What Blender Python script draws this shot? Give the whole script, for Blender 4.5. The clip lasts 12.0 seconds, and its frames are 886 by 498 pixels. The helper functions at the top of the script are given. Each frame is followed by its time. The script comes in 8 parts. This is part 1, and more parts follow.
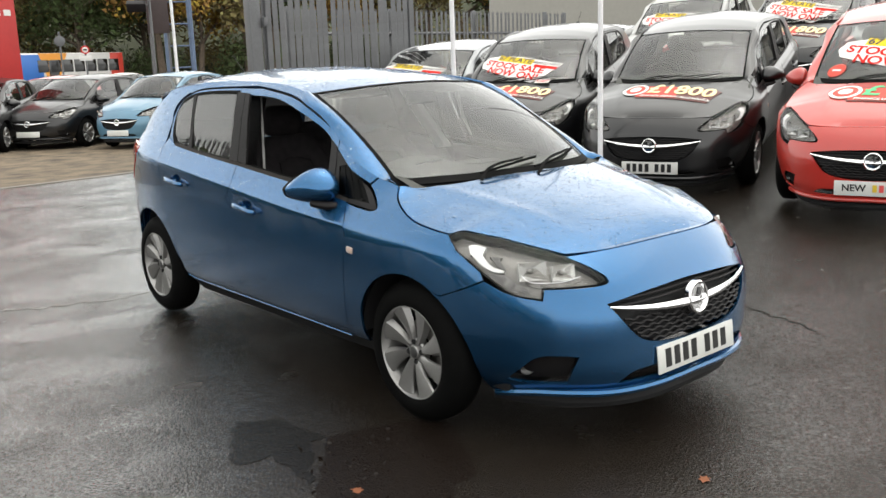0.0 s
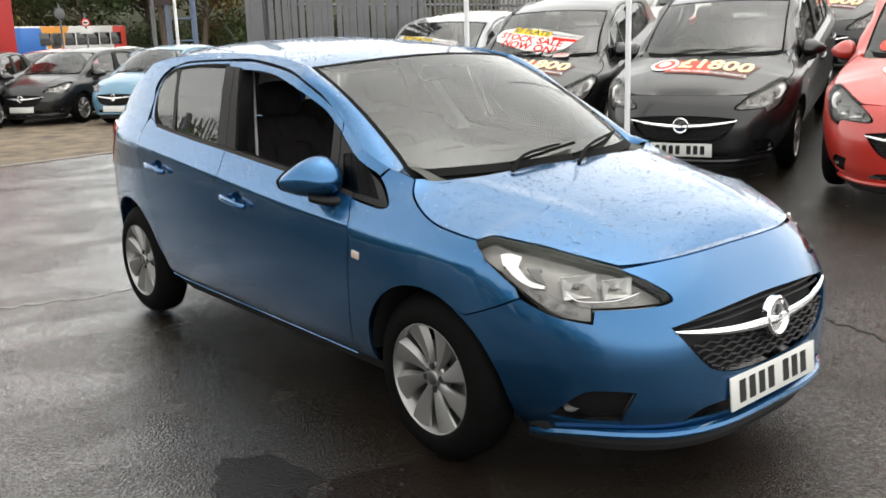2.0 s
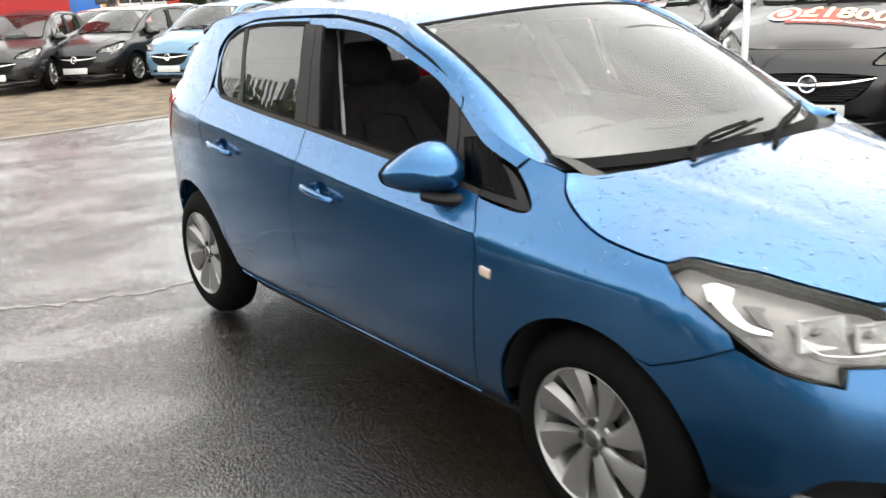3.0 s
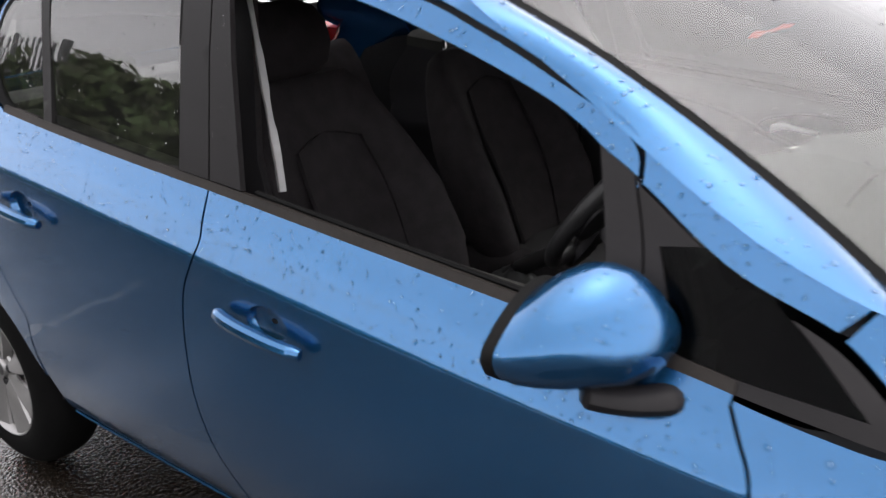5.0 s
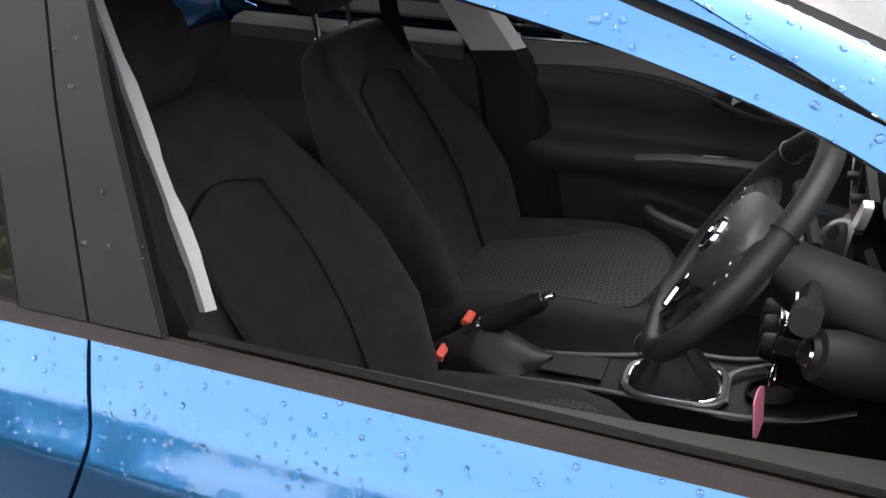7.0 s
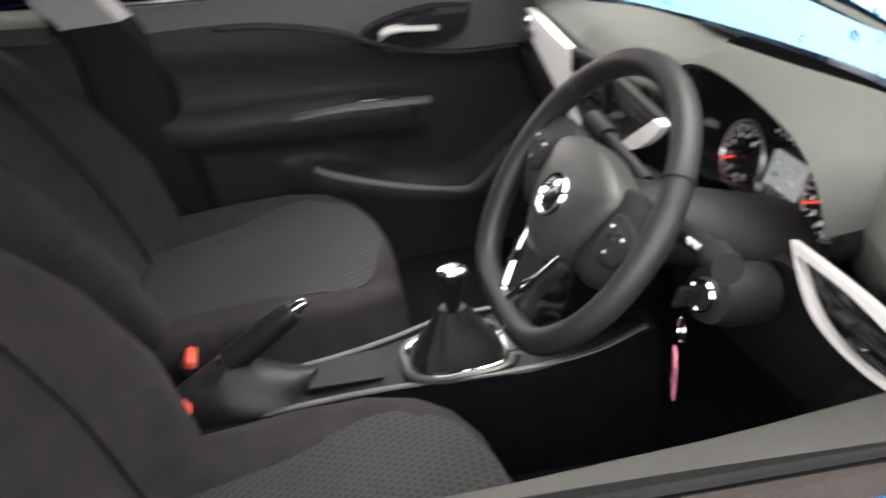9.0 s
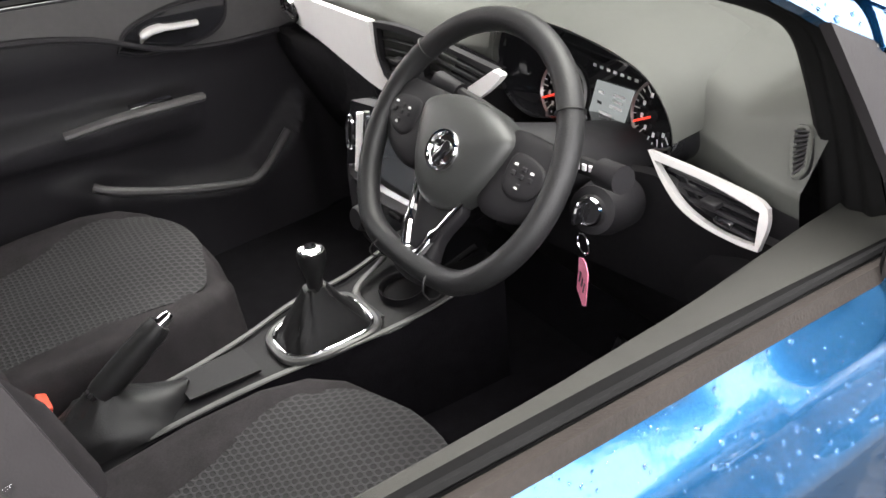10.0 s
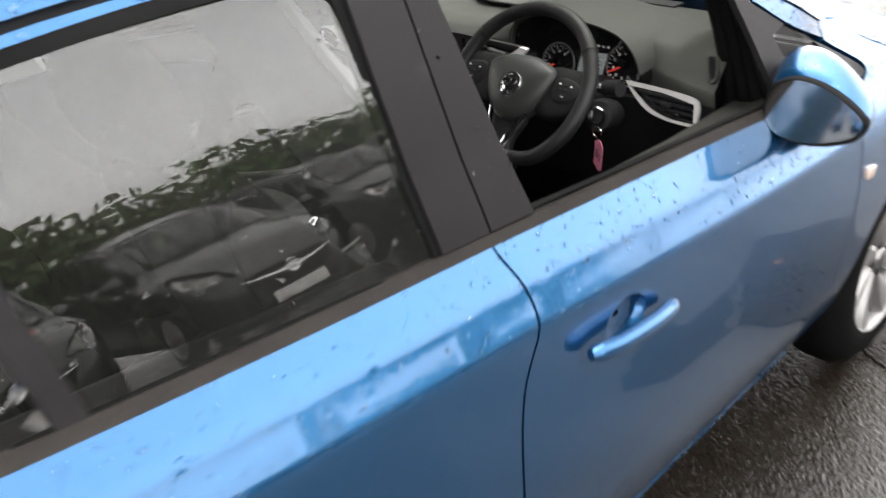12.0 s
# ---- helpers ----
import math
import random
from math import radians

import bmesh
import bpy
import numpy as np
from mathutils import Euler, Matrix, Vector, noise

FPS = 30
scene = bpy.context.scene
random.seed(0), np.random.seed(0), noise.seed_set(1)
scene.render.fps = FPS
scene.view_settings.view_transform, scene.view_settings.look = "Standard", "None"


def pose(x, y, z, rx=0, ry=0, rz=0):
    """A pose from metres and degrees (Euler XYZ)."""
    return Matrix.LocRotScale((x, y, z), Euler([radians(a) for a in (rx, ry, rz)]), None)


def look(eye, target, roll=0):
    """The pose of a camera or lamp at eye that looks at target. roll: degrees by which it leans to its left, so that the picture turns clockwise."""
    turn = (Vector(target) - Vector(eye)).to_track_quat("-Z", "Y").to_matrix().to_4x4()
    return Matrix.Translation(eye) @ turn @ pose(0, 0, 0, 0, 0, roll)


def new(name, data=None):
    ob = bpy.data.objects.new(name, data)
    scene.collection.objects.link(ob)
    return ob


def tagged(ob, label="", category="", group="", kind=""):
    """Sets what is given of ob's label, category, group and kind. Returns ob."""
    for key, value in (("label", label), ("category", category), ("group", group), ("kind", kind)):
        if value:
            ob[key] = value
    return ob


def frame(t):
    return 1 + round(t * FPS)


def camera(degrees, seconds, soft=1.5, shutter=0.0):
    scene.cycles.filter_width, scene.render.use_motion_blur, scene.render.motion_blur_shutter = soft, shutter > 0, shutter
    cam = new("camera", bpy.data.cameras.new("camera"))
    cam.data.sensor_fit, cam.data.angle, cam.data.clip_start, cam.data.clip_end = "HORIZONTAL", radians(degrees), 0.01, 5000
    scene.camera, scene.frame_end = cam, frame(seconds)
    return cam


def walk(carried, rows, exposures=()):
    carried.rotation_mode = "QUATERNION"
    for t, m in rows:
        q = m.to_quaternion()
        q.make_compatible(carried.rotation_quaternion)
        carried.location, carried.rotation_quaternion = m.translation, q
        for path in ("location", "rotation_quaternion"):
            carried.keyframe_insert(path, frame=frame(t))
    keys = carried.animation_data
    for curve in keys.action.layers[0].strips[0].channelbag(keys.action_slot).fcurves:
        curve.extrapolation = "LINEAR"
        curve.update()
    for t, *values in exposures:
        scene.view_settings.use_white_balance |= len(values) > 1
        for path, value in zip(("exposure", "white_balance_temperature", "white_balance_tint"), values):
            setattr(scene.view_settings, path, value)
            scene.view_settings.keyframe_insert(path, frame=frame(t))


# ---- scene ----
cam = camera(52.6, 12.0, soft=1.5, shutter=0.4)
PATH = [
    (0, (4.055, -3.001, 1.482), (2.565, -1.732, 1.073), -2.0),
    (0.5, (4.072, -2.948, 1.473), (2.572, -1.689, 1.066), -1.9),
    (1, (4.012, -2.863, 1.47), (2.482, -1.652, 1.03), -2.3),
    (1.5, (3.775, -2.748, 1.47), (2.247, -1.525, 1.06), -2.1),
    (2, (3.532, -2.64, 1.461), (2.042, -1.388, 0.999), -1.9),
    (2.5, (3.166, -2.453, 1.456), (1.674, -1.246, 0.893), -2.4),
    (3, (2.741, -2.35, 1.455), (1.197, -1.206, 0.901), -2.9),
    (3.2, (2.551, -2.298, 1.47), (1.029, -1.137, 0.893), -3.3),
    (4.8, (1.262, -1.815, 1.483), (0.069, -0.372, 0.781), -2.3),
    (5, (1.136, -1.716, 1.46), (-0.055, -0.281, 0.738), -2.8),
    (5.5, (0.827, -1.542, 1.432), (-0.215, -0.04, 0.621), -2.1),
    (6, (0.572, -1.447, 1.415), (-0.193, 0.213, 0.603), -4.1),
    (6.5, (0.453, -1.401, 1.42), (-0.224, 0.288, 0.589), -4.1),
    (6.7, (0.453, -1.383, 1.419), (-0.251, 0.3, 0.601), -4.7),
    (8.3, (0.3, -1.362, 1.399), (-0.199, 0.354, 0.501), -3.0),
    (8.5, (0.243, -1.293, 1.388), (-0.072, 0.448, 0.456), -3.7),
    (8.7, (0.196, -1.209, 1.386), (0.1, 0.515, 0.378), -5.1),
    (8.9, (0.139, -1.162, 1.408), (0.27, 0.549, 0.379), -6.7),
    (9, (0.108, -1.146, 1.416), (0.388, 0.548, 0.389), -6.2),
    (9.2, (0.023, -1.126, 1.423), (0.594, 0.488, 0.388), -5.3),
    (9.5, (-0.079, -1.109, 1.442), (0.674, 0.347, 0.296), -6.7),
    (10, (-0.147, -1.109, 1.45), (0.744, 0.291, 0.334), -6.0),
    (10.5, (-0.183, -1.117, 1.463), (0.761, 0.269, 0.373), -5.1),
    (11, (-0.287, -1.184, 1.493), (0.681, 0.205, 0.428), -4.0),
    (11.2, (-0.35, -1.253, 1.504), (0.625, 0.164, 0.484), -4.5),
    (11.5, (-0.535, -1.364, 1.521), (0.461, 0.066, 0.541), -6.6),
    (11.7, (-0.66, -1.398, 1.516), (0.402, -0.008, 0.545), -5.8),
    (12, (-0.928, -1.469, 1.555), (0.262, -0.192, 0.579), -5.0),
]
walk(cam, [(t, look(eye, target, roll)) for t, eye, target, roll in PATH],
     exposures=[(0.0, 0.14, 6750, 7), (2.5, 0.28, 6750, 8), (3.2, 0.82, 6700, 9), (5.0, 0.5, 6500, 15), (6.7, 1.42, 6450, 15), (8.3, 1.6, 6600, 13), (9.0, 2.5, 6700, 14), (10.5, 2.62, 6650, 13), (11.0, 2.6, 6600, 13), (12.0, 1.4, 6700, 11)])

# ---- sky and sun ----
world = bpy.data.worlds.new("overcast_sky")
scene.world = world
world.use_nodes = True
wn, wl = world.node_tree.nodes, world.node_tree.links
sky = wn.new("ShaderNodeTexSky")
sky.sky_type = "NISHITA"
sky.sun_disc = False
SUN_EL, SUN_ROT = radians(76), radians(25)
sky.sun_elevation, sky.sun_rotation = SUN_EL, SUN_ROT
sky.air_density, sky.dust_density, sky.ozone_density = 1.0, 6.0, 1.0
grey = wn.new("ShaderNodeHueSaturation")
grey.inputs["Saturation"].default_value = 0.10
even = wn.new("ShaderNodeGamma")
even.inputs["Gamma"].default_value = 0.5
wl.new(sky.outputs[0], even.inputs["Color"])
wl.new(even.outputs[0], grey.inputs["Color"])
# the cloud thins towards the horizon
way, part_z, lift, brighten = wn.new("ShaderNodeTexCoord"), wn.new("ShaderNodeSeparateXYZ"), wn.new("ShaderNodeMapRange"), wn.new("ShaderNodeVectorMath")
lift.inputs["To Min"].default_value, lift.inputs["To Max"].default_value = 8.4, 4.4
brighten.operation = "SCALE"
wl.new(way.outputs["Generated"], part_z.inputs[0])
wl.new(part_z.outputs["Z"], lift.inputs["Value"])
wl.new(grey.outputs[0], brighten.inputs[0])
wl.new(lift.outputs[0], brighten.inputs["Scale"])
wl.new(brighten.outputs[0], wn["Background"].inputs[0])
wn["Background"].inputs[1].default_value = 0.15
sun = new("sun", bpy.data.lights.new("sun", "SUN"))
sun.data.energy, sun.data.angle, sun.data.color = 0.55, radians(80), (1.0, 0.96, 0.9)
sun.matrix_world = look((0, 0, 0), (-math.sin(SUN_ROT) * math.cos(SUN_EL), -math.cos(SUN_ROT) * math.cos(SUN_EL), -math.sin(SUN_EL)))

# ---- materials ----
def material(name, base=(0.5, 0.5, 0.5), rough=0.5, metal=0.0, coat=0.0, coat_rough=0.03, spec=0.5, noise_scale=0.0, noise_amount=0.0,
             bump=0.0, bump_scale=200.0, rough_var=0.0, emit=None, emit_strength=0.0, grain=0.0):
    """A principled material whose colour, gloss and relief vary at two scales."""
    m = bpy.data.materials.new(name)
    m.use_nodes = True
    n, l = m.node_tree.nodes, m.node_tree.links
    b = n["Principled BSDF"]
    b.inputs["Base Color"].default_value = (*base, 1)
    b.inputs["Roughness"].default_value = rough
    b.inputs["Metallic"].default_value = metal
    b.inputs["Coat Weight"].default_value = coat
    b.inputs["Coat Roughness"].default_value = coat_rough
    b.inputs["Specular IOR Level"].default_value = spec
    if emit:
        b.inputs["Emission Color"].default_value = (*emit, 1)
        b.inputs["Emission Strength"].default_value = emit_strength
    co = n.new("ShaderNodeTexCoord")
    if noise_amount or rough_var:
        t = n.new("ShaderNodeTexNoise")
        t.inputs["Scale"].default_value = noise_scale or 4.0
        t.inputs["Detail"].default_value = 6.0
        l.new(co.outputs["Object"], t.inputs["Vector"])
        fine = n.new("ShaderNodeTexNoise")
        fine.inputs["Scale"].default_value = (noise_scale or 4.0) * 14
        fine.inputs["Detail"].default_value = 3.0
        l.new(co.outputs["Object"], fine.inputs["Vector"])
        both = n.new("ShaderNodeMath")
        both.operation = "ADD"
        half = n.new("ShaderNodeMath")
        half.operation, half.inputs[1].default_value = "MULTIPLY", 0.6
        l.new(fine.outputs["Fac"], half.inputs[0])
        l.new(t.outputs["Fac"], both.inputs[0])
        l.new(half.outputs[0], both.inputs[1])
        if noise_amount:
            r = n.new("ShaderNodeMapRange")
            r.inputs["From Min"].default_value, r.inputs["From Max"].default_value = 0.45, 1.15
            r.inputs["To Min"].default_value, r.inputs["To Max"].default_value = 1 - noise_amount, 1 + noise_amount
            l.new(both.outputs[0], r.inputs["Value"])
            mul = n.new("ShaderNodeVectorMath")
            mul.operation = "SCALE"
            mul.inputs[0].default_value = base
            l.new(r.outputs[0], mul.inputs["Scale"])
            l.new(mul.outputs[0], b.inputs["Base Color"])
        if rough_var:
            r = n.new("ShaderNodeMapRange")
            r.inputs["From Min"].default_value, r.inputs["From Max"].default_value = 0.5, 1.1
            r.inputs["To Min"].default_value, r.inputs["To Max"].default_value = max(rough - rough_var, 0.02), min(rough + rough_var, 1)
            l.new(both.outputs[0], r.inputs["Value"])
            l.new(r.outputs[0], b.inputs["Roughness"])
    if bump:
        t = n.new("ShaderNodeTexNoise")
        t.inputs["Scale"].default_value = bump_scale
        t.inputs["Detail"].default_value = 4.0
        l.new(co.outputs["Object"], t.inputs["Vector"])
        k = n.new("ShaderNodeBump")
        k.inputs["Strength"].default_value = bump
        k.inputs["Distance"].default_value = 0.002
        l.new(t.outputs["Fac"], k.inputs["Height"])
        l.new(k.outputs[0], b.inputs["Normal"])
    return m


def glass_material(name, tint, gloss_rough=0.0, ior=1.5, film=0.0):
    """Thin glass: clear with a tint, and a Fresnel reflection."""
    m = bpy.data.materials.new(name)
    m.use_nodes = True
    n, l = m.node_tree.nodes, m.node_tree.links
    n.remove(n["Principled BSDF"])
    clear, gloss, mix, fr = n.new("ShaderNodeBsdfTransparent"), n.new("ShaderNodeBsdfGlossy"), n.new("ShaderNodeMixShader"), n.new("ShaderNodeFresnel")
    clear.inputs[0].default_value = (*tint, 1)
    gloss.inputs["Roughness"].default_value = gloss_rough
    fr.inputs["IOR"].default_value = ior
    l.new(fr.outputs[0], mix.inputs[0])
    l.new(clear.outputs[0], mix.inputs[1])
    l.new(gloss.outputs[0], mix.inputs[2])
    if film:
        # a thin film of rain and breath
        mist, over = n.new("ShaderNodeBsdfDiffuse"), n.new("ShaderNodeMixShader")
        mist.inputs[0].default_value = (0.76, 0.80, 0.68, 1)
        cloud, r, co = n.new("ShaderNodeTexNoise"), n.new("ShaderNodeMapRange"), n.new("ShaderNodeTexCoord")
        cloud.inputs["Scale"].default_value, cloud.inputs["Detail"].default_value = 2.5, 4.0
        r.inputs["From Min"].default_value, r.inputs["From Max"].default_value = 0.3, 0.7
        r.inputs["To Min"].default_value, r.inputs["To Max"].default_value = film * 0.7, film * 1.3
        l.new(co.outputs["Object"], cloud.inputs["Vector"])
        l.new(cloud.outputs["Fac"], r.inputs["Value"])
        l.new(r.outputs[0], over.inputs[0])
        l.new(mix.outputs[0], over.inputs[1])
        l.new(mist.outputs[0], over.inputs[2])
        mix = over
    l.new(mix.outputs[0], n["Material Output"].inputs[0])
    return m


def paint_material(name, base, metal=0.55, rough=0.32, coat=0.9):
    """Metallic car paint under clear lacquer, with fine flake, film of rain and faint orange peel."""
    m = material(name, base, rough, metal, coat=coat, coat_rough=0.04, noise_scale=2.5, noise_amount=0.06)
    n, l = m.node_tree.nodes, m.node_tree.links
    b = n["Principled BSDF"]
    co = n.new("ShaderNodeTexCoord")
    peel = n.new("ShaderNodeTexNoise")
    peel.inputs["Scale"].default_value, peel.inputs["Detail"].default_value = 140.0, 2.0
    l.new(co.outputs["Object"], peel.inputs["Vector"])
    k = n.new("ShaderNodeBump")
    k.inputs["Strength"].default_value, k.inputs["Distance"].default_value = 0.04, 0.001
    l.new(peel.outputs["Fac"], k.inputs["Height"])
    l.new(k.outputs[0], b.inputs["Coat Normal"])
    return m


BLUE = paint_material("blue_metallic_paint", (0.0125, 0.097, 0.232), 0.85, 0.25)
BLACK_PAINT = paint_material("black_metallic_paint", (0.006, 0.006, 0.007), 0.2, 0.35, 0.6)
GREY_PAINT = paint_material("grey_metallic_paint", (0.20, 0.21, 0.22), 0.5, 0.35)
RED_PAINT = paint_material("red_paint", (0.40, 0.022, 0.014), 0.0, 0.4)
SKY_PAINT = paint_material("pale_blue_paint", (0.085, 0.195, 0.285), 0.2, 0.4)
TRIM = material("black_trim_plastic", (0.0130, 0.0120, 0.0126), 0.5, spec=0.15, noise_scale=6, noise_amount=0.25, bump=0.12, bump_scale=600, rough_var=0.1)
SEAL = material("black_rubber", (0.007, 0.007, 0.007), 0.75, spec=0.06, noise_scale=9, noise_amount=0.3)
SILL_TRIM = material("weathered_rubber_strip", (0.019, 0.0162, 0.0143), 0.6, spec=0.2, noise_scale=12, noise_amount=0.4, bump=0.2, bump_scale=300)
DARK = material("underbody_black", (0.006, 0.006, 0.007), 0.8, noise_scale=5, noise_amount=0.3)
CHROME = material("chrome", (0.82, 0.82, 0.83), 0.06, 1.0)
SILVER = material("silver_wheel_paint", (0.29, 0.285, 0.28), 0.32, 0.75, noise_scale=7, noise_amount=0.08)
RUBBER = material("tyre_rubber", (0.0035, 0.0035, 0.0035), 0.75, spec=0.06, noise_scale=14, noise_amount=0.3, bump=0.3, bump_scale=250)
PLATE = material("white_plate", (0.60, 0.60, 0.575), 0.35, noise_scale=10, noise_amount=0.05)
INK = material("black_print", (0.01, 0.01, 0.01), 0.4)
GLASS = glass_material("tinted_glass", (0.78, 0.80, 0.78), 0.0, 1.9, 0.006)
SCREEN = glass_material("windscreen_glass", (0.90, 0.94, 0.89), 0.0, 1.78)
SMOKED = glass_material("dark_quarter_glass", (0.13, 0.14, 0.14), 0.0, 1.14)
LENS = glass_material("clear_lamp_lens", (0.95, 0.95, 0.95), 0.0, 1.3)
RED_LENS = material("red_lamp_lens", (0.45, 0.01, 0.01), 0.1, coat=1.0)
AMBER = material("pale_amber_lens", (0.50, 0.38, 0.32), 0.15, coat=1.0)


# ---- meshes ----
def mesh_of(bm, name, smooth=True, angle=None):
    me = bpy.data.meshes.new(name)
    bm.normal_update()
    bm.to_mesh(me)
    bm.free()
    for f in me.polygons:
        f.use_smooth = smooth
    if angle and smooth:
        me.set_sharp_from_angle(angle=radians(angle))
    return me


def part(name, bm, mat, parent=None, label="", smooth=True, angle=35, m=None):
    """Links a bmesh (or a mesh) as one object under a thing or a part."""
    me = bm if isinstance(bm, bpy.types.Mesh) else mesh_of(bm, name, smooth, angle)
    if mat and not me.materials:
        me.materials.append(mat)
    ob = new(name, me)
    if parent:
        ob.parent = parent
    if m is not None:
        ob.matrix_basis = m
    if label:
        ob["label"] = label
    return ob


def thing(name, label, category, at=None, group="", kind=""):
    ob = new(name)
    ob.empty_display_size = 0.1
    if at is not None:
        ob.matrix_basis = at
    return tagged(ob, label, category, group, kind)


def spline(points, steps=6, closed=False):
    """A Catmull-Rom line through the points."""
    p = [np.array(q, float) for q in points]
    n, out = len(p), []
    for i in range(n if closed else n - 1):
        a, b, c, d = (p[(i - 1) % n] if closed or i else 2 * p[0] - p[1]), p[i], p[(i + 1) % n], (p[(i + 2) % n] if closed or i + 2 < n else 2 * p[-1] - p[-2])
        for k in range(steps):
            t = k / steps
            out.append(0.5 * (2 * b + (c - a) * t + (2 * a - 5 * b + 4 * c - d) * t * t + (3 * b - a - 3 * c + d) * t ** 3))
    if not closed:
        out.append(p[-1])
    return out


def outline(*runs, steps=6):
    """A closed outline of smooth runs that meet at corners."""
    pts = []
    for r in runs:
        line = spline(r, steps) if len(r) > 2 else [np.array(q, float) for q in r]
        if pts and np.hypot(*(line[0] - pts[-1])) < 1e-6:
            line = line[1:]
        pts += line
    if np.hypot(*(pts[0] - pts[-1])) < 1e-6:
        pts.pop()
    return pts


def inside(q, poly):
    x, y = q[:, 0], q[:, 1]
    hit = np.zeros(len(q), bool)
    j = len(poly) - 1
    for i in range(len(poly)):
        (xi, yi), (xj, yj) = poly[i], poly[j]
        if yi != yj:
            hit ^= ((yi > y) != (yj > y)) & (x < (xj - xi) * (y - yi) / (yj - yi) + xi)
        j = i
    return hit


def resample(poly, step):
    out = []
    for i, a in enumerate(poly):
        b = poly[(i + 1) % len(poly)]
        n = max(1, int(np.hypot(*(b - a)) / step))
        out += [a + (b - a) * k / n for k in range(n)]
    return out


def inset(poly, d):
    """A closed line drawn in by d, square to its edges."""
    p = np.array(poly)
    a, b = p - np.roll(p, 1, 0), np.roll(p, -1, 0) - p
    area = 0.5 * np.sum(p[:, 0] * np.roll(p[:, 1], -1) - np.roll(p[:, 0], -1) * p[:, 1])
    a, b = (v / np.maximum(np.linalg.norm(v, axis=1, keepdims=True), 1e-9) for v in (a, b))
    n = np.stack([-(a + b)[:, 1], (a + b)[:, 0]], -1)
    n /= np.maximum(np.linalg.norm(n, axis=1, keepdims=True), 1e-9)
    return list(p + n * d * np.sign(area))


def panel(surface, line, holes=(), grid=0.035, thick=0.012, proud=0.0, flip=False, back=False, gap=0.0, creases=()):
    """A sheet with a rolled rim cut out of a surface(u, v) -> places along an outline in u and v."""
    from mathutils.geometry import delaunay_2d_cdt
    line = inset(line, gap) if gap else line
    loops = [resample(line, grid)] + [resample(h, grid) for h in holes]
    pts, edges = [], []
    for lp in loops:
        n0 = len(pts)
        pts += lp
        edges += [(n0 + i, n0 + (i + 1) % len(lp)) for i in range(len(lp))]
    for lp in creases:
        lp = np.array(lp)
        lp = lp[inside(lp, loops[0])]
        lp = lp[np.min(np.hypot(lp[:, None, 0] - np.array(loops[0])[None, :, 0], lp[:, None, 1] - np.array(loops[0])[None, :, 1]), 1) > grid * 0.3]
        n0 = len(pts)
        pts += list(lp)
        edges += [(n0 + i, n0 + i + 1) for i in range(len(lp) - 1) if abs(lp[i + 1][0] - lp[i][0]) < 2 * grid]
    rim = np.array(pts)
    lo, hi = rim.min(0), rim.max(0)
    gu, gv = np.meshgrid(np.arange(lo[0] + grid / 2, hi[0], grid), np.arange(lo[1] + grid / 2, hi[1], grid))
    g = np.stack([gu.ravel(), gv.ravel()], -1)
    keep = inside(g, loops[0])
    for h in loops[1:]:
        keep &= ~inside(g, h)
    g = g[keep]
    if len(g):
        near = np.min(np.hypot(g[:, None, 0] - rim[None, :, 0], g[:, None, 1] - rim[None, :, 1]), 1)
        g = g[near > grid * 0.4]
    allp = [Vector(p) for p in pts] + [Vector(p) for p in g]
    v2, e2, f2, *_ = delaunay_2d_cdt(allp, edges, [], 0, 1e-6)
    uv = np.array([tuple(v) for v in v2])
    mid = np.array([uv[list(f)].mean(0) for f in f2])
    ok = inside(mid, loops[0])
    for h in loops[1:]:
        ok &= ~inside(mid, h)
    e = 2e-3
    top = surface(uv[:, 0], uv[:, 1])
    nrm = np.cross(surface(uv[:, 0] + e, uv[:, 1]) - surface(uv[:, 0] - e, uv[:, 1]), surface(uv[:, 0], uv[:, 1] + e) - surface(uv[:, 0], uv[:, 1] - e))
    nrm /= np.maximum(np.linalg.norm(nrm, axis=1, keepdims=True), 1e-9)
    if flip:
        nrm = -nrm
    top = top + nrm * proud
    bm = bmesh.new()
    vs = [bm.verts.new(p) for p in top]
    bm.verts.ensure_lookup_table()
    for f, k in zip(f2, ok):
        if k:
            ids = list(f)[::-1] if flip else list(f)
            try:
                bm.faces.new([vs[i] for i in ids])
            except ValueError:
                pass
    loose = [v for v in bm.verts if not v.link_faces]
    bm.normal_update()
    edges_b = [ed for ed in bm.edges if len(ed.link_faces) == 1]
    index = {v: i for i, v in enumerate(vs)}
    low = {}
    if thick:
        def ring(v, d):
            return bm.verts.new(top[index[v]] - nrm[index[v]] * d)
        lip, deep = {}, {}
        for ed in edges_b:
            for v in ed.verts:
                if v not in lip:
                    lip[v], deep[v] = ring(v, 0.0), ring(v, thick)
        for ed in edges_b:
            lp = ed.link_loops[0]
            a, b = lp.vert, lp.link_loop_next.vert
            bm.faces.new((lip[b], lip[a], deep[a], deep[b]))
        if back:
            bk = [bm.verts.new(p) for p in top - nrm * thick]
            for f, k in zip(f2, ok):
                if k:
                    ids = list(f) if flip else list(f)[::-1]
                    try:
                        bm.faces.new([bk[i] for i in ids])
                    except ValueError:
                        pass
            loose += [v for v in bk if not v.link_faces]
    bmesh.ops.delete(bm, geom=[v for v in bm.verts if not v.link_faces], context="VERTS")
    return bm


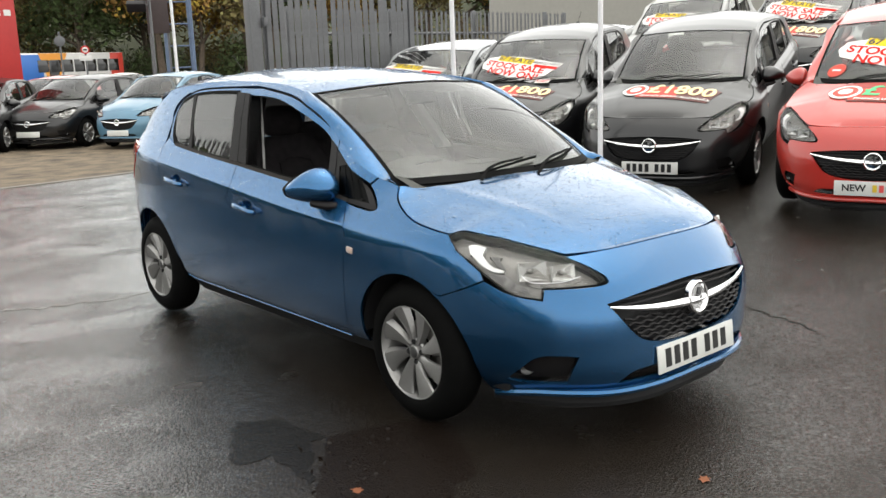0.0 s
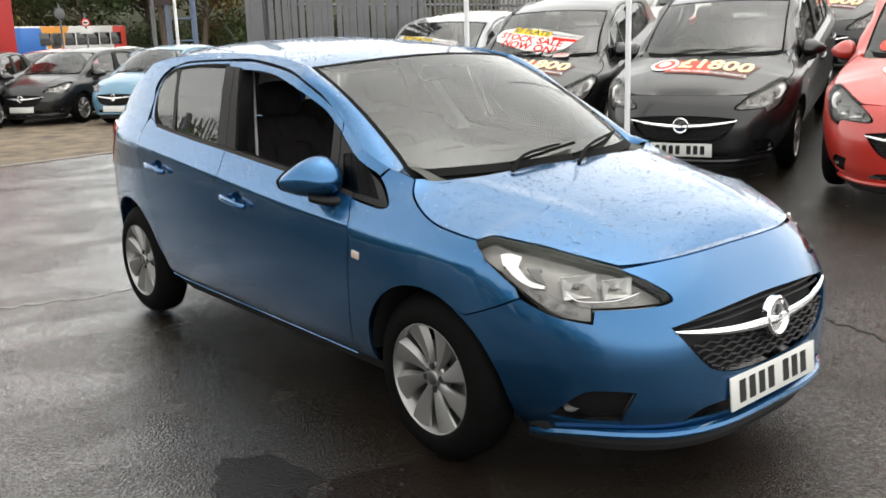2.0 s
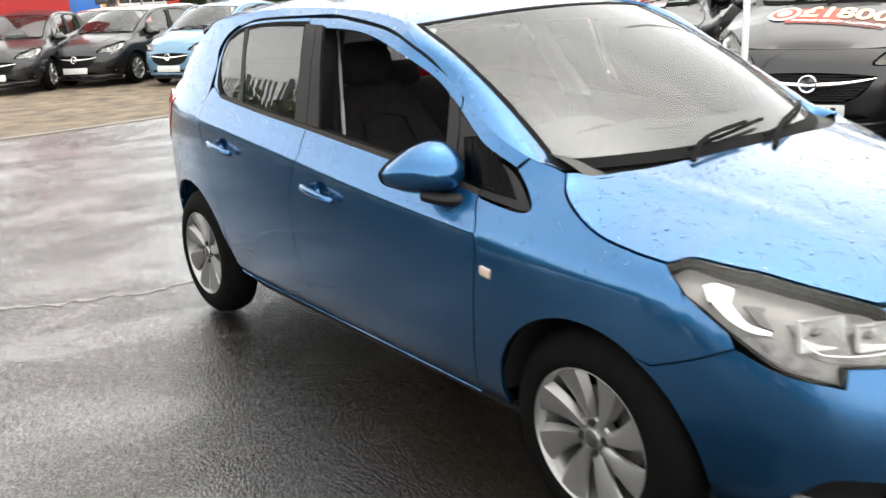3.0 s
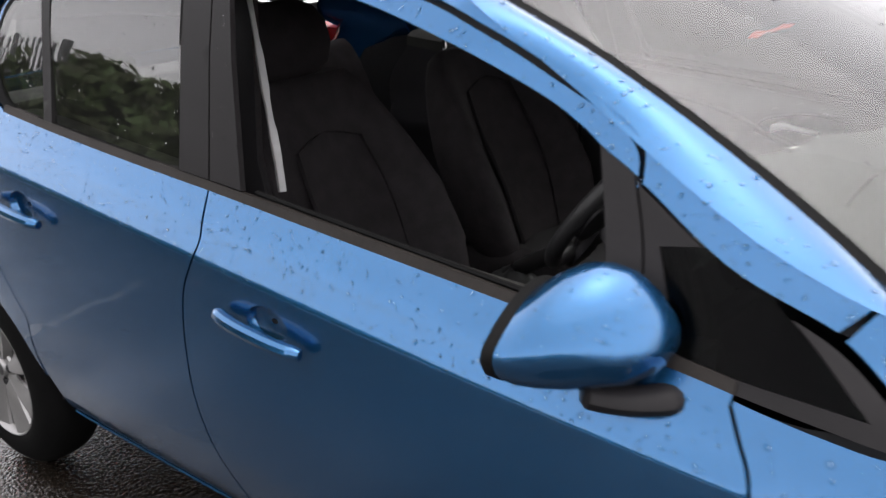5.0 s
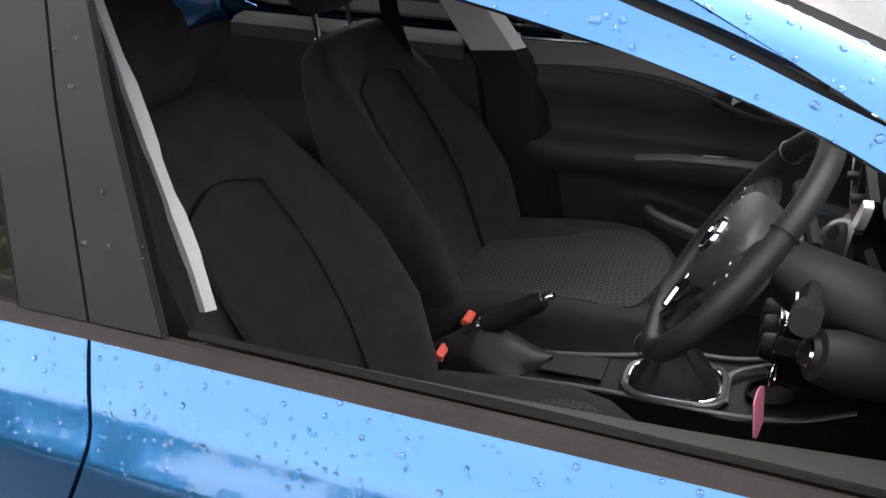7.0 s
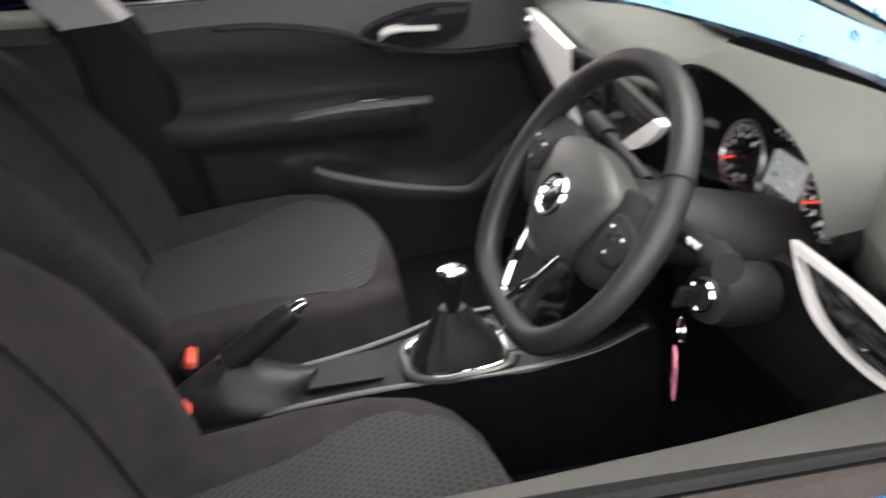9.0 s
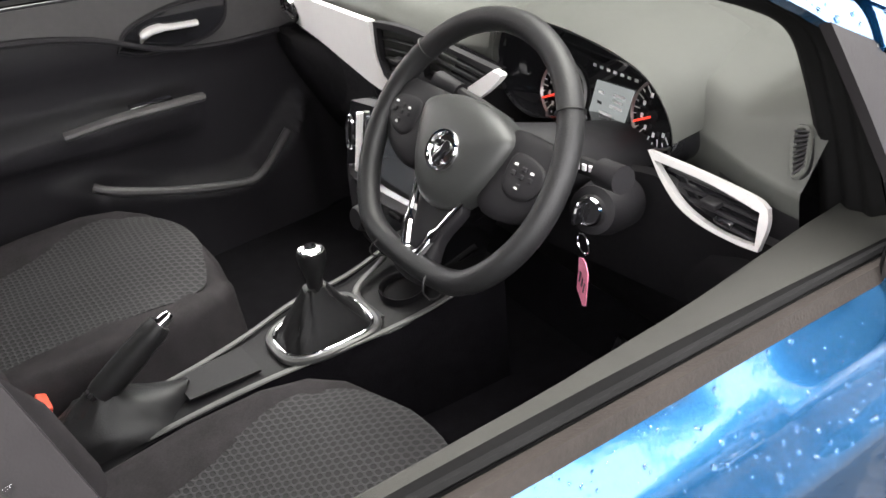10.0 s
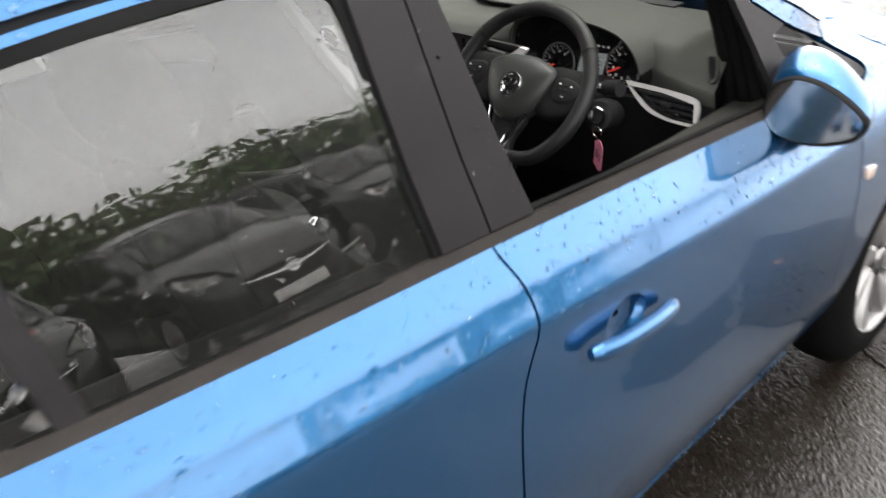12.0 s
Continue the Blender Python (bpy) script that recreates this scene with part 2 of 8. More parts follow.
def loft(rings, closed=True, cap=True):
    """A skin over rings of equal length."""
    bm = bmesh.new()
    vs = [[bm.verts.new(p) for p in r] for r in rings]
    n = len(rings[0])
    for a, b in zip(vs, vs[1:]):
        for i in range(n if closed else n - 1):
            j = (i + 1) % n
            bm.faces.new((a[i], a[j], b[j], b[i]))
    if cap and closed:
        bm.faces.new(vs[0][::-1])
        bm.faces.new(vs[-1])
    bmesh.ops.recalc_face_normals(bm, faces=bm.faces[:])
    return bm


def tube(line, radius, sides=8, closed=False, squash=1.0, up=(0, 0, 1)):
    """A pipe along a line; radius may be a list."""
    p = [Vector(q) for q in line]
    rings = []
    for i, q in enumerate(p):
        d = (p[(i + 1) % len(p)] if closed or i + 1 < len(p) else q) - (p[i - 1] if closed or i else q)
        d.normalize()
        s = d.cross(Vector(up))
        if s.length < 1e-4:
            s = d.cross(Vector((1, 0, 0)))
        s.normalize()
        u = s.cross(d)
        r = radius[i] if isinstance(radius, (list, tuple, np.ndarray)) else radius
        rings.append([q + s * r * math.cos(2 * math.pi * k / sides) + u * r * squash * math.sin(2 * math.pi * k / sides) for k in range(sides)])
    if closed:
        rings.append(rings[0])
        bm = loft(rings, cap=False)
        bmesh.ops.remove_doubles(bm, verts=bm.verts[:], dist=1e-6)
        bmesh.ops.recalc_face_normals(bm, faces=bm.faces[:])
        return bm
    return loft(rings)


def lathe(profile, steps=48, m=None):
    """Turns a profile of (radius, height) round z."""
    rings = [[(r * math.cos(2 * math.pi * k / steps), r * math.sin(2 * math.pi * k / steps), h) for k in range(steps)] for r, h in profile]
    solid = profile[0][0] < 0.004
    bm = loft(rings if solid else rings + [rings[0]], cap=solid)
    if not solid:
        bmesh.ops.remove_doubles(bm, verts=bm.verts[:], dist=1e-6)
        bmesh.ops.recalc_face_normals(bm, faces=bm.faces[:])
    if m is not None:
        bmesh.ops.transform(bm, matrix=m, verts=bm.verts[:])
    return bm


def block(size, at=(0, 0, 0), bevel=0.01, segments=2, m=None):
    """A box with rounded edges."""
    bm = bmesh.new()
    bmesh.ops.create_cube(bm, size=1.0, matrix=Matrix.Diagonal((*size, 1)))
    if bevel:
        bmesh.ops.bevel(bm, geom=bm.edges[:], offset=bevel, segments=segments, profile=0.5, affect="EDGES")
    bmesh.ops.transform(bm, matrix=(m if m is not None else Matrix.Translation(at)), verts=bm.verts[:])
    return bm


def joined(*bms):
    out = bmesh.new()
    for b in bms:
        me = bpy.data.meshes.new("tmp")
        b.to_mesh(me)
        b.free()
        out.from_mesh(me)
        bpy.data.meshes.remove(me)
    return out


def mirrored(bm):
    """The same across the car's middle."""
    bmesh.ops.scale(bm, vec=(1, -1, 1), verts=bm.verts[:])
    bmesh.ops.reverse_faces(bm, faces=bm.faces[:])
    return bm


def prism(line, depth, bevel=0.0):
    """An outline in x and y pulled up by depth."""
    bm = bmesh.new()
    f = bm.faces.new([bm.verts.new((*q[:2], 0)) for q in line])
    r = bmesh.ops.extrude_face_region(bm, geom=[f])
    bmesh.ops.translate(bm, vec=(0, 0, depth), verts=[v for v in r["geom"] if isinstance(v, bmesh.types.BMVert)])
    bmesh.ops.recalc_face_normals(bm, faces=bm.faces[:])
    if bevel:
        bmesh.ops.bevel(bm, geom=[e for e in bm.edges if abs(e.verts[0].co.z - e.verts[1].co.z) < 1e-6], offset=bevel, segments=2, profile=0.5, affect="EDGES")
    return bm


def lettering(text, size, depth=0.001, align="CENTER", bold=0.022):
    """A mesh of letters in the built-in font, lying in x and y."""
    cu = bpy.data.curves.new("letters", "FONT")
    cu.body, cu.size, cu.extrude, cu.align_x, cu.align_y, cu.offset = text, size, depth, align, "CENTER", bold * size
    ob = bpy.data.objects.new("letters", cu)
    me = bpy.data.meshes.new_from_object(ob)
    bpy.data.objects.remove(ob)
    bpy.data.curves.remove(cu)
    return me

# ---- the hatchback's shape ----
HW, XF, AF, XR, AR = 0.85, 0.9, 1.187, -0.75, 1.19
HEIGHTS = np.arange(0.1, 1.6, 0.004)


def smoothed(xs, zs, ks, sigma=0.022):
    """A table of heights and widths, run on straight past its ends, and softened."""
    pad = 40
    z = np.r_[xs[0] - 0.004 * np.arange(pad, 0, -1), xs, xs[-1] + 0.004 * np.arange(1, pad + 1)]
    k = np.interp(z, zs, ks)
    k = np.where(z < zs[0], ks[0] + (z - zs[0]) * (ks[1] - ks[0]) / (zs[1] - zs[0]), np.where(z > zs[-1], ks[-1] + (z - zs[-1]) * (ks[-1] - ks[-2]) / (zs[-1] - zs[-2]), k))
    bell = np.exp(-(0.004 * np.arange(-20, 21) / sigma) ** 2 / 2)
    return np.convolve(np.pad(k, 20, mode="edge"), bell / bell.sum(), "valid")[pad:-pad]


_low = smoothed(HEIGHTS, [.10, .15, .18, .25, .32, .45, .60, .70, .80, .882], [.72, .77, .81, .89, .945, .985, 1., .999, .994, .989])
_high = smoothed(HEIGHTS, [.882, .928, .937, .991, 1.2, 1.353, 1.42, 1.5, 1.6], [.989, .959, .957, .908, .787, .686, .60, .45, .2], 0.005)
WIDTHS = np.where(HEIGHTS < 0.882, _low, _high)
WIDTHS = np.convolve(np.pad(WIDTHS, 1, mode="edge"), [0.25, 0.5, 0.25], "valid")
NOSE_Z = np.arange(0.1, 1.2, 0.01)
NOSE_X = np.convolve(np.pad(np.interp(NOSE_Z, [.1, .15, .2, .3, .5, .56, .65, .72, .80, 1.0], [-.15, -.08, -.03, 0, -.01, -.03, -.08, -.14, -.24, -.5]), 3, mode="edge"), np.ones(7) / 7, "valid")


def plan_arc(x0, a, p, sign):
    t = (1 - np.cos(np.linspace(0, np.pi, 1500))) / 2 * np.pi / 2
    x, w = x0 + sign * a * np.sin(t) ** (2 / p), HW * np.cos(t).clip(0) ** (2 / p)
    return x0 + sign * np.r_[0, np.cumsum(np.hypot(np.diff(x), np.diff(w)))], x, w


_f, _r = plan_arc(XF, AF, 3.2, 1), plan_arc(XR, AR, 3.6, -1)
RUN, RUN_X, RUN_W = (np.r_[a[::-1], b] for a, b in zip(_r, _f))
S_TAIL, S_NOSE = RUN[0], RUN[-1]


def belt(x):
    return 0.991 - 0.097 * (x + 0.194)


def ease(a):
    a = np.clip(a, 0, 1)
    return a * a * (3 - 2 * a)


def body(s, z):
    """The right side of the body from tail to nose: s runs along the plan's outline, z is the height."""
    s, z = np.asarray(s, float), np.asarray(z, float)
    x, w = np.interp(s, RUN, RUN_X), np.interp(s, RUN, RUN_W)
    k = np.interp(z + (0.991 - belt(x)) * ease((z - 0.62) / 0.25), HEIGHTS, WIDTHS)
    k = k * (1 - 0.08 * ease((x - 0.75) / 0.3) * ease((z - belt(x) - 0.01) / 0.1))
    x = x + np.interp(z, NOSE_Z, NOSE_X) * ease((x - 1.3) / 0.7)
    x = x + 0.16 * ease((z - 0.75) / 0.75) * ease((-1.2 - x) / 0.7)
    # the glass and its frames stand more upright than the shoulder below them
    y = -w * k
    out = (w / HW) * np.interp(z + (0.991 - belt(x)) * ease((z - 0.62) / 0.25), [0.985, 1.10, 1.20, 1.30, 1.353, 1.42, 1.6], [0.0, 0.020, 0.041, 0.066, 0.070, 0.066, 0.05])
    out = out * (1 - 0.72 * ease((x - 0.22) / 0.36))
    run = (np.minimum(x, 0.9) - 1.2) / (y + 1.75)
    return np.stack([x - out * run, y - out, z - out * (z - 1.46) / (y + 1.75)], -1)


def arch(cx, r, a0, a1, n=14, cz=0.305):
    return [(cx + r * math.cos(radians(a0 + (a1 - a0) * i / n)), cz + r * math.sin(radians(a0 + (a1 - a0) * i / n))) for i in range(n + 1)]


def level(zz, s0, s1):
    """The line along the side that keeps one height under the waistline."""
    line = []
    for s in np.arange(s0, s1, 0.02):
        z = zz
        for _ in range(12):
            z = zz - (0.991 - belt(s)) * float(ease((z - 0.62) / 0.25))
        line.append((s, z))
    return line


# Lines that panels share, as (s, z).
DOOR_FRONT = [(0.80, 0.878), (0.85, 0.80), (0.856, 0.70), (0.835, 0.50), (0.785, 0.278)]
DOOR_MID = [(-0.196, 0.992), (-0.175, 0.90), (-0.222, 0.80), (-0.236, 0.66), (-0.222, 0.50), (-0.135, 0.292)]
DOOR_REAR = [(-1.06, 1.19), (-1.055, 1.05), (-1.03, 0.88), (-0.97, 0.70), (-0.89, 0.575)]
BELT = [(-0.93, 1.062), (-0.75, 1.042), (-0.48, 1.016), (-0.196, 0.992), (0.128, 0.962), (0.467, 0.931), (0.725, 0.903), (0.80, 0.8935)]
FRAME_OUT = [(-1.075, 1.20), (-1.05, 1.285), (-0.96, 1.345), (-0.80, 1.374), (-0.40, 1.384), (-0.20, 1.379), (0.13, 1.334), (0.32, 1.276), (0.455, 1.224), (0.56, 1.180), (0.608, 1.145), (0.62, 1.10)]
WIN_TOP_F = [(-0.30, 1.340), (-0.10, 1.332), (0.05, 1.311), (0.25, 1.257), (0.43, 1.199), (0.51, 1.164), (0.548, 1.142)]
WIN_TOP_R = [(-0.985, 1.14), (-1.02, 1.215), (-1.005, 1.28), (-0.91, 1.328), (-0.70, 1.347), (-0.428, 1.350)]
BONNET_EDGE = [(1.045, 0.968), (1.085, 0.928), (1.165, 0.888), (1.26, 0.852), (1.38, 0.834), (1.52, 0.822)]
LAMP_TOP = [(1.52, 0.822), (1.62, 0.834), (1.79, 0.818), (1.905, 0.803), (2.06, 0.768), (2.12, 0.750)]
LAMP_NOSE = [(2.12, 0.750), (2.185, 0.705), (2.222, 0.662), (2.185, 0.647)]
LAMP_LOW = [(1.962, 0.645), (1.943, 0.606)]
LAMP_SIDE = [(1.943, 0.606), (1.82, 0.626), (1.72, 0.700), (1.62, 0.772), (1.52, 0.822)]
BUMPER_SEAM = [(1.722, 0.668), (1.60, 0.628), (1.475, 0.588)]
S_MID = S_NOSE


def edge3(line):
    return body(*np.array(spline(line, 6)).T)


# The bonnet: its rim follows the wing, the lamps and the nose.
_rim = np.concatenate([edge3(BONNET_EDGE), edge3(LAMP_TOP)[1:], body(np.linspace(2.12, S_NOSE, 12)[1:], np.linspace(0.750, 0.757, 12)[1:])])
_rim[:, 1] = -_rim[:, 1]
_rx, _ry, _rz = _rim.T


def bonnet_top(x, y):
    """The bonnet's and scuttle's height: it meets the rim and swells towards the middle."""
    x, y = np.asarray(x, float), np.abs(np.asarray(y, float))
    ye, ze = np.interp(x, _rx, _ry), np.interp(x, _rx, _rz)
    mid = np.interp(x, [0.9, 1.05, 1.2, 1.4, 1.6, 1.75, 1.83, 1.87, 2.0], [1.03, 1.005, 0.978, 0.935, 0.884, 0.836, 0.80, 0.757, 0.6])
    f = np.clip(y / np.maximum(ye, 0.02), 0, 1.2)
    z = ze + np.maximum(mid - ze, 0.0) * (1 - f ** 2.4)
    z = z + 0.008 * np.exp(-((y - (0.33 + 0.25 * (1.9 - x))) / 0.03) ** 2) * ease((1.85 - x) / 0.3) * ease((x - 1.05) / 0.2)
    return np.stack([x, y * 1.0, z], -1)


def bonnet_surface(x, y):
    q = bonnet_top(x, y)
    q[..., 1] = y
    return q


def roof_surface(x, y):
    """The roof between the rails, and down over the tailgate's head."""
    x, y = np.asarray(x, float), np.asarray(y, float)
    mid = np.interp(x, [-1.85, -1.7, -1.5, -1.2, -0.9, -0.5, -0.1, 0.2, 0.4], [1.30, 1.375, 1.42, 1.455, 1.471, 1.475, 1.458, 1.425, 1.388])
    rail = np.interp(x, [-1.85, -1.5, -1.2, -0.9, -0.4, -0.1, 0.13, 0.3, 0.4], [1.24, 1.33, 1.375, 1.398, 1.403, 1.39, 1.361, 1.33, 1.31])
    ye = np.interp(x, [-1.8, -1.2, -0.7, -0.2, 0.15, 0.4], [0.54, 0.635, 0.64, 0.605, 0.60, 0.57])
    f = np.abs(y) / ye
    return np.stack([x, y, rail + (mid - rail) * (1 - np.clip(f, 0, 1.3) ** 2.2)], -1)


def screen_surface(u, v):
    """The windscreen: v from the scuttle (0) to the header (1), u across (-1 to 1)."""
    u, v = np.asarray(u, float), np.asarray(v, float)
    x0, z0, y0 = 1.195 - 0.215 * np.abs(u) ** 2.4, 0.968 - 0.008 * np.abs(u) ** 2, 0.635 * u
    x1, z1, y1 = 0.40 - 0.145 * np.abs(u) ** 2.2, 1.388 - 0.038 * np.abs(u) ** 2, 0.575 * u
    bow = 0.028 * 4 * v * (1 - v)
    return np.stack([x0 + (x1 - x0) * v + bow * 0.5, y0 + (y1 - y0) * v, z0 + (z1 - z0) * v + bow], -1)


def tail_surface(u, v):
    """The tailgate from the bumper (v 0) to the roof's end (v 1)."""
    u, v = np.asarray(u, float), np.asarray(v, float)
    z = 0.55 + 0.80 * v
    half = np.interp(z, [0.55, 0.95, 1.35], [0.60, 0.62, 0.54])
    x = np.interp(z, [0.55, 0.75, 0.95, 1.05, 1.35], [-1.93, -1.92, -1.885, -1.85, -1.66]) + 0.13 * np.abs(u) ** 2.5
    return np.stack([x, -half * u, z], -1)


CAR_PARTS = []


def build_car(car, full=True):
    """All of the hatchback's outside under the empty car. Remembered in CAR_PARTS, to be repeated in other paints."""
    made = {}

    def add(name, bm, mat, under=None, label="", both=False, key=None, smooth=True, angle=35, shadow=True, m=None):
        obs = []
        meshes = [bm if isinstance(bm, bpy.types.Mesh) else mesh_of(bm, name, smooth, angle)]
        if both:
            b2 = bmesh.new()
            b2.from_mesh(meshes[0])
            meshes.append(mesh_of(mirrored(b2), name, smooth, angle))
        for i, me in enumerate(meshes):
            me.materials.append(mat)
            par = made.get((under, i), made.get((under, 0), car)) if under else car
            ob = part(name, me, None, par, label)
            if m is not None:
                ob.matrix_basis = m
            ob.visible_shadow = shadow
            made[(key or name, i)] = ob
            CAR_PARTS.append((name, me, mat, (under, i) if under else None, (key or name, i), label, shadow, m))
            obs.append(ob)
        return obs

    # hollows behind the door handles
    def hollow(x0, z0):
        return [np.array((x0 + 0.052 * math.cos(a), z0 + 0.006 + 0.034 * math.sin(a))) for a in np.linspace(0, 2 * math.pi, 29)[:-1]]
    hole_f, hole_r = hollow(0.012, 0.792), hollow(-0.796, 0.867)
    # panels of the sides, with the fold above the handles
    folds = [level(q, -1.05, 0.86) for q in (0.874, 0.882, 0.890, 0.927, 0.938)]
    add("front_door", panel(body, outline(DOOR_MID, [DOOR_MID[-1], DOOR_FRONT[-1]], DOOR_FRONT[::-1], [DOOR_FRONT[0], BELT[-1]], BELT[:2:-1]), [hole_f], grid=0.024, gap=0.0025, creases=folds), BLUE, both=True)
    sill_curve = arch(-1.255, 0.405, 42, -2, 8)
    add("rear_door", panel(body, outline(DOOR_MID[::-1], BELT[3::-1], [BELT[0], (-1.03, 1.10)], [(-1.03, 1.10)] + DOOR_REAR[1:],
                                         [DOOR_REAR[-1]] + [(-0.903, 0.50), (-0.892, 0.40), (-0.872, 0.312)], [(-0.872, 0.312), (-0.62, 0.292)], [(-0.62, 0.292), DOOR_MID[-1]]), [hole_r], grid=0.024, gap=0.0025, creases=folds), BLUE, both=True)
    # sill in underbody black: the shade beneath the doors is put into its colour
    add("sill", panel(body, outline([(-0.915, 0.175), (-0.88, 0.30)], [(-0.88, 0.30), (-0.62, 0.284), (0.785, 0.268)], [(0.785, 0.268), (0.905, 0.262)], [(0.905, 0.262), (0.93, 0.175)], [(0.93, 0.175), (-0.915, 0.175)]), proud=-0.012), DARK, both=True)
    door_foot = [tuple(body(a, c) + np.array((0, -0.002, 0))) for a, c in spline([(-0.86, 0.302), (-0.74, 0.288), (-0.4, 0.283), (0.0, 0.280), (0.4, 0.275), (0.775, 0.269)], 6)]
    add("sill_edge", tube(door_foot, 0.0042, 6), BLUE, "sill", both=True)
    add("front_wing", panel(body, outline(DOOR_FRONT, [DOOR_FRONT[-1], (0.915, 0.27)], [(0.915, 0.27)] + arch(1.255, 0.338, 174, 60, 16) , [arch(1.255, 0.338, 174, 60, 16)[-1], BUMPER_SEAM[-1]], BUMPER_SEAM[::-1], LAMP_SIDE[2:],
                                          BONNET_EDGE[::-1], [BONNET_EDGE[0], (0.925, 0.996)], [(0.925, 0.996), (0.90, 0.962)], [(0.90, 0.962), (1.005, 0.893), (0.985, 0.870), (0.90, 0.874), (0.80, 0.886)], [(0.80, 0.886), DOOR_FRONT[0]]), gap=0.0025), BLUE, both=True)
    tail_seam = [(-1.62, 0.92), (-1.56, 0.62), (-1.555, 0.50)]
    add("rear_quarter", panel(body, outline(DOOR_REAR, [DOOR_REAR[-1], (-0.907, 0.50)], [(-0.907, 0.50), arch(-1.255, 0.36, 15, 150, 18)[0]], arch(-1.255, 0.36, 15, 150, 18), [arch(-1.255, 0.36, 15, 150, 18)[-1], (-1.60, 0.56)], [(-1.60, 0.56), (-1.72, 0.60)], [(-1.72, 0.60), (-1.68, 0.78), (-1.58, 0.86)],
                                            [(-1.58, 0.86), (-1.50, 0.93), (-1.42, 1.03)], [(-1.42, 1.03), (-1.50, 1.08), (-1.44, 1.22), (-1.28, 1.33)], [(-1.28, 1.33), (-1.20, 1.372), (-0.96, 1.398)], [(-0.96, 1.398), (-0.94, 1.362)], [(-0.94, 1.362), (-1.04, 1.315), (-1.085, 1.25), DOOR_REAR[0]]), gap=0.0025), BLUE, both=True)
    add("rear_bumper", panel(body, outline([(-1.60, 0.552)] + arch(-1.255, 0.36, 143, 187, 8), [arch(-1.255, 0.36, 143, 187, 8)[-1], (-1.66, 0.20)], [(-1.66, 0.20), (S_TAIL, 0.20)], [(S_TAIL, 0.20), (S_TAIL, 0.60)], [(S_TAIL, 0.60), (-1.73, 0.592)], [(-1.73, 0.592), (-1.60, 0.552)]), gap=0.0025), BLUE, both=True)
    # roof rail and windscreen pillar
    add("roof_rail", panel(body, outline(FRAME_OUT[2:], [FRAME_OUT[-1], (0.635, 1.092), (0.75, 1.025), (0.892, 0.968)], [(0.892, 0.968), (0.922, 0.998)], [(0.922, 0.998), (0.735, 1.086), (0.50, 1.208), (0.20, 1.350)],
                                         [(0.20, 1.350), (0.13, 1.370), (-0.10, 1.400), (-0.50, 1.418), (-0.80, 1.412), (-0.955, 1.400)], [(-0.955, 1.400), FRAME_OUT[2]]), grid=0.02, gap=0.0025), BLUE, both=True)
    # the pillar's inner face, from the rail to the windscreen's edge
    outer = [body(a, b) for a, b in spline([(1.05, 0.968), (0.985, 0.984), (0.922, 0.998), (0.735, 1.086), (0.50, 1.208), (0.32, 1.296), (0.20, 1.350)], 4)]
    inner_e = [screen_surface(-1.0, v) + np.array((0, 0, 0.002)) for v in np.interp(np.arange(len(outer)), [0, 8, len(outer) - 1], [-0.03, 0.03, 1.0])]
    cheek = [[tuple(p + (q - p) * f + np.array((0.0, -0.002 * math.sin(math.pi * f), 0.008 * math.sin(math.pi * f)))) for f in (-0.10, 0, 0.25, 0.5, 0.75, 1.0)] for p, q in zip(outer, inner_e)]
    add("windscreen_pillar", loft(cheek, closed=False, cap=False), BLUE, both=True)
    # doors' upper frames
    rear_frame_in = [(-1.035, 1.205), (-1.02, 1.285), (-0.93, 1.337), (-0.72, 1.356), (-0.43, 1.358)]
    f_out = [(q[0] - 0.006, q[1] - 0.006) for q in FRAME_OUT]
    add("door_frame", panel(body, outline(f_out[5:], [f_out[-1], (0.610, 1.110), (0.548, 1.142)], WIN_TOP_F[::-1], [WIN_TOP_F[0], (-0.395, 1.345)], [(-0.395, 1.345), (-0.40, 1.376)], [(-0.40, 1.376), f_out[5]]), grid=0.015, proud=-0.003), BLUE, "front_door", both=True, key="front_frame")
    add("door_frame", panel(body, outline([(-1.065, 1.20), (-1.042, 1.283), (-0.955, 1.338), (-0.80, 1.367), (-0.405, 1.377)], [(-0.405, 1.377), (-0.40, 1.358)], rear_frame_in[::-1], [rear_frame_in[0], (-1.00, 1.12)], [(-1.00, 1.12), (-0.955, 1.062)], [(-0.955, 1.062), (-1.035, 1.105)], [(-1.035, 1.105), (-1.065, 1.20)]), grid=0.015, proud=-0.003), BLUE, "rear_door", both=True)
    # black pillar covers, side by side with a joint
    add("pillar_cover", panel(body, outline([(-0.415, 1.352), (-0.333, 1.348)], [(-0.333, 1.348), (-0.199, 1.005)], [(-0.199, 1.005), (-0.284, 1.012)], [(-0.284, 1.012), (-0.415, 1.352)]), grid=0.02, proud=0.004), TRIM, "rear_door", both=True)
    add("pillar_cover", panel(body, outline([(-0.329, 1.348), (-0.286, 1.345)], [(-0.286, 1.345), (-0.110, 0.998)], [(-0.110, 0.998), (-0.195, 1.005)], [(-0.195, 1.005), (-0.329, 1.348)]), grid=0.02, proud=0.004), TRIM, "front_door", both=True)
    add("pillar_joint", panel(body, outline([(-0.350, 1.349), (-0.312, 1.347)], [(-0.312, 1.347), (-0.178, 1.004)], [(-0.178, 1.004), (-0.216, 1.006)], [(-0.216, 1.006), (-0.350, 1.349)]), grid=0.03, thick=0, proud=-0.006), SEAL, "rear_door", both=True)
    # weather strips along the belt
    def strip(line, lo, hi):
        a = [(q[0], q[1] + hi) for q in line]
        b = [(q[0], q[1] + lo) for q in line[::-1]]
        return outline(a, [a[-1], b[0]], b, [b[-1], a[0]])
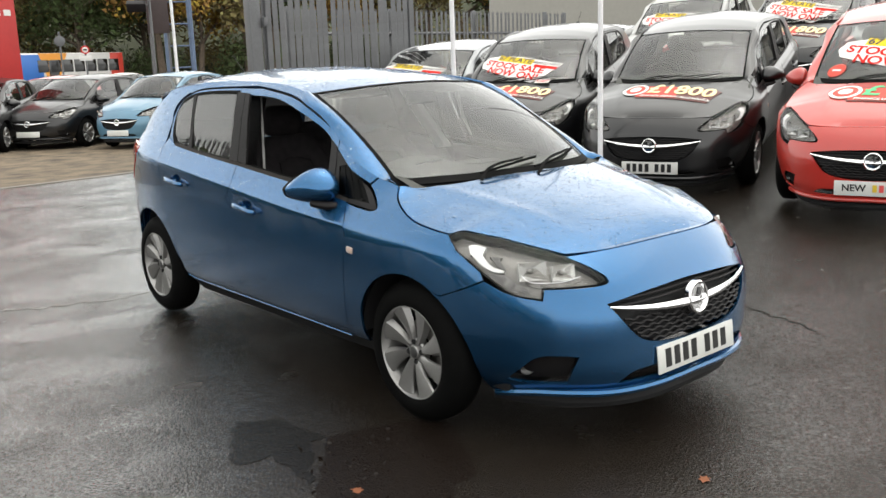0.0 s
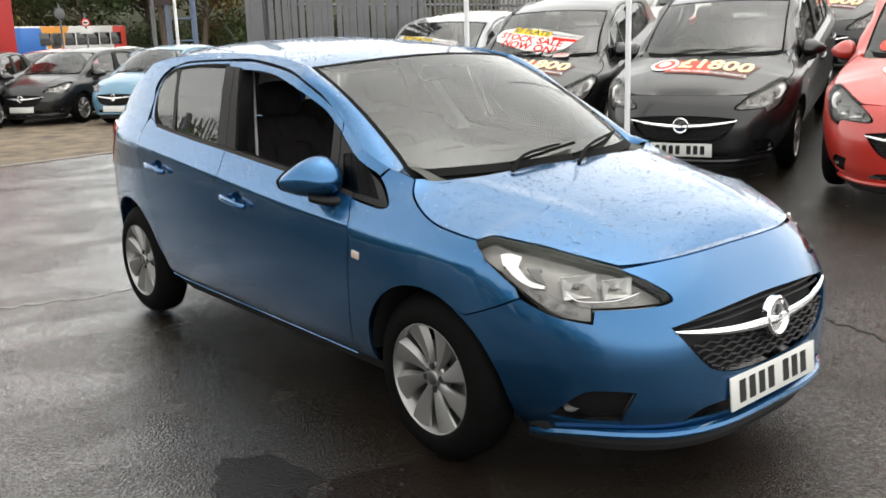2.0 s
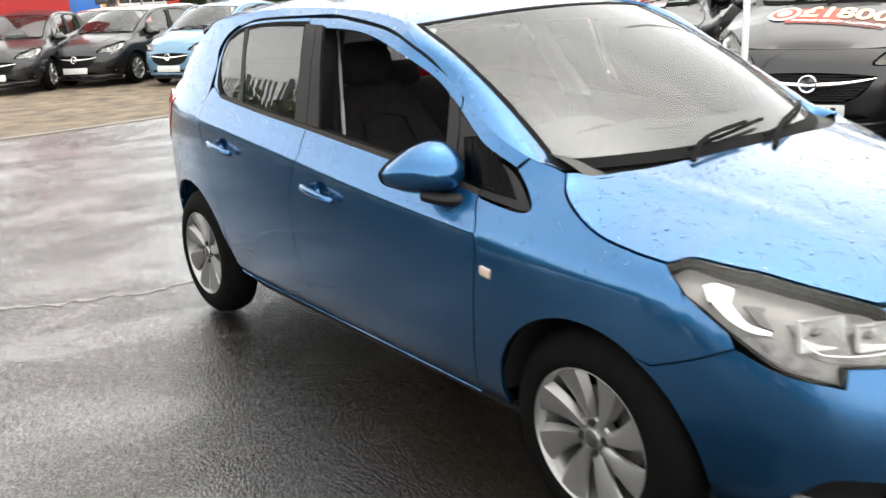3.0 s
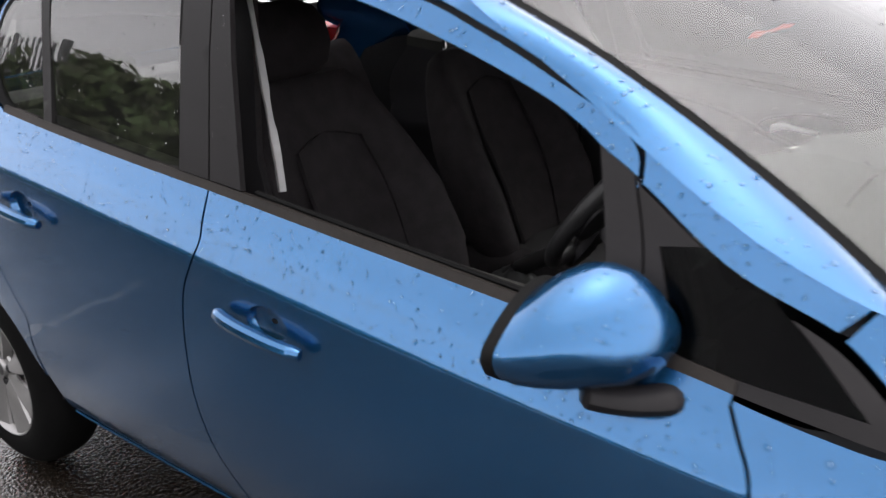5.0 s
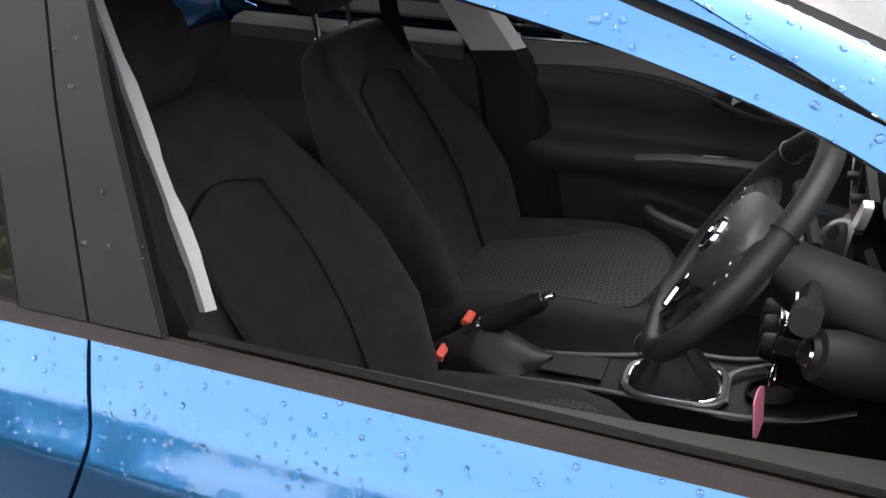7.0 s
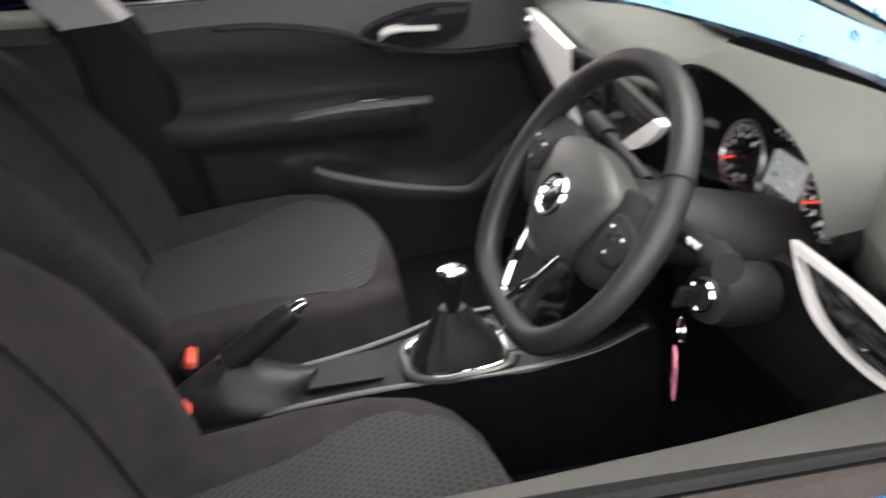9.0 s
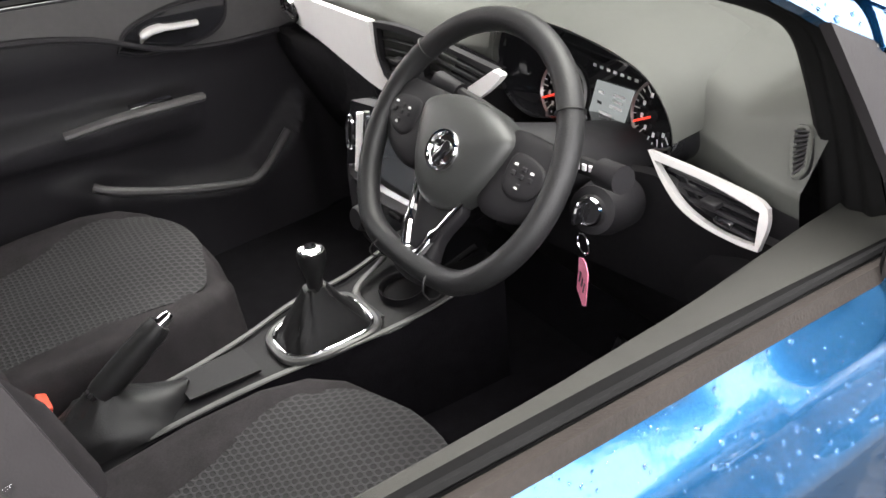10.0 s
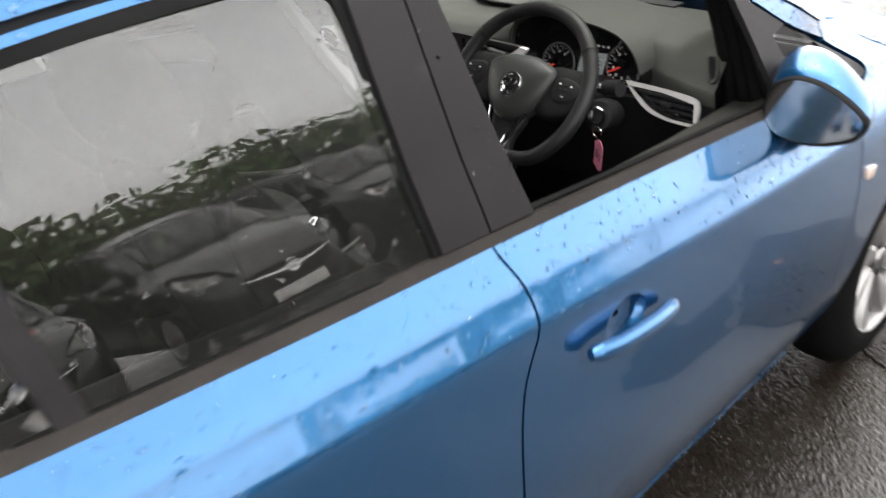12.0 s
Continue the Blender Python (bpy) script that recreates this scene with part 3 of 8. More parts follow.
    add("weather_strip", panel(body, strip(BELT[3:], -0.004, 0.011), grid=0.012, proud=0.0015, thick=0.014), SILL_TRIM, "front_door", both=True)
    add("weather_strip", panel(body, strip(BELT[:4], -0.004, 0.011), grid=0.012, proud=0.0015, thick=0.014), SILL_TRIM, "rear_door", both=True)
    add("inner_strip", panel(body, strip([(-0.08, 0.982), (0.128, 0.966), (0.467, 0.935), (0.66, 0.914)], -0.006, 0.006), grid=0.012, proud=-0.028, thick=0.02), SEAL, "front_door", both=True)
    # quarter light at the front
    add("quarter_frame", panel(body, outline([(0.62, 1.098), (0.78, 1.005), (0.90, 0.952), (1.0, 0.888), (0.985, 0.874), (0.90, 0.880), (0.80, 0.890), (0.725, 0.899)], [(0.725, 0.899), (0.675, 0.906)], [(0.675, 0.906), (0.643, 1.03), (0.609, 1.112)], [(0.609, 1.112), (0.62, 1.098)]),
                              [outline([(0.663, 1.033), (0.75, 1.045)], [(0.75, 1.045), (0.95, 0.896)], [(0.95, 0.896), (0.80, 0.905), (0.715, 0.916)], [(0.715, 0.916), (0.663, 1.033)])], grid=0.015, proud=-0.002), TRIM, both=True)
    add("quarter_glass", panel(body, outline([(0.663, 1.033), (0.75, 1.045)], [(0.75, 1.045), (0.95, 0.896)], [(0.95, 0.896), (0.80, 0.905), (0.715, 0.916)], [(0.715, 0.916), (0.663, 1.033)]), grid=0.03, thick=0, proud=-0.006), SMOKED, both=True, shadow=False)
    add("mirror_post", panel(body, outline([(0.548, 1.142), (0.606, 1.112)], [(0.606, 1.112), (0.64, 1.03), (0.672, 0.906)], [(0.672, 0.906), (0.622, 0.913)], [(0.622, 0.913), (0.585, 1.04), (0.548, 1.142)]), grid=0.015), TRIM, "front_door", both=True)
    # side glass, bowed outwards
    def bowed(s, z):
        q = body(s, z)
        f = np.clip((np.asarray(z, float) - belt(q[..., 0]) - 0.012) / 0.34, 0, 1)
        q[..., 1] -= 0.006 * 4 * f * (1 - f)
        q[..., 2] += 0.003 * 4 * f * (1 - f)
        return q
    add("rear_glass", panel(bowed, outline([(-0.290, 1.006), (-0.48, 1.024), (-0.735, 1.048)], [(-0.735, 1.048), (-0.885, 1.335)], [(-0.885, 1.335), (-0.70, 1.350), (-0.42, 1.352)], [(-0.42, 1.352), (-0.290, 1.006)]), grid=0.05, thick=0, proud=-0.008), GLASS, "rear_door", both=True, shadow=False)
    add("front_glass", panel(body, outline([(-0.078, 0.990), (0.128, 0.970), (0.467, 0.938), (0.628, 0.920)], [(0.628, 0.920), (0.59, 1.03), (0.572, 1.122)], WIN_TOP_F[::-1], [WIN_TOP_F[0], (-0.262, 1.345)], [(-0.262, 1.345), (-0.078, 0.990)]), grid=0.06, thick=0, proud=-0.010), GLASS, "front_door", both=True, shadow=False)
    add("rear_quarter_glass", panel(bowed, outline([(-0.755, 1.050), (-0.90, 1.066), (-0.975, 1.105), (-1.012, 1.16), (-1.03, 1.23), (-1.0, 1.29), (-0.905, 1.332)], [(-0.905, 1.332), (-0.755, 1.050)]), grid=0.04, thick=0, proud=-0.008), GLASS, "rear_door", both=True, shadow=False)
    add("glass_divider", panel(body, outline([(-0.73, 1.045), (-0.762, 1.049)], [(-0.762, 1.049), (-0.91, 1.335)], [(-0.91, 1.335), (-0.878, 1.338)], [(-0.878, 1.338), (-0.73, 1.045)]), grid=0.02), TRIM, "rear_door", both=True)
    rim_o = outline([(-0.272, 1.000), (-0.48, 1.020), (-0.75, 1.046), (-0.90, 1.058), (-0.985, 1.09), (-1.03, 1.155), (-1.045, 1.23), (-1.02, 1.30), (-0.92, 1.343), (-0.70, 1.362), (-0.41, 1.364)], [(-0.41, 1.364), (-0.272, 1.000)])
    rim_i = outline([(-0.292, 1.010), (-0.48, 1.028), (-0.75, 1.054), (-0.90, 1.070), (-0.968, 1.107), (-1.008, 1.16), (-1.022, 1.23), (-0.995, 1.285), (-0.905, 1.328), (-0.70, 1.346), (-0.43, 1.348)], [(-0.43, 1.348), (-0.292, 1.010)])
    add("window_seal", panel(body, rim_o, [rim_i], grid=0.02, proud=-0.002), SEAL, "rear_door", both=True)

    # bonnet, nose and bumper
    plan = [(a, -b) for a, b in zip(_rx, _ry)]
    edge = [np.array(q) for q in plan] + [np.array((a, b)) for a, b in zip(_rx[::-1][1:], _ry[::-1][1:])]
    scuttle = [np.array(q) for q in spline([(1.045, 0.655), (1.10, 0.56), (1.17, 0.36), (1.205, 0.0), (1.17, -0.36), (1.10, -0.56), (1.045, -0.655)], 5)][1:-1]
    shrink = [q - np.sign(q[1]) * np.array((0, 0.003)) - np.array((0.003 if q[0] > 1.5 else 0, 0)) for q in edge]
    add("bonnet", panel(bonnet_surface, shrink + scuttle, grid=0.035, gap=0.0025), BLUE)
    grille = outline([(2.18, 0.578), (2.34, 0.596), (2.50, 0.604), (S_NOSE, 0.607)], [(S_NOSE, 0.607), (S_NOSE, 0.385)], [(S_NOSE, 0.385), (2.50, 0.390), (2.38, 0.405), (2.30, 0.432), (2.24, 0.49), (2.18, 0.578)])
    fog = outline([(1.71, 0.272), (1.80, 0.34), (1.87, 0.386), (1.95, 0.394), (2.03, 0.388)], [(2.03, 0.388), (1.96, 0.276)], [(1.96, 0.276), (1.84, 0.268), (1.71, 0.272)])
    slot = outline([(2.16, 0.262), (2.23, 0.30), (2.30, 0.312), (2.45, 0.315), (S_NOSE, 0.316)], [(S_NOSE, 0.316), (S_NOSE, 0.262)], [(S_NOSE, 0.262), (2.16, 0.262)])
    nose_edge = [(2.12, 0.744), (2.3, 0.7495), (S_NOSE, 0.752)]
    half_arch = arch(1.255, 0.338, 60, -8, 10)
    # cut at the middle line, so the openings stay inside
    upper = outline([half_arch[0], (1.475, 0.5855)], [(1.475, 0.5855), (1.60, 0.6255), (1.722, 0.6655)], [(1.722, 0.6655), (1.82, 0.622), (1.943, 0.600)], [(1.943, 0.600), (1.966, 0.640)], [(1.966, 0.640), (2.19, 0.641), (2.23, 0.662), (2.19, 0.702), (2.12, 0.744)],
                    nose_edge, [(S_NOSE, 0.752), (S_NOSE, 0.607)], [(S_NOSE, 0.607), (2.50, 0.604), (2.34, 0.596), (2.18, 0.578)], [(2.18, 0.578), (2.24, 0.49), (2.30, 0.432), (2.38, 0.405), (2.50, 0.390), (S_NOSE, 0.385)], [(S_NOSE, 0.385), (S_NOSE, 0.316)],
                    [(S_NOSE, 0.316), (2.45, 0.315), (2.30, 0.312), (2.23, 0.30), (2.16, 0.262)], [(2.16, 0.262), (S_NOSE, 0.262)], [(S_NOSE, 0.262), (S_NOSE, 0.232)], [(S_NOSE, 0.232), (2.3, 0.228), (1.95, 0.212), (1.60, 0.190)], [(1.60, 0.190)] + half_arch[::-1])
    right = panel(body, upper, [fog], grid=0.03)
    bm = joined(right, mirrored(panel(body, upper, [fog], grid=0.03)))
    bmesh.ops.remove_doubles(bm, verts=[v for v in bm.verts if abs(v.co.y) < 0.003], dist=0.004)
    add("front_bumper", bm, BLUE, angle=50)
    # blade of the lip
    lip = [body(s, z) for s, z in spline([(1.62, 0.20), (1.80, 0.236), (1.95, 0.245), (2.1, 0.242), (2.3, 0.243), (2.5, 0.246), (S_NOSE, 0.248)], 6)]
    lip = lip + [q * np.array((1, -1, 1)) for q in lip[-2::-1]]
    add("bumper_lip", tube([q + np.array((0.012, 0, -0.01)) for q in lip], 0.016, 8), BLUE, "front_bumper")
    low = [body(s, 0.2) for s in np.linspace(1.62, S_NOSE, 24)]
    low = low + [q * np.array((1, -1, 1)) for q in low[-2::-1]]
    add("valance", tube([q * np.array((0.985, 0.95, 1)) - np.array((0, 0, 0.025)) for q in low], 0.03, 8), DARK, "front_bumper")

    # grille: dark bed, rows of wavy bars, chrome wing and round badge
    def recess(line, deep, mat, name, under, both=True, grid=0.04):
        return add(name, panel(body, line, grid=grid, thick=0, proud=-deep), mat, under, both=both)
    recess(grille, 0.05, DARK, "grille_bed", "front_bumper")
    recess(slot, 0.05, DARK, "slot_bed", "front_bumper")
    rows = []
    for r in range(6):
        z0 = 0.412 + r * 0.019
        s_in = np.interp(z0, [0.40, 0.43, 0.49, 0.55], [2.40, 2.30, 2.245, 2.20]) + 0.012
        ss = np.arange(s_in, 2 * S_NOSE - s_in, 0.006)
        line = []
        for s in ss:
            side = s > S_NOSE
            q = body(min(s, 2 * S_NOSE - s), z0 + 0.004 * math.sin(2 * math.pi * (s - S_NOSE) / 0.062 + (r % 2) * math.pi))
            line.append(q * np.array((1, -1 if side else 1, 1)) - np.array((0.012, 0, 0)))
        add("grille_bar", tube(line, 0.0058, 5), TRIM, "front_bumper")
    for z0 in (0.558, 0.578):
        ss = np.linspace(2.215, 2 * S_NOSE - 2.215, 60)
        line = [body(min(s, 2 * S_NOSE - s), z0 + 0.01 * (s - 2.2 if s < S_NOSE else 2 * S_NOSE - s - 2.2)) * np.array((1, -1 if s > S_NOSE else 1, 1)) - np.array((0.02, 0, 0)) for s in ss]
        add("grille_bar", tube(line, 0.006, 6), TRIM, "front_bumper")
    ss = np.linspace(2.185, 2 * S_NOSE - 2.185, 70)
    line, rad = [], []
    for s in ss:
        u = abs(s - S_NOSE) / (S_NOSE - 2.185)
        q = body(min(s, 2 * S_NOSE - s), 0.522 + 0.043 * u ** 1.7 + 0.0)
        line.append(q * np.array((1, -1 if s > S_NOSE else 1, 1)) + np.array((0.004, 0, 0)))
        rad.append(0.004 + 0.017 * (1 - u) ** 0.7 * (1 if u < 1 else 0))
    add("chrome_wing", tube(line, rad, 10, squash=1.0), CHROME, "front_bumper", "bright chrome bar across the grille")
    face = Matrix.Translation((2.078, 0, 0.533)) @ pose(0, 0, 0, 0, 84, 0)
    add("badge", lathe([(0.001, 0.004), (0.050, 0.006), (0.054, 0.014), (0.060, 0.016), (0.066, 0.010), (0.067, -0.01), (0.05, -0.012), (0.001, -0.012)], 40, face), CHROME, "front_bumper", "round chrome badge")
    bars = joined(block((0.012, 0.045, 0.008), bevel=0.003, m=face @ pose(0.010, 0.0, 0.010, 0, 0, 25)), block((0.03, 0.014, 0.008), bevel=0.003, m=face @ pose(-0.02, 0.012, 0.010, 0, 0, -20)))
    add("badge_relief", bars, material("grey_badge_relief", (0.12, 0.12, 0.12), 0.35, 0.6), "badge")
    # number plate, with bars for its writing
    pl = Matrix.Translation((2.086, 0, 0.328)) @ pose(0, 0, 0, 90, 0, 90) @ pose(0, 0, 0, -6, 0, 0)
    add("number_plate", block((0.52, 0.111, 0.006), bevel=0.002, m=pl), PLATE, None, "white plate with dark bars")
    for i in range(7):
        xx = -0.195 + i * 0.057 + (0.035 if i > 3 else 0)
        add("plate_bar", block((0.036, 0.074, 0.002), bevel=0, m=pl @ pose(xx, 0, 0.0035)), INK, "number_plate", smooth=False)
    # fog lamp recess
    add("fog_bezel", panel(body, fog, grid=0.03, thick=0, proud=-0.035), TRIM, "front_bumper", both=True)
    q = body(1.822, 0.325)
    add("fog_lamp", lathe([(0.001, -0.006), (0.016, -0.004), (0.026, 0.0), (0.030, 0.004), (0.030, -0.02), (0.001, -0.02)], 24, Matrix.Translation(q - np.array((0.034, -0.026, 0))) @ pose(0, 0, 0, 90, 0, 52)), material("smoked_lamp_glass", (0.05, 0.05, 0.05), 0.08, 0.6), "front_bumper", both=True)

    # headlamps
    lamp = outline(LAMP_TOP, LAMP_NOSE, [LAMP_NOSE[-1], LAMP_LOW[0]], LAMP_LOW, LAMP_SIDE)
    inner = [np.array((1.87, 0.715)) + (q - np.array((1.87, 0.715))) * 0.985 for q in lamp]
    add("headlamp", panel(body, inner, grid=0.03, thick=0.03, proud=-0.052), material("grey_lamp_housing", (0.24, 0.232, 0.218), 0.4, 0.2, noise_scale=12, noise_amount=0.25), None, "clear headlamp with chrome reflectors", both=True)
    hook = outline([(1.685, 0.796), (1.735, 0.801), (1.795, 0.792)], [(1.795, 0.792), (1.778, 0.772), (1.776, 0.750), (1.792, 0.724), (1.842, 0.711)], [(1.842, 0.711), (1.831, 0.702)], [(1.831, 0.702), (1.779, 0.706), (1.733, 0.729), (1.705, 0.768), (1.685, 0.796)])
    add("running_light", panel(body, hook, grid=0.02, thick=0.02, proud=-0.018), material("white_light_guide", (0.85, 0.85, 0.84), 0.25, coat=0.6, noise_scale=8, noise_amount=0.05), "headlamp", both=True)
    main = outline([(1.906, 0.734), (2.012, 0.737), (2.097, 0.716), (2.150, 0.680)], [(2.150, 0.680), (2.05, 0.6555), (1.945, 0.6555)], [(1.945, 0.6555), (1.909, 0.668), (1.898, 0.700), (1.906, 0.734)])
    add("reflector", panel(body, main, grid=0.02, thick=0.01, proud=-0.046), material("lamp_reflector", (0.17, 0.165, 0.155), 0.3, 0.7, noise_scale=34, noise_amount=0.6), "headlamp", both=True)
    # each lamp is a faceted bowl with its bulb, parted by a grey web
    facet = material("bowl_reflector", (0.88, 0.88, 0.86), 0.25, 0.55, noise_scale=25, noise_amount=0.3)
    for s, z, r in ((1.962, 0.698, 0.062), (2.078, 0.690, 0.052)):
        m = Matrix.Translation(body(s, z) - np.array((0.024, -0.012, 0))) @ pose(0, 0, 0, 0, 82, -24) @ Matrix.Diagonal((0.78, 1.22, 1, 1))
        add("reflector_bowl", lathe([(0.008, -0.034), (r * 0.45, -0.029), (r * 0.8, -0.014), (r, 0.0), (r + 0.002, 0.001), (r + 0.003, -0.012), (0.008, -0.040)], 4, m @ pose(0, 0, 0, 0, 0, 45)), facet, "headlamp", both=True, smooth=False)
        add("bulb_shield", lathe([(0.001, -0.014), (0.007, -0.016), (0.009, -0.020), (0.009, -0.034), (0.001, -0.034)], 14, m), material("bulb_shield_grey", (0.30, 0.295, 0.28), 0.3, 0.8), "headlamp", both=True)
    web = [tuple(body(a, c) - np.array((0.014, -0.010, 0))) for a, c in spline([(1.905, 0.690), (1.918, 0.668), (1.95, 0.660), (2.05, 0.661), (2.13, 0.676)], 4)]
    add("chrome_edge", tube(web, 0.0022, 6), CHROME, "headlamp", both=True)
    lower = outline([(1.746, 0.696), (1.826, 0.694), (1.868, 0.666), (1.909, 0.640)], [(1.909, 0.640), (1.913, 0.626)], [(1.913, 0.626), (1.838, 0.636), (1.778, 0.667), (1.746, 0.696)])
    wing_guide = outline([(1.812, 0.763), (1.872, 0.760)], [(1.872, 0.760), (1.849, 0.746), (1.849, 0.714)], [(1.849, 0.714), (1.824, 0.724), (1.814, 0.745), (1.812, 0.763)])
    add("light_guide", panel(body, wing_guide, grid=0.02, thick=0.02, proud=-0.022), material("grey_light_guide", (0.10, 0.098, 0.094), 0.3, coat=0.4), "headlamp", both=True)
    add("indicator", panel(body, lower, grid=0.02, thick=0.01, proud=-0.02), material("smoked_reflector", (0.15, 0.145, 0.14), 0.3, 0.5, noise_scale=38, noise_amount=0.9), "headlamp", both=True)
    add("lens", panel(body, lamp, grid=0.03, thick=0, proud=-0.001), LENS, "headlamp", both=True, shadow=False)
    rim = [np.array((1.87, 0.715)) + (q - np.array((1.87, 0.715))) * 0.965 for q in lamp]
    add("lamp_seal", panel(body, lamp, [rim], grid=0.015, thick=0.02, proud=-0.004), SEAL, "headlamp", both=True)

    # roof and glass fore and aft
    ru = [np.array(q) for q in spline([(0.262, -0.590), (0.345, -0.38), (0.392, 0.0), (0.345, 0.38), (0.262, 0.590)], 6)]
    back = [np.array(q) for q in spline([(-1.25, 0.622), (-1.60, 0.54), (-1.72, 0.37), (-1.76, 0.0), (-1.72, -0.37), (-1.60, -0.54), (-1.25, -0.622)], 5)]
    side_l = [np.array(q) for q in spline([(0.262, 0.590), (0.05, 0.598), (-0.25, 0.605), (-0.7, 0.635), (-1.25, 0.622)], 5)][1:-1]
    roof_line = ru + side_l + back + [np.array((q[0], -q[1])) for q in side_l[::-1]]
    add("roof", panel(roof_surface, roof_line, grid=0.045), BLUE)
    sq = [np.array(q, float) for q in [(-1, 0), (-0.5, 0), (0, 0), (0.5, 0), (1, 0), (1, 0.5), (1, 1), (0.5, 1), (0, 1), (-0.5, 1), (-1, 1), (-1, 0.5)]]
    add("windscreen", panel(screen_surface, sq, grid=0.08, thick=0, flip=False), SCREEN, shadow=False)
    sh = [q * np.array((0.975, 0.93)) + np.array((0, 0.05)) for q in sq]
    add("screen_edge", panel(screen_surface, sq, [sh], grid=0.05, thick=0.006, proud=0.002), SEAL, "windscreen")
    add("tailgate", panel(tail_surface, [q * np.array((1, 1.0)) for q in sq], [[q * np.array((0.85, 0.40)) + np.array((0, 0.55)) for q in sq]], grid=0.06), BLUE)
    add("rear_screen", panel(tail_surface, [q * np.array((0.86, 0.42)) + np.array((0, 0.54)) for q in sq], grid=0.1, thick=0, proud=-0.006), GLASS, "tailgate", shadow=False)
    tl = outline([(-1.42, 1.035), (-1.50, 0.935), (-1.585, 0.862)], [(-1.585, 0.862), (-1.70, 0.80), (-1.80, 0.83)], [(-1.80, 0.83), (-1.75, 0.98), (-1.62, 1.06)], [(-1.62, 1.06), (-1.42, 1.035)])
    add("tail_lamp", panel(body, tl, grid=0.03, thick=0.03, proud=0.004), RED_LENS, None, "red tail lamp", both=True)
    add("aerial", joined(block((0.09, 0.035, 0.02), (-1.42, 0, 1.44), 0.008), tube([(-1.44, 0, 1.445), (-1.50, 0, 1.49), (-1.60, 0, 1.57)], 0.003, 6)), TRIM)

    # scuttle and wipers
    def scuttle_surface(u, v):
        q = screen_surface(u, 0 * np.asarray(v, float))
        b = np.stack([np.interp(np.abs(u), [0, 0.55, 0.88, 1.0], [1.215, 1.18, 1.11, 1.045]), 0.65 * u, q[..., 2] - 0.008], -1)
        return q * (1 - v)[..., None] + b * np.asarray(v)[..., None] - np.array((0, 0, 0.012))
    add("scuttle", panel(scuttle_surface, [np.array(q, float) for q in [(-1, -0.3), (0, -0.3), (1, -0.3), (1, 1.1), (0, 1.1), (-1, 1.1)]], grid=0.1, thick=0.01), TRIM)
    for pts in ([(-0.47, 0.02), (-0.30, 0.045), (-0.05, 0.075), (0.12, 0.09)], [(0.02, 0.02), (0.30, 0.05), (0.55, 0.085), (0.72, 0.11)]):
        blade = [screen_surface(u * 1.0, v) + np.array((0.012, 0, 0.016)) for u, v in spline(pts, 6)]
        arm = [screen_surface(pts[0][0] - 0.06, -0.05) + np.array((0.02, 0, 0.03)), screen_surface((pts[0][0] + pts[1][0]) / 2, 0.03) + np.array((0.02, 0, 0.035)), screen_surface(pts[2][0], pts[2][1]) + np.array((0.014, 0, 0.03))]
        add("wiper", joined(tube(blade, 0.006, 6), tube(spline(arm, 5), 0.009, 6, squash=0.6)), SEAL)

    # mirrors: painted shell, black rim, arm and glass
    shape = [(0.0, 0.52), (0.02, 0.34), (0.10, 0.20), (0.30, 0.07), (0.55, 0.0), (0.82, 0.04), (0.97, 0.22), (1.0, 0.5), (0.95, 0.80), (0.78, 0.97), (0.56, 0.99), (0.32, 0.88), (0.12, 0.70)]

    def section(x, y0, y1, z0, z1, grow=1.0):
        my, mz = (y0 + y1) / 2, (z0 + z1) / 2
        return [(x, my + (y0 + (y1 - y0) * a - my) * grow, mz + (z0 + (z1 - z0) * c - mz) * grow) for a, c in spline(shape, 4, closed=True)]
    back_rim = (-0.948, -0.768, 0.886, 1.004)
    add("mirror", loft([section(0.566, *back_rim), section(0.585, -0.947, -0.760, 0.879, 1.018), section(0.610, -0.939, -0.750, 0.876, 1.032), section(0.640, -0.922, -0.744, 0.877, 1.036), section(0.668, -0.900, -0.742, 0.883, 1.027),
                        section(0.694, -0.876, -0.746, 0.890, 1.006), section(0.712, -0.850, -0.753, 0.904, 0.985), section(0.723, -0.826, -0.763, 0.922, 0.966), section(0.727, -0.806, -0.775, 0.934, 0.953)]), BLUE, both=True, angle=60)
    add("mirror_rim", loft([section(0.554, *back_rim, 0.93), section(0.548, *back_rim, 0.98), section(0.550, *back_rim, 1.015), section(0.566, *back_rim, 1.02), section(0.568, *back_rim, 0.97)], cap=False), SEAL, "mirror", both=True, angle=60)
    g = bmesh.new()
    g.faces.new([g.verts.new((x - 0.012 - 0.10 * (y + 0.858) + 0.03 * (z - 0.945), y, z)) for x, y, z in section(0.566, *back_rim, 0.95)])
    add("mirror_glass", g, material("mirror_glass", (0.34, 0.35, 0.36), 0.06, 1.0), "mirror", both=True, smooth=False)
    add("mirror_arm", tube(spline([(0.640, -0.862, 0.884), (0.672, -0.840, 0.874), (0.705, -0.812, 0.868), (0.735, -0.782, 0.868)], 5), [0.016] + [0.026] * 13 + [0.024, 0.018], 12, squash=0.72), TRIM, "mirror", both=True)

    # handles
    for nm, x0, z0, par in (("door_handle", 0.008, 0.79, "front_door"), ("door_handle", -0.80, 0.865, "rear_door")):
        pts = spline([(x0 - 0.108, z0 + 0.012), (x0 - 0.05, z0 + 0.006), (x0 + 0.04, z0 - 0.003), (x0 + 0.105, z0 - 0.012)], 5)
        line = [body(a, b) - np.array((0, 0.010 + 0.022 * math.sin(math.pi * min(max((i + 1) / (len(pts) + 1), 0), 1)) ** 0.6, 0)) for i, (a, b) in enumerate(pts)]
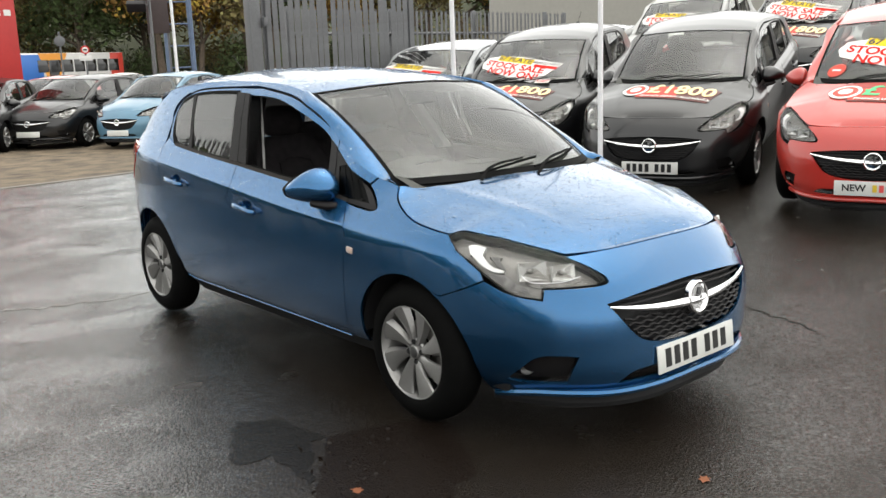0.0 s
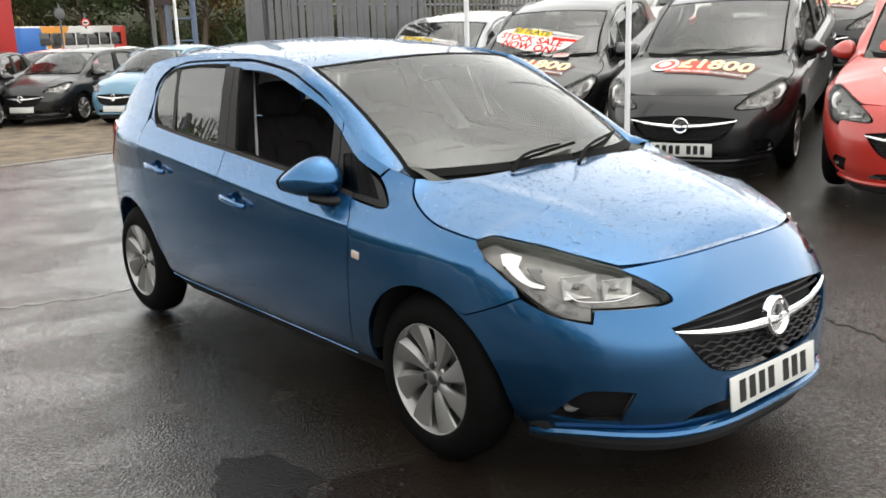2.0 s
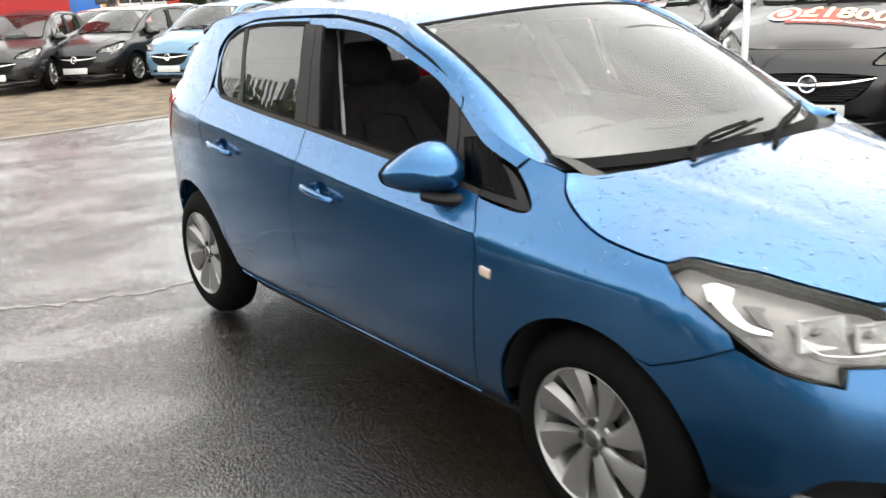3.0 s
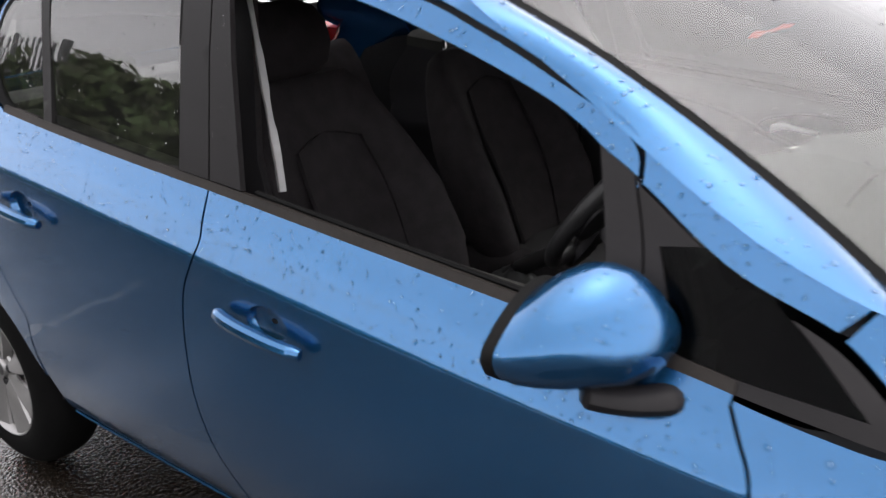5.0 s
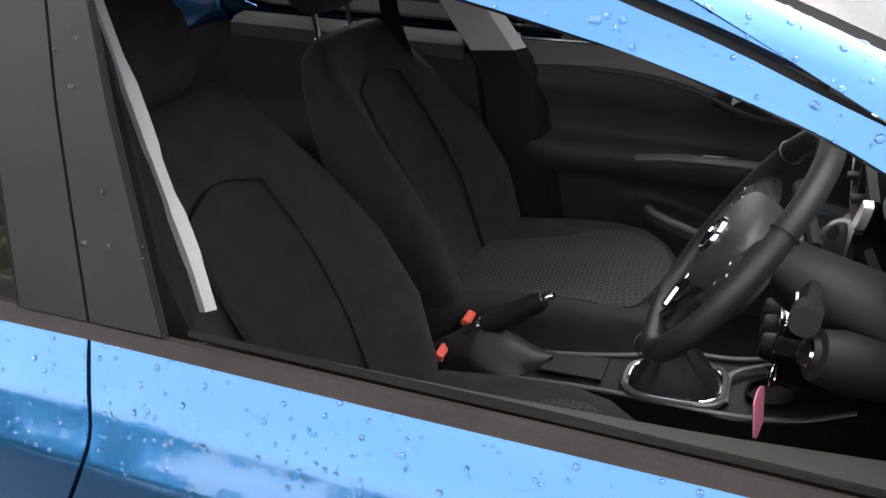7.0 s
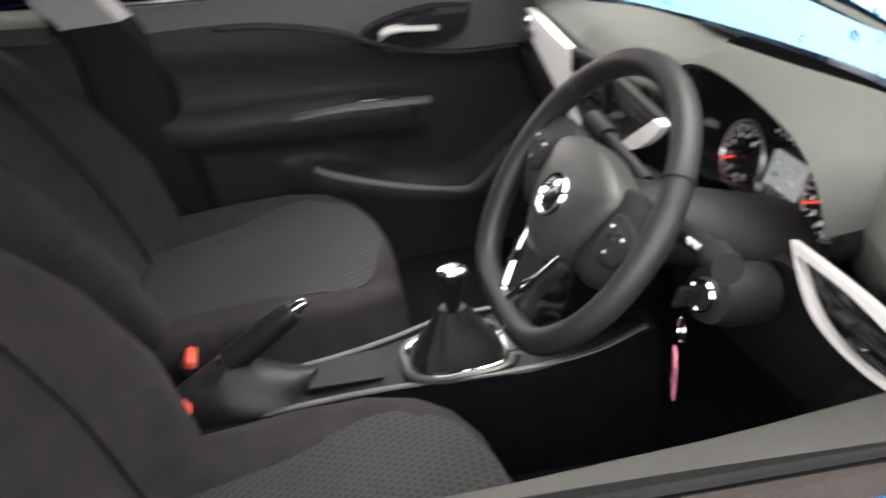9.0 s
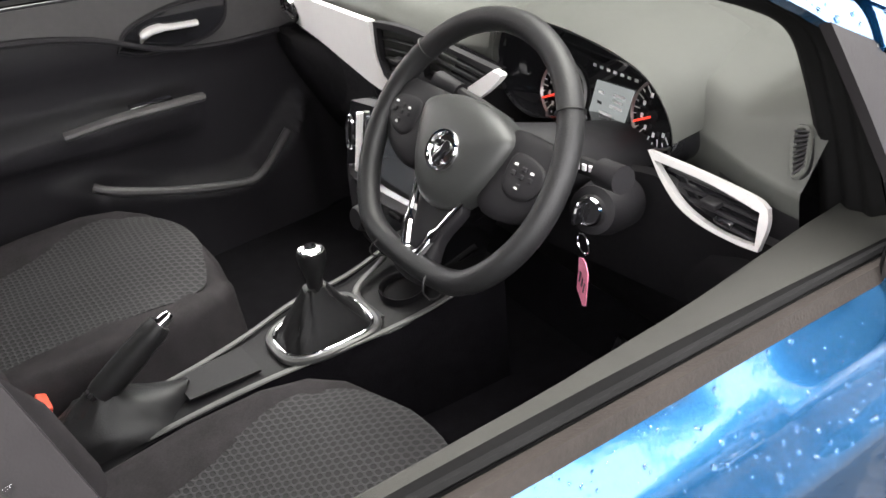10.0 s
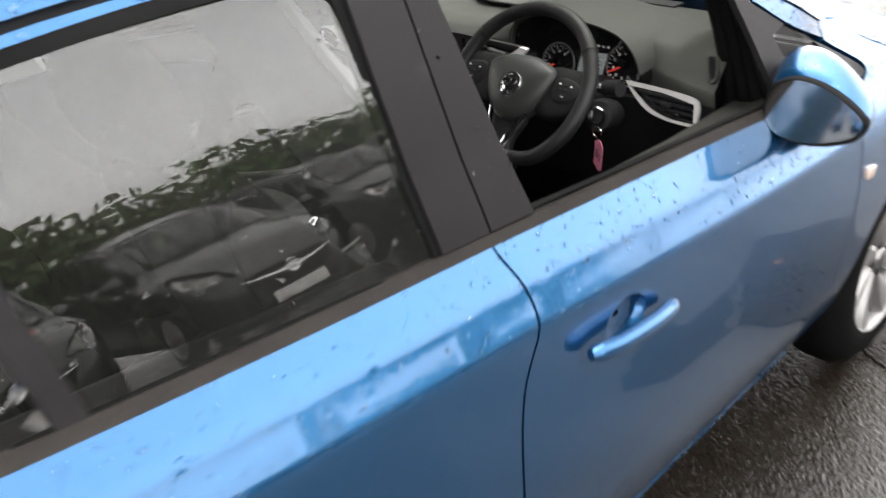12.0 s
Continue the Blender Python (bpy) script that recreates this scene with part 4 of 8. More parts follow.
        add(nm, tube(line, [0.009] + [0.0135] * (len(line) - 2) + [0.010], 10, squash=1.0), BLUE, par, both=True, key=nm + par)
        ring0 = hole_f if par == "front_door" else hole_r
        mid = np.mean(ring0, 0)
        bowl = [[tuple(body(*(mid + (q - mid) * f)) + np.array((0, d, 0))) for q in ring0] for f, d in ((1.0, 0.0), (0.97, 0.008), (0.90, 0.015), (0.6, 0.019), (0.15, 0.0195))]
        add("handle_recess", loft(bowl, cap=False), BLUE, par, both=True)
    q = body(0.905, 0.699)
    add("side_repeater", block((0.044, 0.012, 0.028), bevel=0.004, m=Matrix.Translation(q) @ pose(0, 0, 0, 0, 8, 0)), AMBER, "front_wing", both=True)
    # fuel flap line
    fl = [(-1.42 + 0.075 * math.cos(a), 0.84 + 0.075 * math.sin(a)) for a in np.linspace(0, 2 * math.pi, 28)[:-1]]
    fi = [(-1.42 + 0.072 * math.cos(a), 0.84 + 0.072 * math.sin(a)) for a in np.linspace(0, 2 * math.pi, 28)[:-1]]
    add("fuel_flap", panel(body, [np.array(q) for q in fl], [[np.array(q) for q in fi]], grid=0.02, thick=0, proud=0.0006), DARK, "rear_quarter")

    # dark inner shell behind the joints, wheel housings and floor
    lower_shell = outline([(-1.62, 0.22), (-1.60, 0.55)], [(-1.60, 0.55), (-1.3, 0.95)], [(-1.3, 0.95), (-1.0, 1.03), (-0.2, 0.978), (0.75, 0.885), (1.0, 0.885)], [(1.0, 0.885), (1.06, 0.935)], [(1.06, 0.935), (1.16, 0.875), (1.35, 0.825), (1.50, 0.80)], [(1.50, 0.80), (1.55, 0.55)], [(1.55, 0.55)] + arch(1.255, 0.36, 40, 186, 18), [arch(1.255, 0.36, 40, 186, 18)[-1], (-0.86, 0.19)], [(-0.86, 0.19)] + arch(-1.255, 0.375, 0, 190, 20), [arch(-1.255, 0.375, 0, 190, 20)[-1], (-1.62, 0.22)])
    add("inner_shell", panel(body, lower_shell, grid=0.06, thick=0, proud=-0.025), DARK, both=True)
    upper_shell = outline([(-0.98, 1.385), (-0.4, 1.392), (0.12, 1.355), (0.50, 1.205), (0.92, 1.0)], [(0.92, 1.0), (0.885, 0.975), (0.62, 1.105)], [(0.62, 1.105), (0.585, 1.145), (0.44, 1.21), (0.12, 1.305), (-0.3, 1.342), (-0.4, 1.350), (-0.80, 1.345), (-0.97, 1.31)], [(-0.97, 1.31), (-0.98, 1.385)])
    add("pillar_inner", panel(body, upper_shell, grid=0.03, thick=0, proud=-0.02), DARK, both=True)
    for cx0 in (1.255, -1.255):
        r0 = 0.352
        hood = [[(cx0 + r0 * math.cos(a), y + (0.14 * max(math.cos(a), 0) if cx0 > 0 else 0.09 * max(-math.cos(a), 0)) * (y < -0.7), 0.305 + r0 * math.sin(a)) for a in np.linspace(0.05, math.pi - 0.05, 24)] for y in (-0.80, -0.52)]
        bm = loft(hood, closed=False, cap=False)
        add("wheel_housing", bm, DARK, both=True)
    add("underbody", block((3.3, 1.36, 0.10), (0.05, 0, 0.25), 0.03), DARK)
    add("engine_bay", block((0.75, 1.0, 0.28), (1.48, 0, 0.50), 0.05), DARK)

    # wheels
    for cx0 in (1.255, -1.255):
        key = "wheel%d" % (cx0 > 0)
        at = Matrix.Translation((cx0, -0.735, 0.305)) @ pose(0, 0, 0, 90, 0, 0)
        prof = [(0.198, 0.077), (0.206, 0.082), (0.222, 0.084), (0.245, 0.082), (0.266, 0.074), (0.284, 0.060), (0.297, 0.045), (0.303, 0.02), (0.303, -0.02), (0.300, -0.045), (0.292, -0.062), (0.26, -0.074), (0.196, -0.070)]
        add("wheel", lathe(prof, 56, at), RUBBER, None, "silver eight-spoke alloy wheel with black tyre", both=True, key=key)
        rim = [(0.196, 0.074), (0.199, 0.079), (0.196, 0.080), (0.192, 0.074), (0.180, 0.02), (0.176, -0.06), (0.19, -0.07)]
        add("rim", lathe(rim + [(0.188, -0.072), (0.170, -0.06), (0.172, 0.02)], 56, at), SILVER, key, both=True)
        for i in range(8):
            a0 = 2 * math.pi * (i + 0.35) / 8
            rings = []
            for t in np.linspace(0, 1, 6):
                r = 0.040 + 0.1535 * t
                tw = a0 + 0.16 * t ** 1.3
                half = (0.013 + 0.044 * t ** 1.05)
                ux, uy = math.cos(tw), math.sin(tw)
                zt = 0.052 + 0.018 * t
                ring = []
                for du, dz in ((-half, -0.016), (-half * 0.62, 0.005), (half * 0.2, 0.004), (half * 0.9, -0.005), (half, -0.012), (0, -0.024)):
                    ring.append(tuple(at @ Vector((r * ux - du * uy, r * uy + du * ux, zt + dz))))
                rings.append(ring)
            add("spoke", loft(rings), SILVER, key, both=True)
        add("hub", lathe([(0.001, 0.062), (0.026, 0.062), (0.029, 0.058), (0.030, 0.052), (0.052, 0.050), (0.058, 0.044), (0.06, 0.02), (0.001, 0.02)], 32, at), SILVER, key, both=True)
        add("hub_badge", lathe([(0.001, 0.0645), (0.02, 0.0645), (0.024, 0.062), (0.001, 0.061)], 24, at), material("grey_hub_cap", (0.13, 0.13, 0.13), 0.3, 0.8), key, both=True)
        for i in range(4):
            a = 2 * math.pi * i / 4 + 0.15
            add("wheel_nut", lathe([(0.001, 0.0585), (0.010, 0.0585), (0.012, 0.056), (0.012, 0.04), (0.001, 0.04)], 10, at @ Matrix.Translation((0.043 * math.cos(a), 0.043 * math.sin(a), 0))), DARK, key, both=True)
        add("brake_disc", lathe([(0.05, 0.0), (0.125, 0.0), (0.128, -0.004), (0.128, -0.014), (0.05, -0.014)], 40, at), material("worn_steel", (0.30, 0.29, 0.28), 0.4, 0.9, noise_scale=18, noise_amount=0.2), key, both=True)
    return made


hero = thing("hatchback", "wet metallic blue five-door hatchback with open front window", "car")
HERO = build_car(hero)
# the driver's window is wound down
bpy.data.objects.remove(HERO.pop(("front_glass", 0)))

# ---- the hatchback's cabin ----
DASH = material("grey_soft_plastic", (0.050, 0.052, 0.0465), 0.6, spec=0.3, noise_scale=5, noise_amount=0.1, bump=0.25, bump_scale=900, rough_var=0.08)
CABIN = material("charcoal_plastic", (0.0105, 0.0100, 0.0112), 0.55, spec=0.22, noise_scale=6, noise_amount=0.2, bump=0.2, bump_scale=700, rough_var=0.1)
CARD_TOP = material("charcoal_soft_trim", (0.080, 0.077, 0.078), 0.5, noise_scale=6, noise_amount=0.15, bump=0.2, bump_scale=700, rough_var=0.08)
CARD_PLASTIC = material("charcoal_door_plastic", (0.023, 0.0218, 0.025), 0.5, spec=0.3, noise_scale=6, noise_amount=0.2, bump=0.2, bump_scale=700, rough_var=0.1)
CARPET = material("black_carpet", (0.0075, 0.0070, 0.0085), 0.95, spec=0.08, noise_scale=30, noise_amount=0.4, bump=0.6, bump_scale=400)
SATIN = material("satin_silver_trim", (0.86, 0.845, 0.83), 0.3, 0.08, noise_scale=40, noise_amount=0.02)
GLOSS = material("gloss_black", (0.008, 0.008, 0.009), 0.08, coat=0.6)
LEATHER = material("black_leather", (0.011, 0.011, 0.0115), 0.45, spec=0.35, noise_scale=8, noise_amount=0.2, bump=0.3, bump_scale=500, rough_var=0.08)
CLOTH = material("charcoal_cloth", (0.029, 0.0262, 0.0280), 0.9, spec=0.12, noise_scale=25, noise_amount=0.3, bump=0.5, bump_scale=900)
LINING = material("pale_roof_lining", (0.42, 0.41, 0.39), 0.95, noise_scale=20, noise_amount=0.08, bump=0.3, bump_scale=700)
PALE = material("pale_grey_trim", (0.40, 0.40, 0.395), 0.6, noise_scale=9, noise_amount=0.08)
RED_BUTTON = material("red_button", (0.75, 0.08, 0.04), 0.4)
PINK = material("pink_card", (0.72, 0.22, 0.33), 0.5, noise_scale=30, noise_amount=0.1)
MARK = material("white_print", (0.7, 0.7, 0.7), 0.5)
NEEDLE = material("red_needle", (0.8, 0.05, 0.03), 0.4, emit=(1.0, 0.06, 0.03), emit_strength=0.15)
DISPLAY = material("lit_display", (0.10, 0.11, 0.11), 0.2, emit=(0.75, 0.82, 0.82), emit_strength=0.06)


def cloth_pattern():
    """Woven cloth with rows of small rounded hexagons."""
    m = material("patterned_cloth", (0.045, 0.044, 0.044), 0.9)
    n, l = m.node_tree.nodes, m.node_tree.links
    b, co = n["Principled BSDF"], n.new("ShaderNodeTexCoord")
    sep = n.new("ShaderNodeSeparateXYZ")
    l.new(co.outputs["Object"], sep.inputs[0])

    def mth(op, a, c=None):
        k = n.new("ShaderNodeMath")
        k.operation = op
        for i, q in enumerate((a, c)):
            if q is None:
                continue
            if isinstance(q, (int, float)):
                k.inputs[i].default_value = q
            else:
                l.new(q, k.inputs[i])
        return k.outputs[0]
    along = mth("ADD", sep.outputs["X"], mth("MULTIPLY", sep.outputs["Z"], 0.9))
    u, v = mth("MULTIPLY", sep.outputs["Y"], 84.0), mth("MULTIPLY", along, 92.0)
    odd = mth("MULTIPLY", mth("MODULO", mth("FLOOR", mth("ADD", v, 400.0)), 2.0), 0.5)
    fu, fv = mth("SUBTRACT", mth("FRACT", mth("ADD", u, odd)), 0.5), mth("SUBTRACT", mth("FRACT", v), 0.5)
    d = mth("SQRT", mth("ADD", mth("MULTIPLY", fu, fu), mth("MULTIPLY", fv, fv)))
    cell = n.new("ShaderNodeMapRange")
    cell.inputs["From Min"].default_value, cell.inputs["From Max"].default_value = 0.33, 0.47
    l.new(d, cell.inputs["Value"])
    mix = n.new("ShaderNodeMix")
    mix.data_type = "RGBA"
    mix.inputs["A"].default_value, mix.inputs["B"].default_value = (0.0145, 0.0138, 0.0148, 1), (0.032, 0.0305, 0.0325, 1)
    l.new(cell.outputs[0], mix.inputs["Factor"])
    l.new(mix.outputs["Result"], b.inputs["Base Color"])
    k = n.new("ShaderNodeBump")
    k.inputs["Strength"].default_value, k.inputs["Distance"].default_value = 0.6, 0.002
    l.new(cell.outputs[0], k.inputs["Height"])
    l.new(k.outputs[0], b.inputs["Normal"])
    return m


HEX = cloth_pattern()


def face(fx):
    """A surface over y and z whose depth is fx(y, z)."""
    return lambda y, z: np.stack([fx(np.asarray(y, float), np.asarray(z, float)) + 0 * np.asarray(y, float), np.asarray(y, float), np.asarray(z, float)], -1)


def arr(*pts):
    return [np.array(q, float) for q in pts]


def soft_loft(sections):
    """Rings that are each a smooth closed line."""
    return loft([spline(r, 4, closed=True) for r in sections])


# dashboard
def dash_skin():
    ys = np.linspace(-0.622, 0.72, 136)
    cols = []
    for y in ys:
        pod = math.exp(-((y + 0.295) / 0.20) ** 4) if y > -0.295 else math.exp(-(abs(y + 0.295) / 0.215) ** 2.6)
        end = float(ease((-0.50 - y) / 0.09))
        ze = float(np.interp(y, [-0.70, -0.62, -0.48, -0.10, 0.15, 0.40, 0.65, 0.72], [0.905, 0.918, 0.932, 0.955, 0.960, 0.921, 0.884, 0.872]))
        xe = float(np.interp(y, [-0.70, -0.60, -0.45, -0.1, 0.13, 0.39, 0.65, 0.72], [0.645, 0.622, 0.600, 0.574, 0.562, 0.604, 0.648, 0.660]))
        zt = 0.985 - 0.02 * abs(y) / 0.7 + 0.038 * pod
        sec = [(1.16, 0.905), (1.05, 0.945 + 0.02 * end), (0.93, 0.972 + 0.03 * end), (0.80, zt + 0.045 * end), (0.70 + 0.02 * end, zt - 0.008 + 0.006 * pod + 0.042 * end), (xe + 0.05 + 0.02 * pod, ze + 0.022 + 0.035 * pod + 0.032 * end), (xe + 0.012 + 0.06 * pod, ze + 0.004), (xe + 0.004 + 0.075 * pod, ze - 0.014), (xe + 0.02 + 0.07 * pod, ze - 0.10), (0.62 + 0.03 * pod, 0.78), (0.66, 0.66), (0.74, 0.50)]
        cols.append([(x, y, z) for x, z in spline(sec, 3)])
    bm = loft(cols, closed=False, cap=False)
    hole = [np.array(q[1:]) for q in ring_at(0.68, 1.02)]
    gone = [f for f in bm.faces if f.calc_center_median().x < 0.79 and inside(np.array([f.calc_center_median()[1:]]), hole)[0]]
    bmesh.ops.delete(bm, geom=gone, context="FACES")
    return bm


def ring_at(x, grow, lift=0.0, aside=0.0):
    pts = spline([(-0.118, 0.925), (-0.135, 0.985), (-0.20, 1.012), (-0.30, 1.015), (-0.40, 0.998), (-0.447, 0.955), (-0.452, 0.905), (-0.405, 0.868), (-0.33, 0.893), (-0.27, 0.893), (-0.185, 0.868), (-0.132, 0.885)], 5, closed=True)
    c = np.array((-0.285, 0.94))
    return [(x, *(c + (np.array(q) - c) * grow + np.array((aside, lift)))) for q in pts]


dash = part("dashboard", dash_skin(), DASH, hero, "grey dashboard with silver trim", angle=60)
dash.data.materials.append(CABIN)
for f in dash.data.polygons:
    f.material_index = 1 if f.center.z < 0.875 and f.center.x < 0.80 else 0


def trim(name, surf, line, mat, parent, proud=0.0, thick=0.012, holes=(), label="", grid=0.02, flip=True):
    return part(name, panel(surf, line, holes, grid=grid, thick=thick, proud=proud, flip=flip), mat, parent, label)


pass_face = face(lambda y, z: 0.548 + 0.165 * np.maximum(y - 0.13, 0.0) + 0.04 * (0.90 - z))
silver_line = outline([(0.668, 0.838), (0.660, 0.860), (0.635, 0.872), (0.52, 0.893), (0.39, 0.913), (0.25, 0.934), (0.135, 0.952)], [(0.135, 0.952), (0.132, 0.905), (0.115, 0.872), (0.055, 0.850), (-0.06, 0.868)],
                      [(-0.06, 0.868), (-0.01, 0.835), (0.06, 0.826), (0.125, 0.832), (0.20, 0.828), (0.40, 0.826), (0.55, 0.820), (0.63, 0.816), (0.662, 0.822), (0.668, 0.838)])
vent_l = outline([(0.657, 0.840), (0.645, 0.862), (0.615, 0.868), (0.570, 0.864), (0.552, 0.846), (0.575, 0.829), (0.620, 0.821), (0.648, 0.824), (0.657, 0.840)])
panel_s = trim("fascia_panel", pass_face, silver_line, SATIN, dash, holes=[vent_l], label="satin silver fascia panel", grid=0.015)
trim("side_vent", pass_face, vent_l, GLOSS, dash, proud=-0.02, thick=0)
ring = [pass_face(*q) - np.array((0.003, 0, 0)) for q in resample(vent_l, 0.008)]
part("vent_ring", tube(ring, 0.0058, 6, closed=True, up=(1, 0, 0)), CHROME, dash)
for k in range(4):
    z = 0.830 + k * 0.0095
    part("vent_slat", block((0.012, 0.080, 0.003), bevel=0.001, segments=1, m=Matrix.Translation((0.636, 0.606, z)) @ pose(0, 0, 0, 0, 0, -10)), CABIN, dash)
pad_lo = face(lambda y, z: 0.568 + 0.165 * np.maximum(y - 0.13, 0.0) + 0.35 * (0.82 - z) * 0.6)
trim("glovebox", pad_lo, outline([(0.64, 0.818), (0.40, 0.822), (0.22, 0.824)], [(0.22, 0.824), (0.21, 0.64), (0.24, 0.60)], [(0.24, 0.60), (0.45, 0.60), (0.62, 0.62)], [(0.62, 0.62), (0.655, 0.74), (0.64, 0.818)]), CABIN, dash, grid=0.04)
mid_face = face(lambda y, z: 0.556 - 0.05 * (0.93 - z))


def vent(parent, surf, line, slats, tilt=0.0, deep=0.03):
    trim("vent_bed", surf, line, GLOSS, parent, proud=-deep, thick=0, grid=0.02)
    poly = [np.array(q) for q in line]
    zs = [q[1] for q in poly]
    ysm = [q[0] for q in poly]
    y0, y1, z0, z1 = min(ysm), max(ysm), min(zs), max(zs)
    for k in range(slats):
        f = (k + 0.6) / slats
        pts = []
        for y in np.linspace(y0 + 0.002, y1 - 0.002, 25):
            z = z0 + (z1 - z0) * f + tilt * (y - (y0 + y1) / 2)
            if inside(np.array([[y, z]]), poly)[0]:
                pts.append(tuple(surf(y, z) + np.array((0.008, 0, 0))))
        if len(pts) > 3:
            part("vent_slat", tube(pts, 0.0042, 6, squash=0.6), CABIN, parent)


v1 = outline([(0.122, 0.943), (0.07, 0.950), (0.012, 0.953)], [(0.012, 0.953), (0.006, 0.900)], [(0.006, 0.900), (0.06, 0.878), (0.102, 0.872)], [(0.102, 0.872), (0.118, 0.898), (0.122, 0.943)])
v2 = outline([(-0.008, 0.954), (-0.09, 0.955), (-0.172, 0.950)], [(-0.172, 0.950), (-0.118, 0.902)], [(-0.118, 0.902), (-0.06, 0.893), (-0.012, 0.898)], [(-0.012, 0.898), (-0.008, 0.954)])
centre_line = outline([(0.132, 0.951), (0.07, 0.960), (0.0, 0.964), (-0.19, 0.960)], [(-0.19, 0.960), (-0.12, 0.893), (-0.06, 0.860)], [(-0.06, 0.860), (0.05, 0.848), (0.11, 0.864)], [(0.11, 0.864), (0.128, 0.90), (0.132, 0.951)])
trim("vent_housing", mid_face, centre_line, CABIN, dash, proud=0.004, holes=[v1, v2], grid=0.015)
vent(dash, mid_face, v1, 5, -0.12)
vent(dash, mid_face, v2, 5, 0.05)
for y, z in ((0.058, 0.905), (-0.07, 0.917)):
    part("vent_tab", block((0.02, 0.022, 0.010), (0.548, y, z), 0.003), CABIN, dash)
trim("silver_wing", mid_face, outline([(-0.192, 0.962), (-0.208, 0.955), (-0.15, 0.905), (-0.075, 0.872)], [(-0.075, 0.872), (-0.11, 0.902), (-0.192, 0.962)]), SATIN, dash, proud=0.012, grid=0.012)

# centre stack with radio and heating panel
stack_face = face(lambda y, z: 0.445 + 0.19 * (z - 0.60))
stack_line = outline([(0.128, 0.835), (0.02, 0.848), (-0.10, 0.835)], [(-0.10, 0.835), (-0.115, 0.72), (-0.09, 0.615)], [(-0.09, 0.615), (0.02, 0.602), (0.105, 0.615)], [(0.105, 0.615), (0.135, 0.72), (0.128, 0.835)])
stack = part("radio_console", panel(stack_face, stack_line, grid=0.03, thick=0.14, flip=True), GLOSS, hero)
trim("screen", stack_face, outline([(0.075, 0.825), (-0.085, 0.825)], [(-0.085, 0.825), (-0.08, 0.738)], [(-0.08, 0.738), (0.075, 0.738)], [(0.075, 0.738), (0.075, 0.825)]), material("dark_screen", (0.05, 0.055, 0.06), 0.12, coat=1.0), stack, proud=0.003)
trim("silver_bar", stack_face, outline([(0.118, 0.728), (0.02, 0.718), (-0.10, 0.728)], [(-0.10, 0.728), (-0.095, 0.712), (0.02, 0.698), (0.112, 0.712)], [(0.112, 0.712), (0.118, 0.728)]), CHROME, stack, proud=0.008)
part("silver_bar", tube([tuple(stack_face(0.088, z) - np.array((0.006, 0, 0))) for z in (0.728, 0.76, 0.80, 0.828)], 0.006, 8), SATIN, stack)
oval_ring = [(0.118 + 0.010 * math.cos(a), 0.785 + 0.028 * math.sin(a)) for a in np.linspace(0, 2 * math.pi, 29)[:-1]]
part("radio_dial", tube([tuple(stack_face(*q) - np.array((0.006, 0, 0))) for q in oval_ring], 0.0035, 6, closed=True, up=(1, 0, 0)), CHROME, stack, "chrome-ringed control")
for k, y in enumerate((0.07, 0.01, -0.05)):
    q = stack_face(y, 0.648)
    part("heater_dial", lathe([(0.001, 0.022), (0.018, 0.022), (0.022, 0.016), (0.025, 0.0), (0.001, 0.0)], 28, Matrix.Translation(q) @ pose(0, 0, 0, 0, -78, 0)), CABIN, stack)
    for d in (-0.022, 0.022):
        q = stack_face(y + d, 0.685)
        part("button", block((0.006, 0.018, 0.011), tuple(q), 0.002, 1), CABIN, stack)

# instrument pod
pod = part("instrument_pod", loft([ring_at(0.685, 0.86, -0.028, 0.036), ring_at(0.66, 0.93, -0.022, 0.03), ring_at(0.622, 1.0), ring_at(0.618, 1.03), ring_at(0.63, 1.07), ring_at(0.70, 1.09, 0.004), ring_at(0.80, 1.04, 0.0)], cap=False), GLOSS, hero, "instrument binnacle with two dials and lit display", angle=60)
clus = face(lambda y, z: 0.668 + 0.25 * (z - 0.93))
part("pod_hood", loft([[q for q in ring_at(x, g, dz) if q[2] > 0.925] for x, g, dz in ((0.606, 1.035, 0.003), (0.603, 1.06, 0.006), (0.63, 1.09, 0.012), (0.70, 1.10, 0.016), (0.80, 1.06, 0.006))], closed=False, cap=False), DASH, pod, angle=60)
trim("dial_plate", clus, [np.array(q[1:]) for q in ring_at(0.68, 0.95, -0.026, 0.034)], GLOSS, pod, thick=0)
for cy, cz, r in ((-0.2115, 0.900, 0.045), (-0.388, 0.921, 0.045)):
    q = clus(cy, cz)
    m = Matrix.Translation(q - np.array((0.003, 0, 0))) @ pose(0, 0, 0, 0, -76, 0)
    dial = part("dial", lathe([(r - 0.002, 0.0), (r, 0.004), (r + 0.002, 0.0)], 40, m), SILVER, pod)
    for k in range(21):
        a = radians(-130 + 13 * k)
        long_one = k % 2 == 0
        rr = r - (0.009 if long_one else 0.006)
        part("tick", block((0.0012, 0.010 if long_one else 0.005, 0.001), bevel=0, m=m @ pose(0, 0, 0, 0, 0, math.degrees(-a)) @ pose(0, rr, 0.002)), MARK, dial, smooth=False)
    for k in range(8):
        a = radians(-125 + 36 * k)
        part("number_bar", block((0.006, 0.004, 0.001), bevel=0, m=m @ pose((r - 0.018) * math.sin(a), (r - 0.018) * math.cos(a), 0.002)), MARK, dial, smooth=False)
    part("needle", block((0.003, r * 0.9, 0.002), bevel=0.0005, segments=1, m=m @ pose(0, 0, 0, 0, 0, 28) @ pose(0, r * 0.42, 0.006)), NEEDLE, dial)
    part("needle_cap", lathe([(0.001, 0.009), (0.006, 0.009), (0.008, 0.004), (0.001, 0.003)], 16, m), GLOSS, dial)
